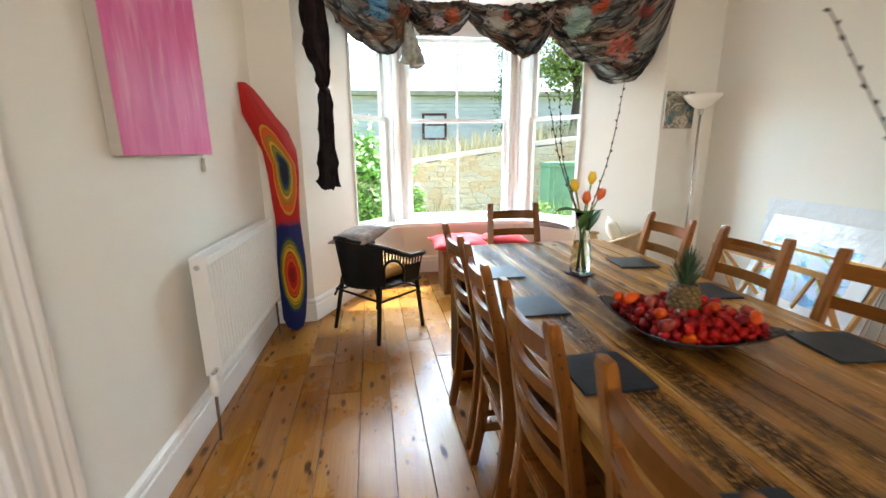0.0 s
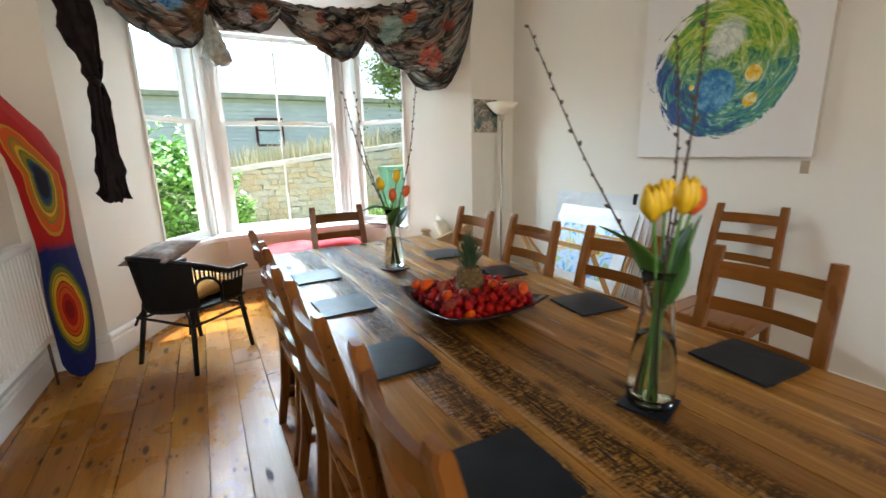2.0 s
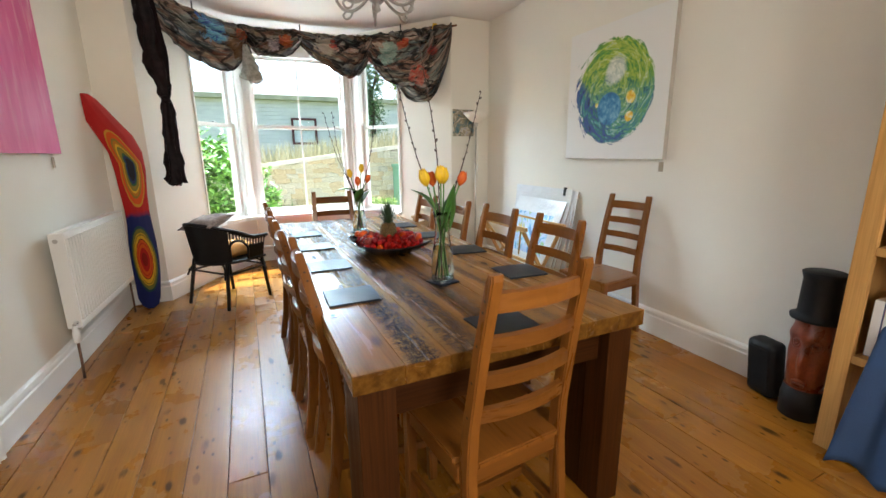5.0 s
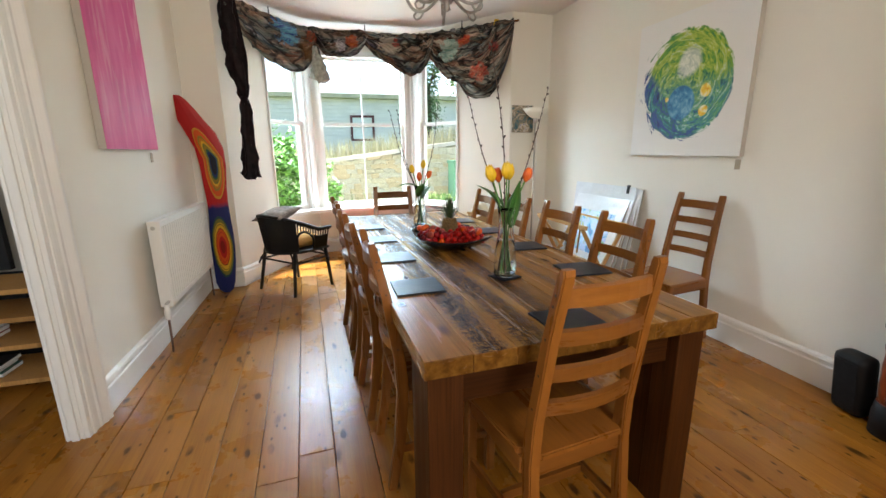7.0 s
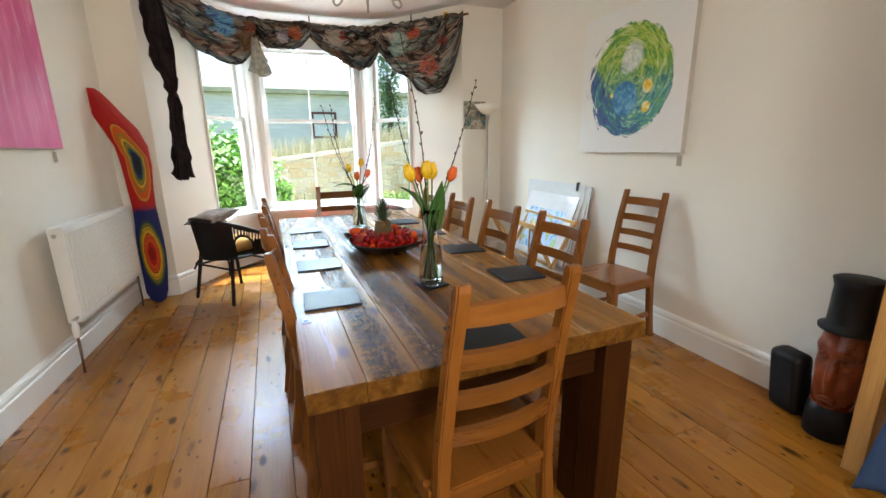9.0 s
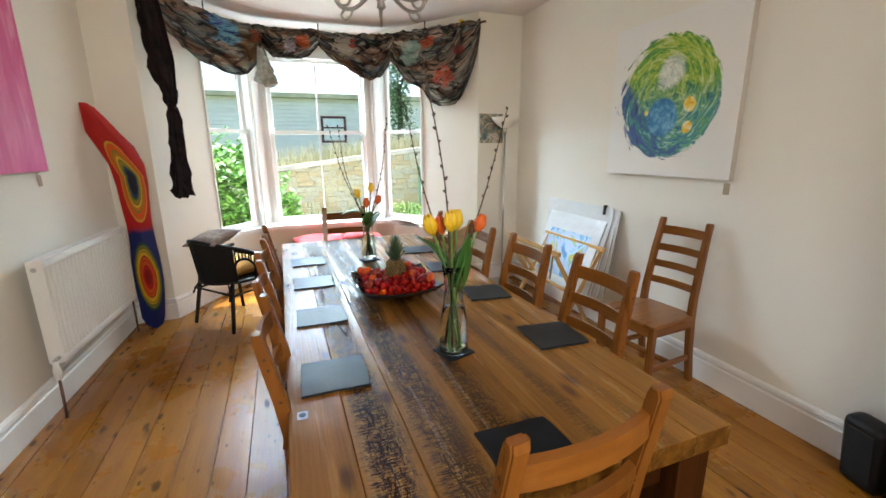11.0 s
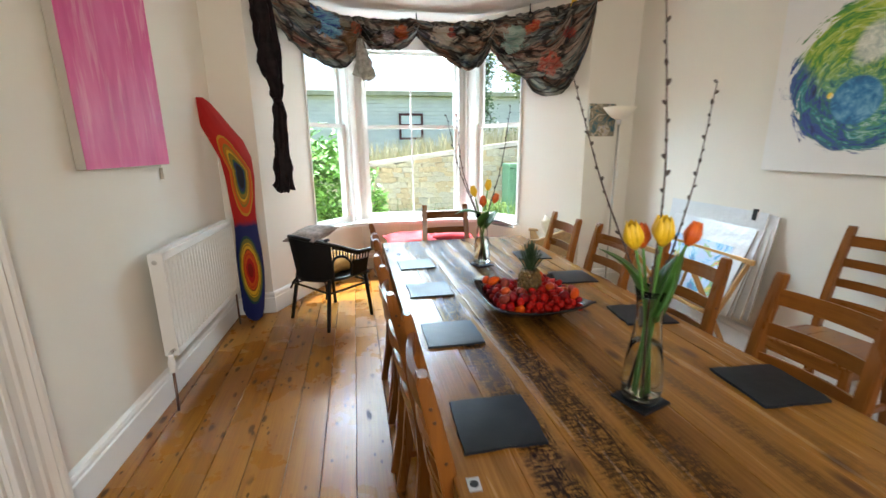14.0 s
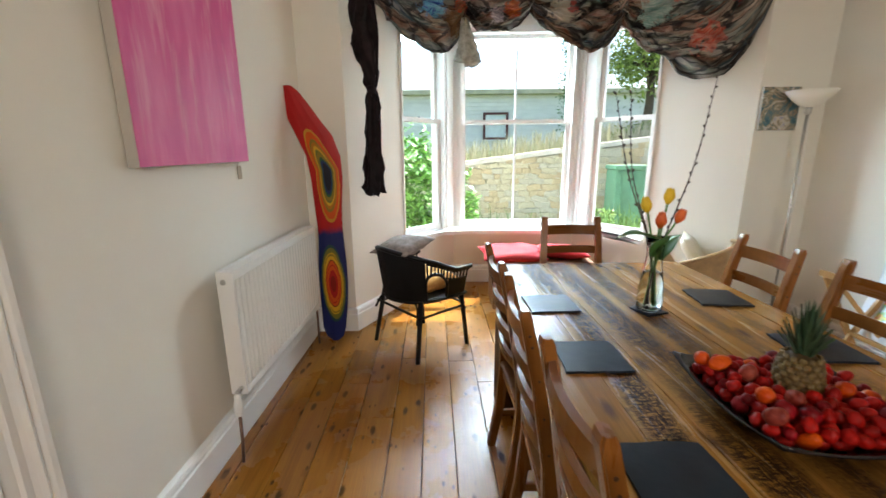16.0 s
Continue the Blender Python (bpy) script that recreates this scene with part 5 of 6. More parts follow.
# ---- wicker hamper with red cushions under the window ----
hb = empty("wicker_hamper", pose(1.42, 3.90, 0), "brown woven wicker hamper standing under the bay window", "hamper")
wv = bmesh.new()
W_, D_, H_ = 0.86, 0.40, 0.40
loop = []
for (x0, y0), (x1, y1), cnt in (((0, 0), (W_, 0), 40), ((W_, 0), (W_, D_), 18), ((W_, D_), (0, D_), 40), ((0, D_), (0, 0), 18)):
    loop += [(x0 + (x1 - x0) * k / cnt, y0 + (y1 - y0) * k / cnt, y1 - y0, x0 - x1) for k in range(cnt)]
loop.append(loop[0])
rows = []
for j in range(37):
    z = H_ * j / 36
    row = []
    for k, (x, y, nx, ny) in enumerate(loop):
        n_ = Vector((nx, ny)).normalized()
        o = 0.006 * math.sin(k * math.pi / 1.5 + math.pi * (j % 2))
        row.append((x + n_.x * o, y + n_.y * o, z))
    rows.append(row)
sheet(rows, 0.0, wv)
part("woven_sides", wv, WICKER, hb, "", True)
part("lid", box(-0.012, W_ + 0.012, -0.012, D_ + 0.012, H_, H_ + 0.03, 0.012), WICKER, hb)
for x in (0.02, W_ - 0.02):
    for y in (0.0, D_):
        part("corner_post", tube([(x, y, 0), (x, y, H_)], 0.014, 8), WICKER, hb)
cushion("cushion", pose(1.60, 4.06, 0.475, 4, 0, 4), 0.56, 0.42, 0.11, RED, "red cotton cushion lying on the hamper", 1)
cushion("cushion", pose(2.06, 4.12, 0.475, -5, 3, -8), 0.46, 0.40, 0.11, RED, "red cotton cushion lying on the hamper", 4)


# ---- flowers ----
V1, V2 = (1.885, 0.60), (1.808, 1.91)
VASE_PROF = [(0.042, 0.0), (0.047, 0.006), (0.0475, 0.05), (0.043, 0.11), (0.033, 0.18), (0.029, 0.225), (0.032, 0.26), (0.039, 0.295)]


def vase(x, y, scale, label):
    e = empty("vase", pose(x, y, TZ + 0.008), label, "vase", "glass vases on the table")
    k = scale
    inner = [(max(r - 0.0035, 0.002) * k, z * k) for r, z in VASE_PROF[::-1]]
    inner[-1] = (inner[-1][0], 0.012 * k)
    part("glass_body", lathe([(r * k, z * k) for r, z in VASE_PROF] + inner, 32), GLASS, e, "clear glass carafe vase", True)
    wat = [((r - 0.0032) * k, max(z, 0.0125) * k) for r, z in VASE_PROF if z < 0.15] + [(0.0335 * k, 0.155 * k)]
    part("water", lathe(wat, 32), WATER, e, "greenish water", True)
    co = obj("slate_coaster", box(-0.05 * k, 0.05 * k, -0.05 * k, 0.05 * k, 0, 0.006, 0.001), SLATE)
    tagged(co, "small square slate coaster under the vase", "coaster", "slate coasters")
    co.matrix_world = pose(x, y, TZ + 0.0008, 0, 0, 20)
    return e


def petals(size, open_):
    """Six overlapping petals of a closed tulip cup, one mesh each."""
    out = []
    for k in range(6):
        bm = bmesh.new()
        a0 = k * math.pi / 3
        rr = 1.0 if k % 2 else 0.90
        rows = []
        for j in range(8):
            t = j / 7
            w = 0.78 * (math.sin(math.pi * min(0.16 + 0.62 * t, 1)) ** 0.6) * (1 - max(0.0, t - 0.72) ** 2 * 8)
            rad_ = (0.10 + 0.40 * math.sin(min(t * 1.9, 1) * math.pi / 2) - (0.62 - 0.25 * open_) * max(0, t - 0.45) ** 1.4) * rr
            rows.append([Vector((rad_ * (1 - 0.05 * abs(u)) * math.cos(a0 + u * w), rad_ * (1 - 0.05 * abs(u)) * math.sin(a0 + u * w), t * 1.5 - 0.05 * abs(u) * t)) * size for u in (-1, -0.5, 0, 0.5, 1)])
        out.append(sheet(rows, 0.0012, bm))
    return out


def neck(base, tip):
    """Where a stem from base to tip passes the neck of its vase, from base."""
    c = min((V1, V2), key=lambda v: (v[0] - base[0]) ** 2 + (v[1] - base[1]) ** 2)
    d = Vector((tip[0] - c[0], tip[1] - c[1], 0))
    return Vector((c[0] - base[0], c[1] - base[1], 0.225)) + d.normalized() * min(0.019, d.length * 0.3)


def tulip(base, tip, material, size, leaf_dirs, label):
    e = empty("tulip", pose(*base), label, "flower", "tulips in vases")
    b0, t0 = Vector((0, 0, 0)), Vector(tip) - Vector(base)
    mid = neck(base, tip)
    part("stem", tube(curve_pts([b0, mid, t0], 6), 0.0034, 7), STEM, e, "", True)
    turn = Matrix.Translation(t0 - Vector((0, 0, size * 0.15))) @ Vector((0, 0, 1)).rotation_difference((t0 - mid).normalized()).to_matrix().to_4x4()
    for bm in petals(size, 0.25):
        bm.transform(turn)
        part("petal", bm, material, e, "", True)
    for d, length, droop, z0 in leaf_dirs:
        d = Vector((math.cos(radians(d)), math.sin(radians(d)), 0))
        side = Vector((-d.y, d.x, 0))
        rows = []
        for j in range(12):
            t = j / 11
            w = 0.031 * math.sin(math.pi * (0.08 + 0.92 * t) ** 0.85) + 0.001
            c = d * (0.008 + length * t ** 1.3 * max(0.12, min(1.1, 0.35 + 2.1 * droop))) + Vector((0, 0, z0 + length * (1.05 * t - droop * t * t)))
            rows.append([c + side * w * u + Vector((0, 0, 0.35 * w * abs(u))) for u in (-1, -0.5, 0, 0.5, 1)])
        part("leaf", sheet(rows, 0.0012), LEAF, e, "", True)
    return e


bud_bm = bmesh.new()
bmesh.ops.create_icosphere(bud_bm, subdivisions=2, radius=1)
for v in bud_bm.verts:
    v.co = Vector((v.co.x * 0.0050, v.co.y * 0.0050, 0.0095 * v.co.z + 0.008))
bud_me = bpy.data.meshes.new("bud")
bud_bm.to_mesh(bud_me)
bud_bm.free()
bud_me.materials.append(BUD)


def willow(base, tip, bend, seed, first=0.42):
    e = empty("willow_branch", pose(*base), "dark pussy-willow branch with grey buds in the vase", "branch", "willow branches in vases")
    t0 = Vector(tip) - Vector(base)
    b = Vector((*bend, 0))
    m0 = neck(base, tip)
    pts = curve_pts([Vector((0, 0, 0)), m0, m0.lerp(t0, 0.5) + b, t0], 8)
    part("twig", tube(pts, [0.0035 - 0.0022 * k / (len(pts) - 1) for k in range(len(pts))], 6), TWIG, e, "", True)
    rnd = random.Random(seed)
    n = 17
    for k in range(n):
        f = first + (0.995 - first) * k / (n - 1)
        i = min(int(f * (len(pts) - 1)), len(pts) - 2)
        p = pts[i].lerp(pts[i + 1], f * (len(pts) - 1) - i)
        d = (pts[i + 1] - pts[i]).normalized()
        s = d.orthogonal().normalized()
        s.rotate(Matrix.Rotation(k * 2.4 + rnd.random(), 3, d))
        ob = new("bud", bud_me)
        ob.parent = e
        ob.matrix_local = Matrix.Translation(p) @ Vector((0, 0, 1)).rotation_difference((d * 0.8 + s * 0.6).normalized()).to_matrix().to_4x4() @ Matrix.Scale(rnd.uniform(0.6, 0.9), 4)
    return e


vase(*V1, 1.0, "tall clear glass vase of tulips on a slate coaster")
vase(*V2, 0.96, "tall clear glass vase of tulips towards the window end")
zb = TZ + 0.008 + 0.016
yel, ora = "yellow tulip standing in a glass vase", "orange-red tulip standing in a glass vase"
tulip((V1[0] + 0.01, V1[1], zb), (1.812, 0.575, 1.195), YELLOW, 0.047, [(150, 0.145, 0.25, 0.25)], yel)
tulip((V1[0] - 0.01, V1[1] + 0.01, zb), (1.848, 0.600, 1.190), ORANGE, 0.040, [(170, 0.11, 0.12, 0.25)], ora)
tulip((V1[0] + 0.02, V1[1] + 0.005, zb), (1.862, 0.555, 1.205), YELLOW, 0.047, [(285, 0.18, -0.05, 0.19)], yel)
tulip((V1[0] - 0.02, V1[1] - 0.01, zb), (1.900, 0.615, 1.198), YELLOW, 0.045, [(335, 0.16, -0.03, 0.20)], yel)
tulip((V1[0] - 0.015, V1[1] - 0.02, zb), (1.966, 0.604, 1.188), ORANGE, 0.042, [(10, 0.14, 0.0, 0.21)], ora)
willow((V1[0] + 0.02, V1[1] + 0.01, zb), (1.825, 0.960, 1.610), (-0.012, 0.0), 1)
willow((V1[0] - 0.01, V1[1] - 0.02, zb), (1.760, 0.485, 1.669), (0.02, 0.0), 2)
willow((V1[0] - 0.02, V1[1] + 0.015, zb), (2.172, 0.815, 1.584), (0.0, -0.02), 3)
tulip((V2[0] + 0.01, V2[1], zb), (1.765, 1.91, 1.165), YELLOW, 0.041, [(190, 0.15, 0.80, 0.23)], yel)
tulip((V2[0] - 0.01, V2[1] + 0.01, zb), (1.838, 1.92, 1.195), YELLOW, 0.041, [(340, 0.10, 0.25, 0.20)], yel)
tulip((V2[0] + 0.01, V2[1] - 0.01, zb), (1.805, 1.89, 1.112), ORANGE, 0.042, [(20, 0.10, 0.2, 0.18)], ora)
tulip((V2[0] - 0.015, V2[1], zb), (1.866, 1.90, 1.128), ORANGE, 0.039, [(290, 0.11, 0.15, 0.19)], ora)
willow((V2[0] + 0.02, V2[1], zb), (1.615, 1.91, 1.572), (-0.02, 0), 4)
willow((V2[0] + 0.005, V2[1] + 0.02, zb), (1.670, 1.92, 1.575), (-0.03, 0), 5)
willow((V2[0] - 0.02, V2[1] - 0.01, zb), (1.950, 1.91, 1.62), (0.02, 0), 6)


# ---- fruit bowl ----
bw = empty("fruit_bowl", pose(1.832, 1.250, TZ + 0.001, 0, 0, 2), "square black glazed dish heaped with red and orange fruit", "bowl")
rows = []
nb = 16
for j in range(nb + 1):
    row = []
    for i in range(nb + 1):
        x, y = i / nb * 2 - 1, j / nb * 2 - 1
        m_ = max(abs(x), abs(y))
        lift = 0.004 + 0.05 * max(0, m_ - 0.45) ** 1.3 / 0.55 ** 1.3 + 0.028 * abs(x * y) ** 2
        row.append((x * 0.182, y * 0.182, lift))
    rows.append(row)
part("dish", sheet(rows, -0.006), CERAMIC, bw, "glossy black dish with raised corners", True)
part("foot", box(-0.07, 0.07, -0.07, 0.07, 0.0, 0.006, 0.002), CERAMIC, bw)


def fruit_mesh(name, rx, rz, material, dent=0.0, lobes=0, crease=0.0, lump=0.06, seed=0):
    bm = bmesh.new()
    bmesh.ops.create_icosphere(bm, subdivisions=3, radius=1)
    for v in bm.verts:
        a = math.atan2(v.co.y, v.co.x)
        k = 1 + lump * noise.noise(v.co * 1.6 + Vector((seed, 0, seed))) * 2 + crease * math.cos(lobes * a) * (1 - v.co.z ** 2)
        taper = 1 - 0.16 * (v.co.z if lobes else 0)
        top = dent * math.exp(-((v.co.x ** 2 + v.co.y ** 2) / 0.08)) if v.co.z > 0 else 0
        v.co = Vector((v.co.x * rx * k * taper, v.co.y * rx * k * taper, (v.co.z - top) * rz))
    me = bpy.data.meshes.new(name)
    bm.to_mesh(me)
    bm.free()
    for p in me.polygons:
        p.use_smooth = True
    me.materials.append(material)
    return me


REDFR = plain("red_fruit_skin", (0.24, 0.002, 0.003), 0.42, 0.5, 22, 140, 0.08, c2=(0.62, 0.012, 0.006))
DARKFR = plain("plum_skin", (0.09, 0.002, 0.005), 0.45, 0.5, 24, 140, 0.08, c2=(0.34, 0.004, 0.009))
ORFR = plain("orange_fruit_skin", (0.52, 0.020, 0.003), 0.34, 0.3, 18, 200, 0.12, c2=(0.80, 0.13, 0.006))
PEACH = plain("blush_fruit_skin", (0.28, 0.008, 0.010), 0.42, 0.5, 26, 150, 0.15, c2=(0.42, 0.09, 0.05))
for skin in (REDFR, DARKFR, PEACH, ORFR):
    skin.node_tree.nodes["Principled BSDF"].inputs["Specular IOR Level"].default_value = 0.2
kinds = [("strawberry", fruit_mesh("strawberry", 0.0128, 0.0170, REDFR, 0.15, 3, 0.05, 0.08, 1), 0.0138, "small glossy red strawberry in the black dish", 125),
         ("strawberry", fruit_mesh("strawberry", 0.0138, 0.0155, REDFR, 0.10, 2, 0.08, 0.12, 5), 0.0140, "lumpy red strawberry in the black dish", 85),
         ("cherry", fruit_mesh("cherry", 0.0125, 0.0125, DARKFR, 0.2, 0, 0.0, 0.05, 2), 0.0120, "dark red cherry in the black dish", 60),
         ("apricot", fruit_mesh("apricot", 0.0180, 0.0172, ORFR, 0.12, 1, 0.03, 0.04, 3), 0.0172, "small orange apricot among the red fruit", 11),
         ("sweet_pepper", fruit_mesh("sweet_pepper", 0.0165, 0.028, ORFR, 0.2, 3, 0.10, 0.10, 7), 0.0185, "small orange-red sweet pepper in the black dish", 5),
         ("plum", fruit_mesh("plum", 0.0185, 0.024, DARKFR, 0.10, 0, 0.0, 0.06, 4), 0.0190, "smooth dark red plum in the black dish", 8),
         ("nectarine", fruit_mesh("nectarine", 0.0175, 0.023, PEACH, 0.15, 1, 0.04, 0.08, 6), 0.0185, "blushed pink nectarine in the black dish", 6)]
rnd = random.Random(21)
placed = []
todo = [k for k in kinds for _ in range(k[4])]
rnd.shuffle(todo)
todo.sort(key=lambda k: k[0] in ("apricot", "sweet_pepper", "nectarine") and rnd.random() < 0.75)
for name, me, r, lab, _ in todo:
    best = None
    for _ in range(60):
        x, y = rnd.uniform(-0.146, 0.146), rnd.uniform(-0.146, 0.146)
        if math.hypot(x, y) < 0.044:
            continue
        m_ = max(abs(x), abs(y)) / 0.182
        z = 0.010 + 0.05 * max(0, m_ - 0.45) ** 1.3 / 0.55 ** 1.3 + r
        for px, py, pz, pr in placed:
            d2 = (px - x) ** 2 + (py - y) ** 2
            if d2 < (r + pr) ** 2 * 0.92:
                z = max(z, pz + math.sqrt(max((r + pr) ** 2 * 0.92 - d2, 0)))
        if best is None or z + 0.02 * m_ < best[3]:
            best = (x, y, z, z + 0.02 * m_)
    x, y, z, _s = best
    if z > 0.100:
        continue
    placed.append((x, y, z, r))
    ob = tagged(new(name, me), lab, "fruit", "fruit in the dish")
    ob.matrix_world = pose(1.832 + x, 1.250 + y, TZ + 0.001 + z, rnd.uniform(-60, 60), rnd.uniform(-60, 60), rnd.uniform(0, 360))

PINEB = plain("pineapple_rind", (0.16, 0.09, 0.022), 0.5, 0.4, 40, 120, 0.4, c2=(0.26, 0.17, 0.05))
PINEEYE = plain("pineapple_eye", (0.10, 0.06, 0.02), 0.6, 0.4, 50, 120, 0.4)
PINEL = plain("pineapple_leaf", (0.030, 0.070, 0.028), 0.45, 0.3, 25, 100, 0.2, c2=(0.075, 0.13, 0.060))
pa = empty("pineapple", pose(1.835, 1.262, TZ + 0.030) @ Matrix.Scale(0.9, 4), "ripe pineapple with green crown standing in the fruit dish", "fruit")
part("core", lathe([(0.032, 0.0), (0.044, 0.02), (0.049, 0.06), (0.047, 0.10), (0.037, 0.135), (0.02, 0.15)], 24), PINEEYE, pa, "", True)
for j in range(10):
    z = 0.012 + j * 0.0138
    rr = 0.049 * (1 - ((z - 0.068) / 0.115) ** 2) ** 0.5
    for k in range(13):
        a = 2 * math.pi * (k + 0.5 * (j % 2)) / 13
        s = 0.0108 * rr / 0.053
        bm = bmesh.new()
        o = bm.verts.new((0.0065, 0, 0.001))
        ring = [bm.verts.new((0.0015, s * 1.02 * math.cos(q), 0.0098 * math.sin(q))) for q in [math.pi * h / 3 for h in range(6)]]
        low = [bm.verts.new((-0.004, s * 1.1 * math.cos(q), 0.0105 * math.sin(q))) for q in [math.pi * h / 3 for h in range(6)]]
        for h in range(6):
            bm.faces.new((o, ring[h], ring[(h + 1) % 6]))
            bm.faces.new((ring[h], low[h], low[(h + 1) % 6], ring[(h + 1) % 6]))
        bm.transform(Matrix.Translation((rr * math.cos(a), rr * math.sin(a), z)) @ Matrix.Rotation(a, 4, 'Z'))
        part("scale", bm, PINEB, pa)
for k in range(52):
    f = k / 51
    a = k * 2.4
    up = 0.80 + 0.70 * f
    L = 0.058 + 0.042 * f
    rows = []
    for j in range(6):
        t = j / 5
        w = 0.0062 * (1 - t) ** 0.7 + 0.0004
        rr = 0.014 * (1 - f) + 0.005 + L * t * (0.72 * math.cos(up) + 0.12 * t * (1 - f))
        z = 0.138 + 0.045 * f + L * t * math.sin(min(up + 0.2, 1.5))
        rows.append([(rr * math.cos(a) - u * w * math.sin(a), rr * math.sin(a) + u * w * math.cos(a), z + 0.003 * abs(u)) for u in (-1, 0, 1)])
    part("crown_leaf", sheet(rows, 0.001), PINEL, pa)

# small inlaid fitting and a stain in the table top
ft = empty("table_inlay", pose(1.402, 0.405, TZ), "small metal plate let into the table top", "fitting")
part("plate", box(-0.013, 0.013, -0.017, 0.017, 0.0004, 0.002, 0.0006), PEWTER, ft)
# black disc laid on the plate for the shade inside its hole
part("hole", lathe([(0.009, 0.0021), (0.009, 0.0026)], 14), BLACK, ft)


# ---- print browser by the right wall ----
def print_art(name, seed):
    m, nt, b = shader(name)
    v = coords(nt, (1, 4.5, 4.5))
    mp = tex(nt, v, 1.0 + seed * 0.13, 4, 0.6, 1.5)
    col = ramp(nt, mp, [(0.30, (0.14, 0.16, 0.48)), (0.40, (0.06, 0.36, 0.66)), (0.47, (0.42, 0.64, 0.84)), (0.53, (0.50, 0.58, 0.86)), (0.59, (0.22, 0.5, 0.2)), (0.64, (0.78, 0.58, 0.10)), (0.72, (0.60, 0.06, 0.26))])
    nt.links.new(col, b.inputs["Base Color"])
    b.inputs["Roughness"].default_value = 0.3
    b.inputs["Coat Weight"].default_value = 0.8
    return m


FILM = plain("clear_sleeve_over_white", (0.76, 0.79, 0.82), 0.10, 0.03, 6, 13, 0.55, dist=0.012)
FOAM = plain("grey_board_edge", (0.27, 0.22, 0.17), 0.7, 0.1, 10, 100, 0.1)
rk = empty("print_browser", pose(3.42, 2.36, 0), "folding beech print stand holding mounted prints", "print stand")
for y in (-0.36, 0.36):
    part("leg", bar((-0.17, y, 0.0), (0.20, y, 0.66), 0.018, 0.032), LIGHTW, rk)
    part("leg", bar((0.17, y + 0.02, 0.0), (-0.20, y + 0.02, 0.66), 0.018, 0.032), LIGHTW, rk)
for x in (-0.20, 0.20):
    part("rail", box(x - 0.012, x + 0.012, -0.40, 0.42, 0.655, 0.69, 0.003), LIGHTW, rk)
part("rail", box(-0.012, 0.012, -0.38, 0.38, 0.30, 0.325, 0.003), LIGHTW, rk)
for y in (-0.12, 0.12):
    part("brace", bar((-0.20, y * 2.6, 0.655), (-0.09, y, 0.40), 0.014, 0.022), LIGHTW, rk)
prints = [(3.475, 2.42, 0.76, 0.60, 21, 0.31, 1), (3.515, 2.40, 0.80, 0.66, 18, 0.30, 2), (3.55, 2.37, 0.74, 0.66, 15, 0.29, 0), (3.585, 2.39, 0.86, 0.70, 12, 0.29, 0), (3.62, 2.33, 0.78, 0.70, 9, 0.28, 0)]
for k, (x, y, w, h, lean, z, art) in enumerate(prints):
    p = empty("mounted_print", pose(x, y, z, 0, lean, 0), "mounted art print in a shiny clear sleeve, leaning in the stand" if art else "white mounted print leaning behind others in the stand", "art print", "prints in the stand")
    part("mount_board", box(-0.003, 0.003, -w / 2, w / 2, 0, h, 0.001), FILM, p, "white mount in clear sleeve")
    part("backing", box(0.0035, 0.012, -w / 2, w / 2, 0, h), FOAM, p)
    if art:
        part("picture", box(-0.0052, -0.0034, -w * 0.37, w * 0.37, h * 0.10, h * 0.76), print_art("print_ink_%s" % "ab"[art - 1], art), p, "colourful abstract image")
ack = empty("acrylic_panel", pose(3.655, 2.44, 0.35, 0, 5, 0), "clear acrylic sheet with dark clip behind the prints", "panel")
part("sheet", box(-0.002, 0.002, -0.44, 0.44, 0, 0.64), FILM, ack)
part("clip", box(-0.008, 0.008, -0.36, -0.33, 0.58, 0.655, 0.002), BLACK, ack)

# ---- bookcase, carved head and speaker at the right wall ----
bc = empty("bookcase", pose(3.43, -1.45, 0), "open pine bookcase with books and a cloth hung over it", "bookcase")
PALEP = wood("pale_pine", (0.46, 0.24, 0.075), (0.64, 0.38, 0.14), 2, 0.4, 1.0, 0.4, 0.15)
part("stile", box(0.0, 0.03, 1.31, 1.375, 0, 2.1, 0.003), PALEP, bc)
part("side_panel", box(0.031, 0.335, 1.35, 1.372, 0, 2.1, 0.002), PALEP, bc)
part("stile", box(0.0, 0.03, 0.0, 0.06, 0, 2.1, 0.003), PALEP, bc)
part("side_panel", box(0.031, 0.335, 0.0, 0.022, 0, 2.1, 0.002), PALEP, bc)
part("back_panel", box(0.335, 0.343, 0.0, 1.372, 0, 2.1), PALEP, bc)
for z in (0.03, 0.43, 0.895, 1.36, 1.80, 2.07):
    part("shelf", box(0.004, 0.334, 0.061 if z < 2 else 0.023, 1.309 if z < 2 else 1.349, z, z + 0.035, 0.003), PALEP, bc)
random.seed(9)
COVERS = [plain("book_cover_%s" % n, c, 0.45, 0.15, 10, 90, 0.1) for n, c in (("black", (0.02, 0.02, 0.022)), ("blue", (0.03, 0.07, 0.20)), ("red", (0.30, 0.03, 0.025)), ("cream", (0.6, 0.55, 0.45)), ("green", (0.03, 0.13, 0.08)), ("grey", (0.22, 0.22, 0.23)))]


def book(m, t, w, h, material, label, group):
    e = empty("book", m, label, "book", group)
    part("cover", box(0, t, 0, w, 0, h, 0.0015), material, e)
    part("page_block", box(0.002, t - 0.002, -0.0012, w - 0.004, 0.003, h + 0.0008), PAPER, e, "off-white page block")
    return e


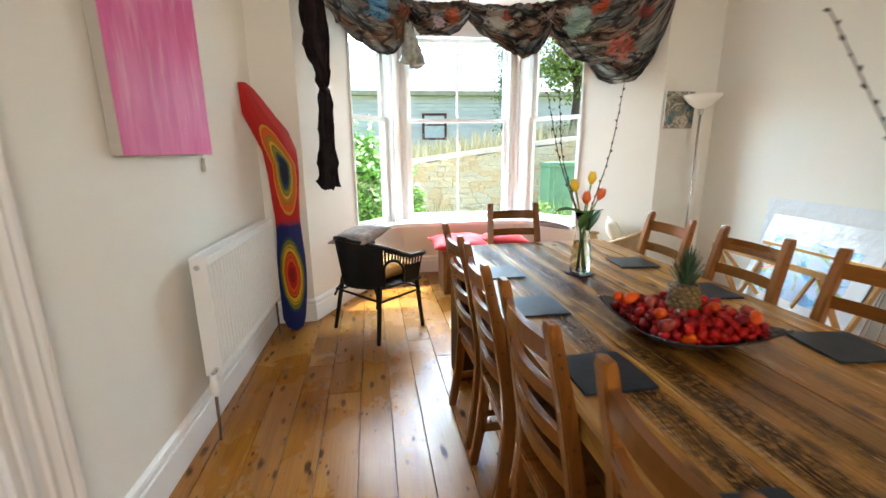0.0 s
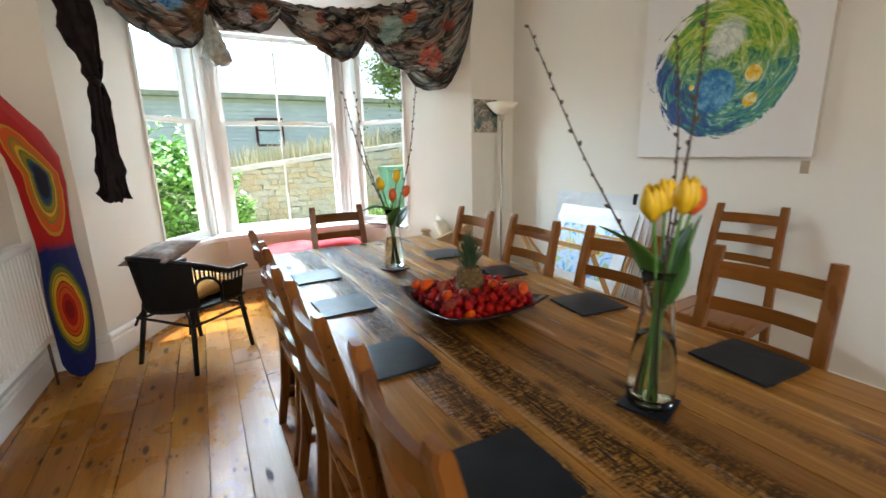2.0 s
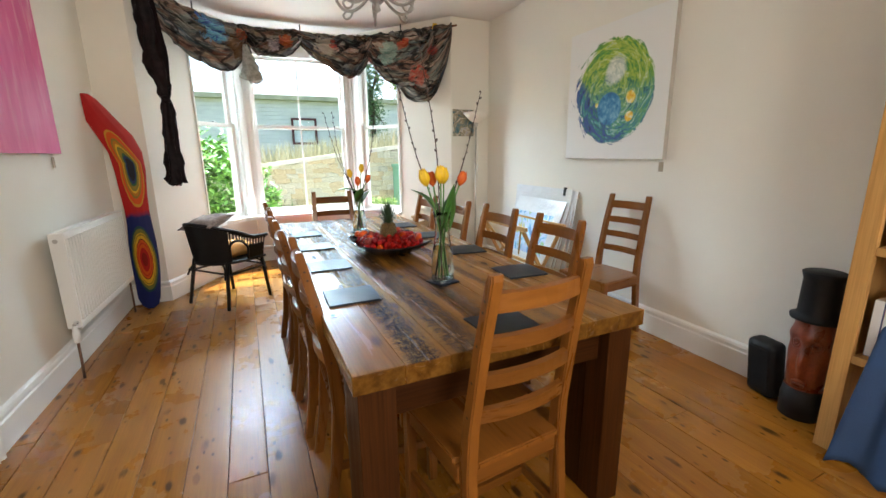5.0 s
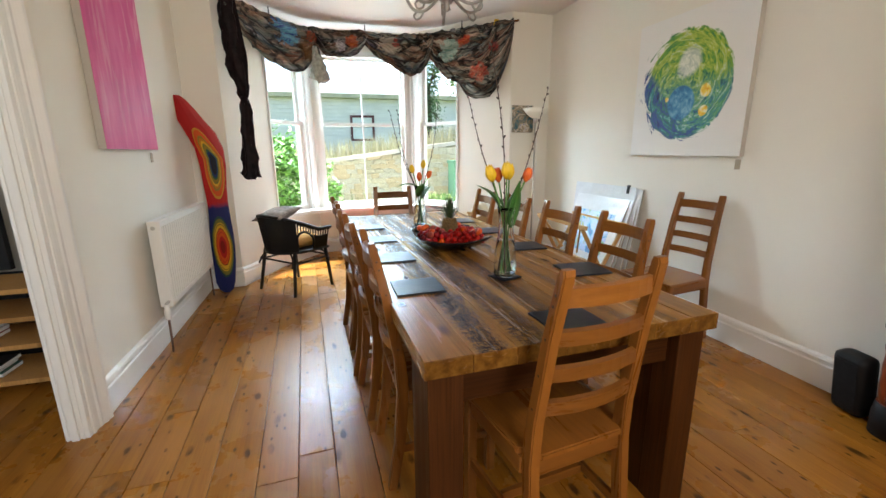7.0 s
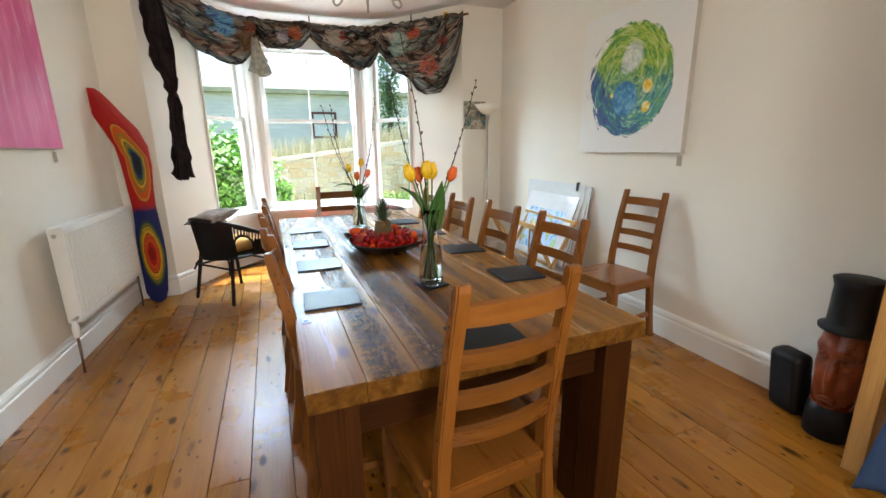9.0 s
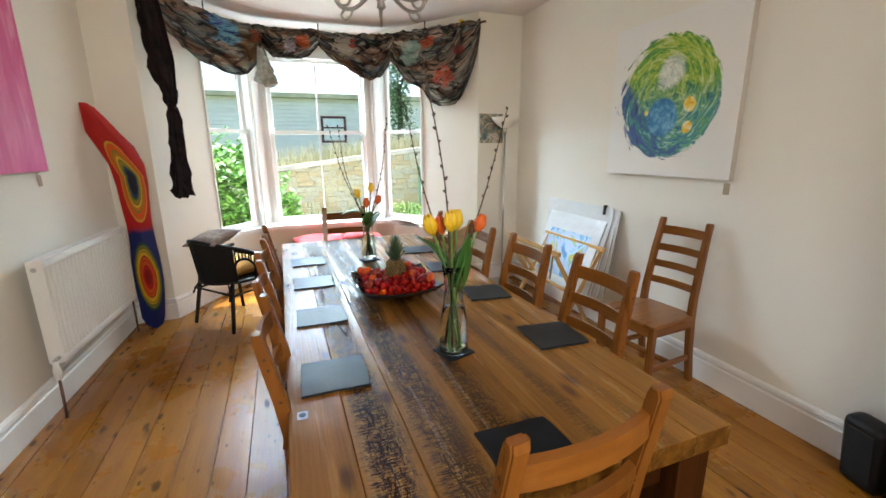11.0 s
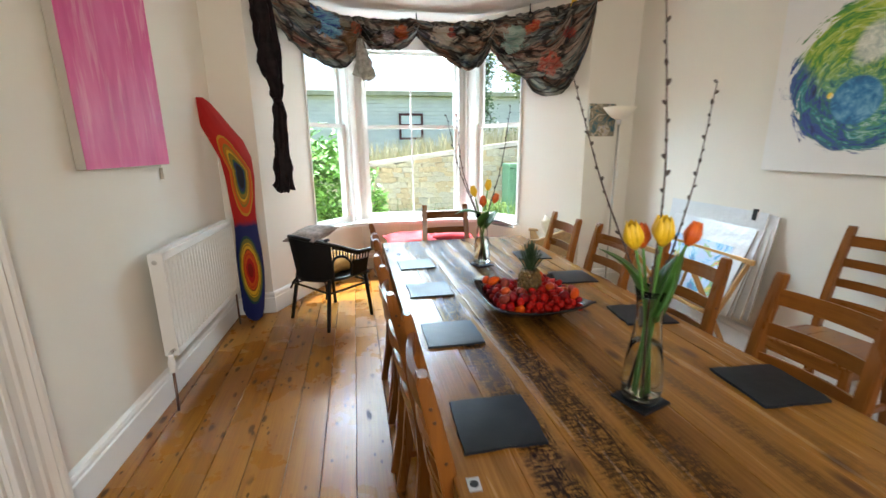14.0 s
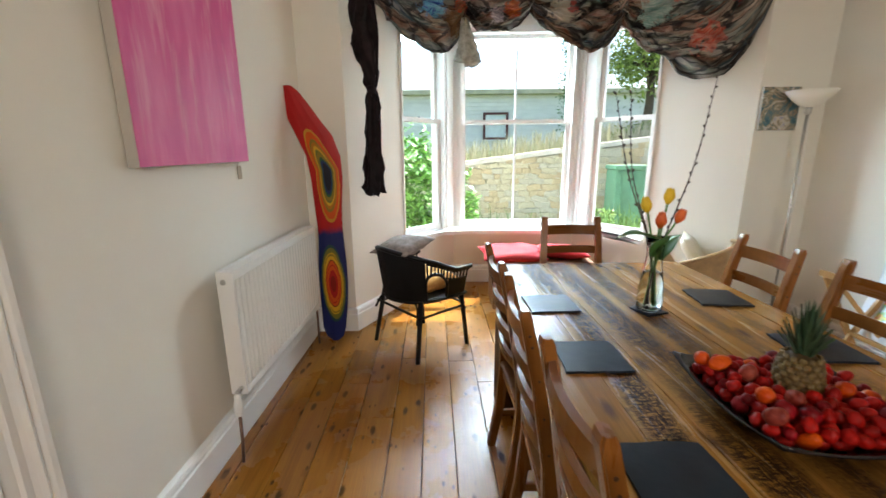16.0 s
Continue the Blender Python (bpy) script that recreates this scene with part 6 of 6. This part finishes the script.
names = ["black", "dark blue", "red", "cream", "green", "grey"]
for z in (0.465, 0.93, 1.395):
    y = 1.295
    for k in range(9):
        t, h, c = random.uniform(0.02, 0.05), random.uniform(0.21, 0.30), random.randrange(6)
        book(pose(3.43 + 0.05, -1.45 + y, z + 0.001, 0, 0, -90), t, 0.19, h, COVERS[c], names[c] + "-covered book standing on the bookcase shelf", "books on the bookcase")
        y -= t + 0.002
rows = []
for j in range(20):
    t = j / 19
    z = 0.62 - 0.615 * t
    rows.append([(3.415 - 0.05 * t - 0.025 * math.sin(u * 0.9 + t * 2) * (0.3 + t), -0.22 - 0.055 * u * (0.35 + 0.65 * t) * 0.55 + 0.06 * t, z + 0.02 * math.sin(u)) for u in range(13)])
tagged(obj("draped_cloth", sheet(rows, 0.004), DENIM, True), "blue cloth hanging in folds over the bookcase front", "cloth")

HEADW = plain("carved_red_wood", (0.11, 0.018, 0.006), 0.3, 0.35, 9, 90, 0.2, c2=(0.27, 0.052, 0.014))
outline = [(0.10, 0.0), (0.105, 0.03), (0.085, 0.10), (0.088, 0.13), (0.108, 0.20), (0.118, 0.34), (0.112, 0.46), (0.105, 0.52)]
dense = []
for (r0, z0), (r1, z1) in zip(outline, outline[1:]):
    n_ = max(1, round((z1 - z0) / 0.012))
    dense += [(r0 + (r1 - r0) * k / n_, z0 + (z1 - z0) * k / n_) for k in range(n_)]
bm = lathe(dense + [outline[-1]], 72)
for v in bm.verts:      # brow, nose and chin pushed out of the round block, on the side towards the room
    a = math.atan2(v.co.y, -v.co.x)
    if 0.14 < v.co.z < 0.52:
        nose = 0.050 * math.exp(-(a / 0.17) ** 2) * math.exp(-((v.co.z - 0.31) / 0.07) ** 2)
        brow = 0.014 * math.exp(-((v.co.z - 0.44) / 0.03) ** 2) * (abs(a) < 1.2)
        cheek = 0.016 * math.exp(-((abs(a) - 0.62) / 0.24) ** 2) * math.exp(-((v.co.z - 0.27) / 0.05) ** 2)
        eye = -0.022 * math.exp(-((abs(a) - 0.5) / 0.2) ** 2) * math.exp(-((v.co.z - 0.40) / 0.03) ** 2)
        k = 1 + (nose + brow + eye + cheek) / 0.11
        v.co.x *= k
        v.co.y *= k
for sy_ in (-1, 1):
    for rr, rt in ((0.034, 0.008), (0.016, 0.008)):
        ring = []
        for k in range(17):
            q = 2 * math.pi * k / 16
            a = sy_ * 0.52 + rr * math.cos(q) / 0.112
            ring.append((-0.112 * math.cos(a), 0.112 * math.sin(a), 0.405 + rr * 0.8 * math.sin(q)))
        tube(ring, rt, 6, bm)
for dz, rt in ((0.205, 0.010), (0.188, 0.011)):
    tube([(-0.114 * math.cos(a) - 0.006, 0.114 * math.sin(a), dz + 0.006 * math.cos(a * 6)) for a in [-0.36 + 0.09 * k for k in range(9)]], [rt * (0.35 + 0.65 * math.sin(math.pi * (k + 0.5) / 9)) for k in range(9)], 8, bm)
lathe([(0.145, 0.52), (0.148, 0.535), (0.118, 0.545), (0.112, 0.56), (0.108, 0.72), (0.122, 0.755), (0.11, 0.76)], 28, bm)
lathe([(0.118, 0.0), (0.122, 0.10), (0.110, 0.16), (0.10, 0.162)], 24, bm)
me_head = obj("carved_head", bm, HEADW, True)
me_head.data.materials.append(BLACK)
for p in me_head.data.polygons:
    if p.center.z > 0.518 or p.center.z < 0.15:
        p.material_index = 1
tagged(me_head, "carved red-brown wooden head in a black top hat", "sculpture")
me_head.matrix_world = pose(3.622, 0.082, 0, 0, 0, 8) @ Matrix.Diagonal((0.72, 0.72, 0.985, 1))

spk = empty("loudspeaker", pose(3.665, 0.265, 0, 0, -8, -12), "small black rounded loudspeaker leaning at the skirting", "loudspeaker")
bm = box(-0.05, 0.05, -0.075, 0.075, 0.008, 0.325, 0.03)
part("cabinet", bm, BLACK, spk, "", True)
part("grille", box(-0.0535, -0.050, -0.055, 0.055, 0.05, 0.29, 0.0015), plain("black_grille_cloth", (0.008, 0.008, 0.009), 0.9, 0.2, 20, 300, 0.5), spk)

# ---- shelves in the next room ----
ns = empty("low_shelf_unit", pose(-1.75, 1.70, 0), "low pale wooden media shelf in the next room", "shelf unit")
for z in (0.05, 0.26, 0.42, 0.58):
    part("shelf", box(0.0, 1.35, 0.0, 0.38, z, z + 0.028, 0.003), PALEP, ns)
part("side_panel", box(-0.024, -0.001, 0.0, 0.38, 0.0, 0.63, 0.003), PALEP, ns)
part("side_panel", box(0.66, 0.69, 0.01, 0.38, 0.079, 0.579, 0.003), PALEP, ns)
part("back_panel", box(0.0, 1.35, 0.382, 0.39, 0.0, 0.62), BLACK, ns)
for k in range(7):
    c = (0, 4, 5, 0, 2, 3, 1)[k]
    book(pose(-0.95 + (k % 2) * 0.02, 1.76, 0.0795 + 0.024 * k, 0, 90, 0) if k < 4 else pose(-0.95, 1.76, 0.2895 + 0.026 * (k - 3), 0, 90, 0), 0.022, 0.17, 0.26, COVERS[c], names[c] + "-covered book lying flat on the low shelf", "books in the next room")
tv = empty("television", pose(-1.35, 1.93, 0.609), "black flat television on the low shelf unit", "television")
part("screen", box(-0.45, 0.75, -0.02, 0.02, 0.06, 0.74, 0.006), BLACK, tv)
part("stand", box(0.0, 0.3, -0.1, 0.1, 0.0, 0.012, 0.003), BLACK, tv)
part("neck", box(0.12, 0.18, -0.015, 0.015, 0.0125, 0.07), BLACK, tv)


# ---- outside ----
GRASSG = plain("lawn", (0.10, 0.15, 0.035), 0.9, 0.4, 1.5, 40, 0.5, jitter=False)
GRAVEL = plain("pale_gravel", (0.62, 0.58, 0.50), 0.9, 0.2, 3, 120, 0.6, jitter=False)
structure("ground", prism([(-700, 5.02), (700, 5.02), (700, 1500), (-700, 1500)], -0.4, -0.05), GRASSG, "grassy ground outside the house", "ground")
structure("terrace", prism([(-8, 5.05), (12, 5.05), (12, 7.9), (-8, 7.9)], -0.05, 0.12), GRAVEL, "pale gravel terrace in front of the bay", "pavement")

STONES = [plain("garden_stone_%s" % n, c, 0.85, 0.3, 9, 60, 0.8, c2=d, dist=0.008) for n, c, d in (("tan", (0.52, 0.45, 0.29), (0.63, 0.56, 0.39)), ("grey", (0.50, 0.45, 0.33), (0.60, 0.55, 0.42)), ("rust", (0.52, 0.39, 0.22), (0.61, 0.49, 0.31)))]
gw = tagged(new("garden_wall"), "rough tan stone garden wall rising to one side", "stone wall", kind="structure")
core = prism([(-6, 8.06), (11, 8.06), (11, 8.45), (-6, 8.45)], 0, 0.8)
for v in core.verts:
    v.co.z = (0.0 if v.co.z < 0.4 else 0.98 + 0.125 * v.co.x - 0.07)
part("wall_core", core, plain("lime_mortar", (0.60, 0.54, 0.41), 0.95, 0.2, 8, 90, 0.5), gw)
rnd = random.Random(5)


def stone_mesh(seed):
    bm = bmesh.new()
    bmesh.ops.create_cube(bm, size=1)
    bmesh.ops.bevel(bm, geom=bm.edges[:], offset=0.12, segments=1, affect='EDGES')
    for v in bm.verts:
        v.co += Vector((noise.noise(v.co * 2 + Vector((seed, 0, 0))), noise.noise(v.co * 2 + Vector((0, seed, 0))), noise.noise(v.co * 2 + Vector((0, 0, seed))))) * 0.13
    me = bpy.data.meshes.new("stone")
    bm.to_mesh(me)
    bm.free()
    me.materials.append(STONES[seed % 3])
    return me


stones = [stone_mesh(k) for k in range(9)]
count = 0
z = 0.12
while z < 1.9:
    h = rnd.uniform(0.08, 0.15)
    x = 0.9 + rnd.uniform(-0.2, 0)
    while x < 5.8:
        w = rnd.uniform(0.10, 0.32)
        if z + h < 1.0 + 0.125 * (x + w / 2) and count < 300:
            ob = new("stone", stones[rnd.randrange(9)])
            ob.parent = gw
            ob.matrix_local = pose(x + w / 2, 8.06, z + h / 2, 0, rnd.uniform(-14, 14), rnd.uniform(-6, 6)) @ Matrix.Diagonal((w + 0.004, 0.085, h + 0.004, 1))
            count += 1
        x += w
    z += h
cop = prism([(-6, 8.0), (11, 8.0), (11, 8.5), (-6, 8.5)], 0, 1)
for v in cop.verts:
    v.co.z = (0.93 if v.co.z < 0.5 else 1.01) + 0.125 * v.co.x
part("coping", cop, plain("bleached_coping", (0.55, 0.50, 0.42), 0.9, 0.2, 6, 70, 0.6), gw, "pale coping along the wall top")


def blades(name, spots, material, label, h0, h1, width, seed, category="grass", lean=0.4):
    bm = bmesh.new()
    r = random.Random(seed)
    for x, y, z in spots:
        h = r.uniform(h0, h1)
        a = r.uniform(0, 6.28)
        dx, dy = math.cos(a) * h * lean * r.random(), math.sin(a) * h * lean * r.random()
        sx_, sy_ = -math.sin(a + 0.7) * width, math.cos(a + 0.7) * width
        p = [bm.verts.new(q) for q in ((x - sx_, y - sy_, z), (x + sx_, y + sy_, z), (x + dx * 0.4 + sx_ * 0.8, y + dy * 0.4 + sy_ * 0.8, z + h * 0.6), (x + dx * 0.4 - sx_ * 0.8, y + dy * 0.4 - sy_ * 0.8, z + h * 0.6), (x + dx, y + dy, z + h))]
        bm.faces.new(p[:4])
        bm.faces.new((p[3], p[2], p[4]))
    return tagged(obj(name, bm, material), label, category, kind="stuff")


DRYGRASS = plain("dry_grass", (0.60, 0.55, 0.32), 0.8, 0.3, 4, 40, 0.1, c2=(0.78, 0.72, 0.50))
GREENBL = plain("green_blades", (0.09, 0.19, 0.04), 0.6, 0.4, 4, 40, 0.1, c2=(0.2, 0.32, 0.08))
rnd = random.Random(8)
blades("long_grass", [(x, rnd.uniform(8.5, 9.6), 0.95 + 0.125 * x) for x in [rnd.uniform(-2, 8) for _ in range(2600)]], DRYGRASS, "bleached long grass on the bank above the wall", 0.16, 0.50, 0.010, 1)
bank = prism([(-8, 8.46), (12, 8.46), (12, 17), (-8, 17)], 0, 1)
for v in bank.verts:
    v.co.z = -0.05 if v.co.z < 0.5 else (0.92 + 0.125 * v.co.x if v.co.y < 10 else 1.0 + 0.125 * v.co.x)
structure("bank", bank, GRASSG, "grassy bank behind the garden wall", "ground")
blades("iris_leaves", [(rnd.uniform(1.2, 3.6), rnd.uniform(5.35, 6.0), 0.12) for _ in range(90)], GREENBL, "strappy green leaves below the window", 0.25, 0.62, 0.009, 2, "plants", 0.35)
blades("border_plants", [(rnd.uniform(2.9, 4.4), rnd.uniform(5.6, 6.5), 0.12) for _ in range(420)], GREENBL, "low green border plants on the terrace", 0.15, 0.55, 0.014, 3, "plants", 0.9)
BLOOM = plain("orange_bedding", (0.65, 0.10, 0.03), 0.6, 0.3, 6, 50, 0.1)
blades("bedding_flowers", [(rnd.gauss(2.95, 0.2), rnd.gauss(6.0, 0.15), 0.28) for _ in range(160)], BLOOM, "orange-red bedding flowers", 0.03, 0.06, 0.018, 4, "flowers", 1.5)


def leafy(name, centre, size, n, leaf, material, label, seed, bark=None, trunk=None, shell=0.25, category="shrub", limbs=8):
    """A crown of single leaves in clumps, on a trunk with limbs."""
    e = empty(name, pose(*centre[:2], trunk[0] if trunk else centre[2] - size[2]), label, category)
    o = Vector((centre[0], centre[1], trunk[0] if trunk else centre[2] - size[2]))
    r = random.Random(seed)
    clumps = []
    for _ in range(max(14, n // 45)):
        while True:
            d = Vector((r.uniform(-1, 1), r.uniform(-1, 1), r.uniform(-1, 1)))
            if shell < d.length < 1:
                break
        d *= r.uniform(0.75, 1.08)
        clumps.append(Vector((d.x * size[0], d.y * size[1], d.z * size[2])))
    verts, faces = [], []
    for k in range(n):
        c = clumps[r.randrange(len(clumps))]
        p = Vector(centre) - o + c + Vector((r.gauss(0, 1) * size[0], r.gauss(0, 1) * size[1], r.gauss(0, 1) * size[2])) * 0.13
        L = leaf * r.uniform(0.6, 1.2)
        q = Euler((r.uniform(-1.0, 1.0), r.uniform(-0.8, 0.8), r.uniform(0, 6.28))).to_matrix()
        i = len(verts)
        for a, b_, c_ in ((0, 0, 0), (0.35, 0.22, 0.04), (0.75, 0.17, 0.02), (1, 0, -0.06), (0.75, -0.17, 0.02), (0.35, -0.22, 0.04)):
            verts.append(p + q @ Vector((a * L, b_ * L, c_ * L)))
        faces += [(i, i + 1, i + 2, i + 3), (i, i + 3, i + 4, i + 5)]
    me = bpy.data.meshes.new("crown")
    me.from_pydata([tuple(v) for v in verts], [], faces)
    me.materials.append(material)
    cr = new("crown", me)
    cr.parent = e
    if trunk:
        top = Vector(centre) - o
        part("trunk", tube(curve_pts([(0, 0, 0), (top.x * 0.3 + 0.05, 0.02, top.z * 0.5), top], 5), [trunk[1] * (1 - 0.55 * k / 10) for k in range(11)], 9), bark, e, "", True)
        for k in range(limbs):
            c = clumps[k % len(clumps)]
            s = top * (0.55 + 0.05 * (k % 8))
            part("limb", tube(curve_pts([s, (s + top + c) / 2 + Vector((0, 0, 0.05)), top + c], 4), [trunk[1] * 0.32 * (1 - 0.8 * j / 8) for j in range(9)], 6), bark, e, "", True)
    return e


def leafmat(name, a, b_):
    m, nt, bs = shader(name)
    g = nt.nodes.new("ShaderNodeNewGeometry")
    nt.links.new(ramp(nt, g.outputs["Random Per Island"], [(0, a), (1, b_)]), bs.inputs["Base Color"])
    bs.inputs["Roughness"].default_value = 0.4
    bs.inputs["Subsurface Weight"].default_value = 0.0
    return m


LAUREL = leafmat("laurel_leaf", (0.08, 0.20, 0.03), (0.24, 0.44, 0.08))
FIRL = leafmat("conifer_needle", (0.06, 0.14, 0.06), (0.16, 0.28, 0.10))
TREEL = leafmat("tree_leaf", (0.12, 0.20, 0.03), (0.32, 0.42, 0.09))
BARK = plain("bark", (0.11, 0.08, 0.055), 0.9, 0.4, 12, 70, 0.8)
leafy("laurel_shrub", (0.30, 5.75, 0.88), (0.72, 0.42, 0.85), 5200, 0.10, LAUREL, "dense glossy green shrub outside the bay", 1, BARK, (0.12, 0.04))
leafy("laurel_shrub", (1.24, 5.75, 0.70), (0.20, 0.20, 0.45), 420, 0.10, LAUREL, "small leafy green shrub below the window", 2, BARK, (0.12, 0.02))
leafy("conifer_tree", (4.35, 12.0, 3.3), (0.48, 0.5, 2.0), 4200, 0.09, FIRL, "dark green conifer behind the garden wall", 3, BARK, (1.4, 0.11), category="tree")
leafy("garden_tree", (5.6, 10.6, 3.55), (1.1, 0.9, 1.0), 5200, 0.12, TREEL, "spreading tree with bare lower limbs above the wall", 4, BARK, (1.6, 0.12), category="tree", limbs=16)
leafy("flowering_shrub", (3.15, 6.35, 0.42), (0.36, 0.26, 0.30), 700, 0.075, TREEL, "loose leafy border plant on the terrace", 9, BARK, (0.12, 0.012))
leafy("garden_shrub", (5.4, 9.4, 1.75), (1.0, 0.3, 0.28), 1500, 0.09, TREEL, "low green shrub on top of the bank", 6, BARK, (1.5, 0.03))

GREENBOX = plain("faded_green_paint", (0.10, 0.21, 0.12), 0.6, 0.2, 5, 60, 0.2)
gb = empty("storage_box", pose(3.97, 7.36, 0.12), "faded green garden storage box against the stone wall", "storage box")
part("body", box(-0.29, 0.29, -0.22, 0.22, 0.0, 0.93, 0.012), GREENBOX, gb)
part("lid", box(-0.31, 0.31, -0.24, 0.24, 0.932, 1.0, 0.012), GREENBOX, gb)
for x in (-0.2, 0.2):
    part("rib", box(x - 0.02, x + 0.02, -0.229, -0.2205, 0.04, 0.90, 0.003), GREENBOX, gb)

hs = empty("neighbour_house", pose(0, 20, 0), "long low house clad in grey-green boards behind the garden", "house")
CLAD = plain("grey_green_cladding", (0.79, 0.78, 0.72), 0.7, 0.12, 1.2, 40, 0.15)
part("wall", box(-14, 16, 0.03, 5, 0, 3.70), CLAD, hs)
for k in range(22):
    z = 0.05 + k * 0.168
    bm = bmesh.new()
    for x0, x1, skip in ((-14, 2.50, False), (2.50, 3.66, 1.80 < z + 0.08 < 3.0), (3.66, 16, False)):
        if not skip:
            v = [bm.verts.new(p) for p in ((x0, -0.02, z), (x1, -0.02, z), (x1, 0.012, z + 0.16), (x0, 0.012, z + 0.16), (x0, 0.03, z), (x1, 0.03, z))]
            bm.faces.new(v[:4])
            bm.faces.new((v[0], v[1], v[5], v[4]))
    part("cladding_board", bm, CLAD, hs)
part("roof", box(-14.4, 16.4, -0.35, 5.4, 3.72, 3.92, 0.02), plain("roof_felt", (0.50, 0.47, 0.33), 0.9, 0.3, 2, 40, 0.3), hs, "low roof edge with lichen")
MAROON = plain("maroon_frame", (0.10, 0.022, 0.022), 0.5)
wf = bmesh.new()
for x0, x1, z0, z1 in ((2.52, 2.62, 1.80, 2.98), (3.54, 3.64, 1.80, 2.98), (2.62, 3.54, 1.80, 1.90), (2.62, 3.54, 2.88, 2.98), (2.62, 3.54, 2.44, 2.50)):
    box(x0, x1, -0.08, 0.02, z0, z1, bm=wf)
hw = part("window", wf, MAROON, hs, "maroon-framed window")
# the pane's reflection is put into an opaque pale colour
part("pane", box(2.62, 3.54, -0.03, -0.02, 1.90, 2.88), plain("painted_reflection", (0.72, 0.78, 0.76), 0.12), hw, "opaque pane in the pale colour of a reflection")
part("sill", box(2.46, 3.70, -0.14, 0.02, 1.74, 1.795, 0.01), WHITE, hw)


# ---- floor boards ----
random.seed(11)
FLOOR_TURN = 2.4        # the boards run slightly askew to the walls
floor = tagged(new("floor"), "varnished honey-brown pine floorboards with dark knots", "floor", kind="structure")
floor.matrix_world = pose(0, 0, 0, 0, 0, FLOOR_TURN)
seams = [0.17, 0.34, 0.496, 0.659, 0.840, 1.002, 1.157, 1.325, 1.50, 1.66, 1.845, 2.01, 2.165, 2.33, 2.49, 2.64, 2.80, 2.97, 3.145, 3.255, 3.43, 3.60, 3.77, 3.94]
x = seams[0]
while x > -3.0:
    x -= random.choice((0.15, 0.165, 0.18, 0.205))
    seams.insert(0, x)
shared = {}
for x, x1 in zip(seams, seams[1:]):
    w = round(x1 - x, 3)
    if abs(x - 0.34) < 0.001:       # a short let-in piece beside the doorway
        cuts = [BACK, -0.9, 0.71, 1.22, 3.4, 4.70]
    else:
        cuts = [BACK]
        y = BACK + random.uniform(0.4, 3.0)
        while y < 4.5:
            cuts.append(y)
            y += random.choice((1.9, 2.4, 3.1, 3.6))
        cuts.append(4.70)
    for y0, y1 in zip(cuts, cuts[1:]):
        if x1 > 3.9:        # the last board tapers out under the wall
            y0 = max(y0, 0.4)
        if x < -0.25:
            y1 = min(y1, 2.36)
        if y1 - y0 < 0.05:
            continue
        key = (w, round(y1 - y0, 3))
        if key not in shared:
            bm = box(0.0016, w - 0.0016, 0, y1 - y0 - 0.003, -0.02, 0.0, 0.0015)
            me = bpy.data.meshes.new("floorboard")
            bm.to_mesh(me)
            bm.free()
            me.materials.append(FLOORW)
            shared[key] = me
        ob = new("floorboard", shared[key])
        ob.location = (x, y0, random.uniform(-0.0008, 0))
        ob.parent = floor
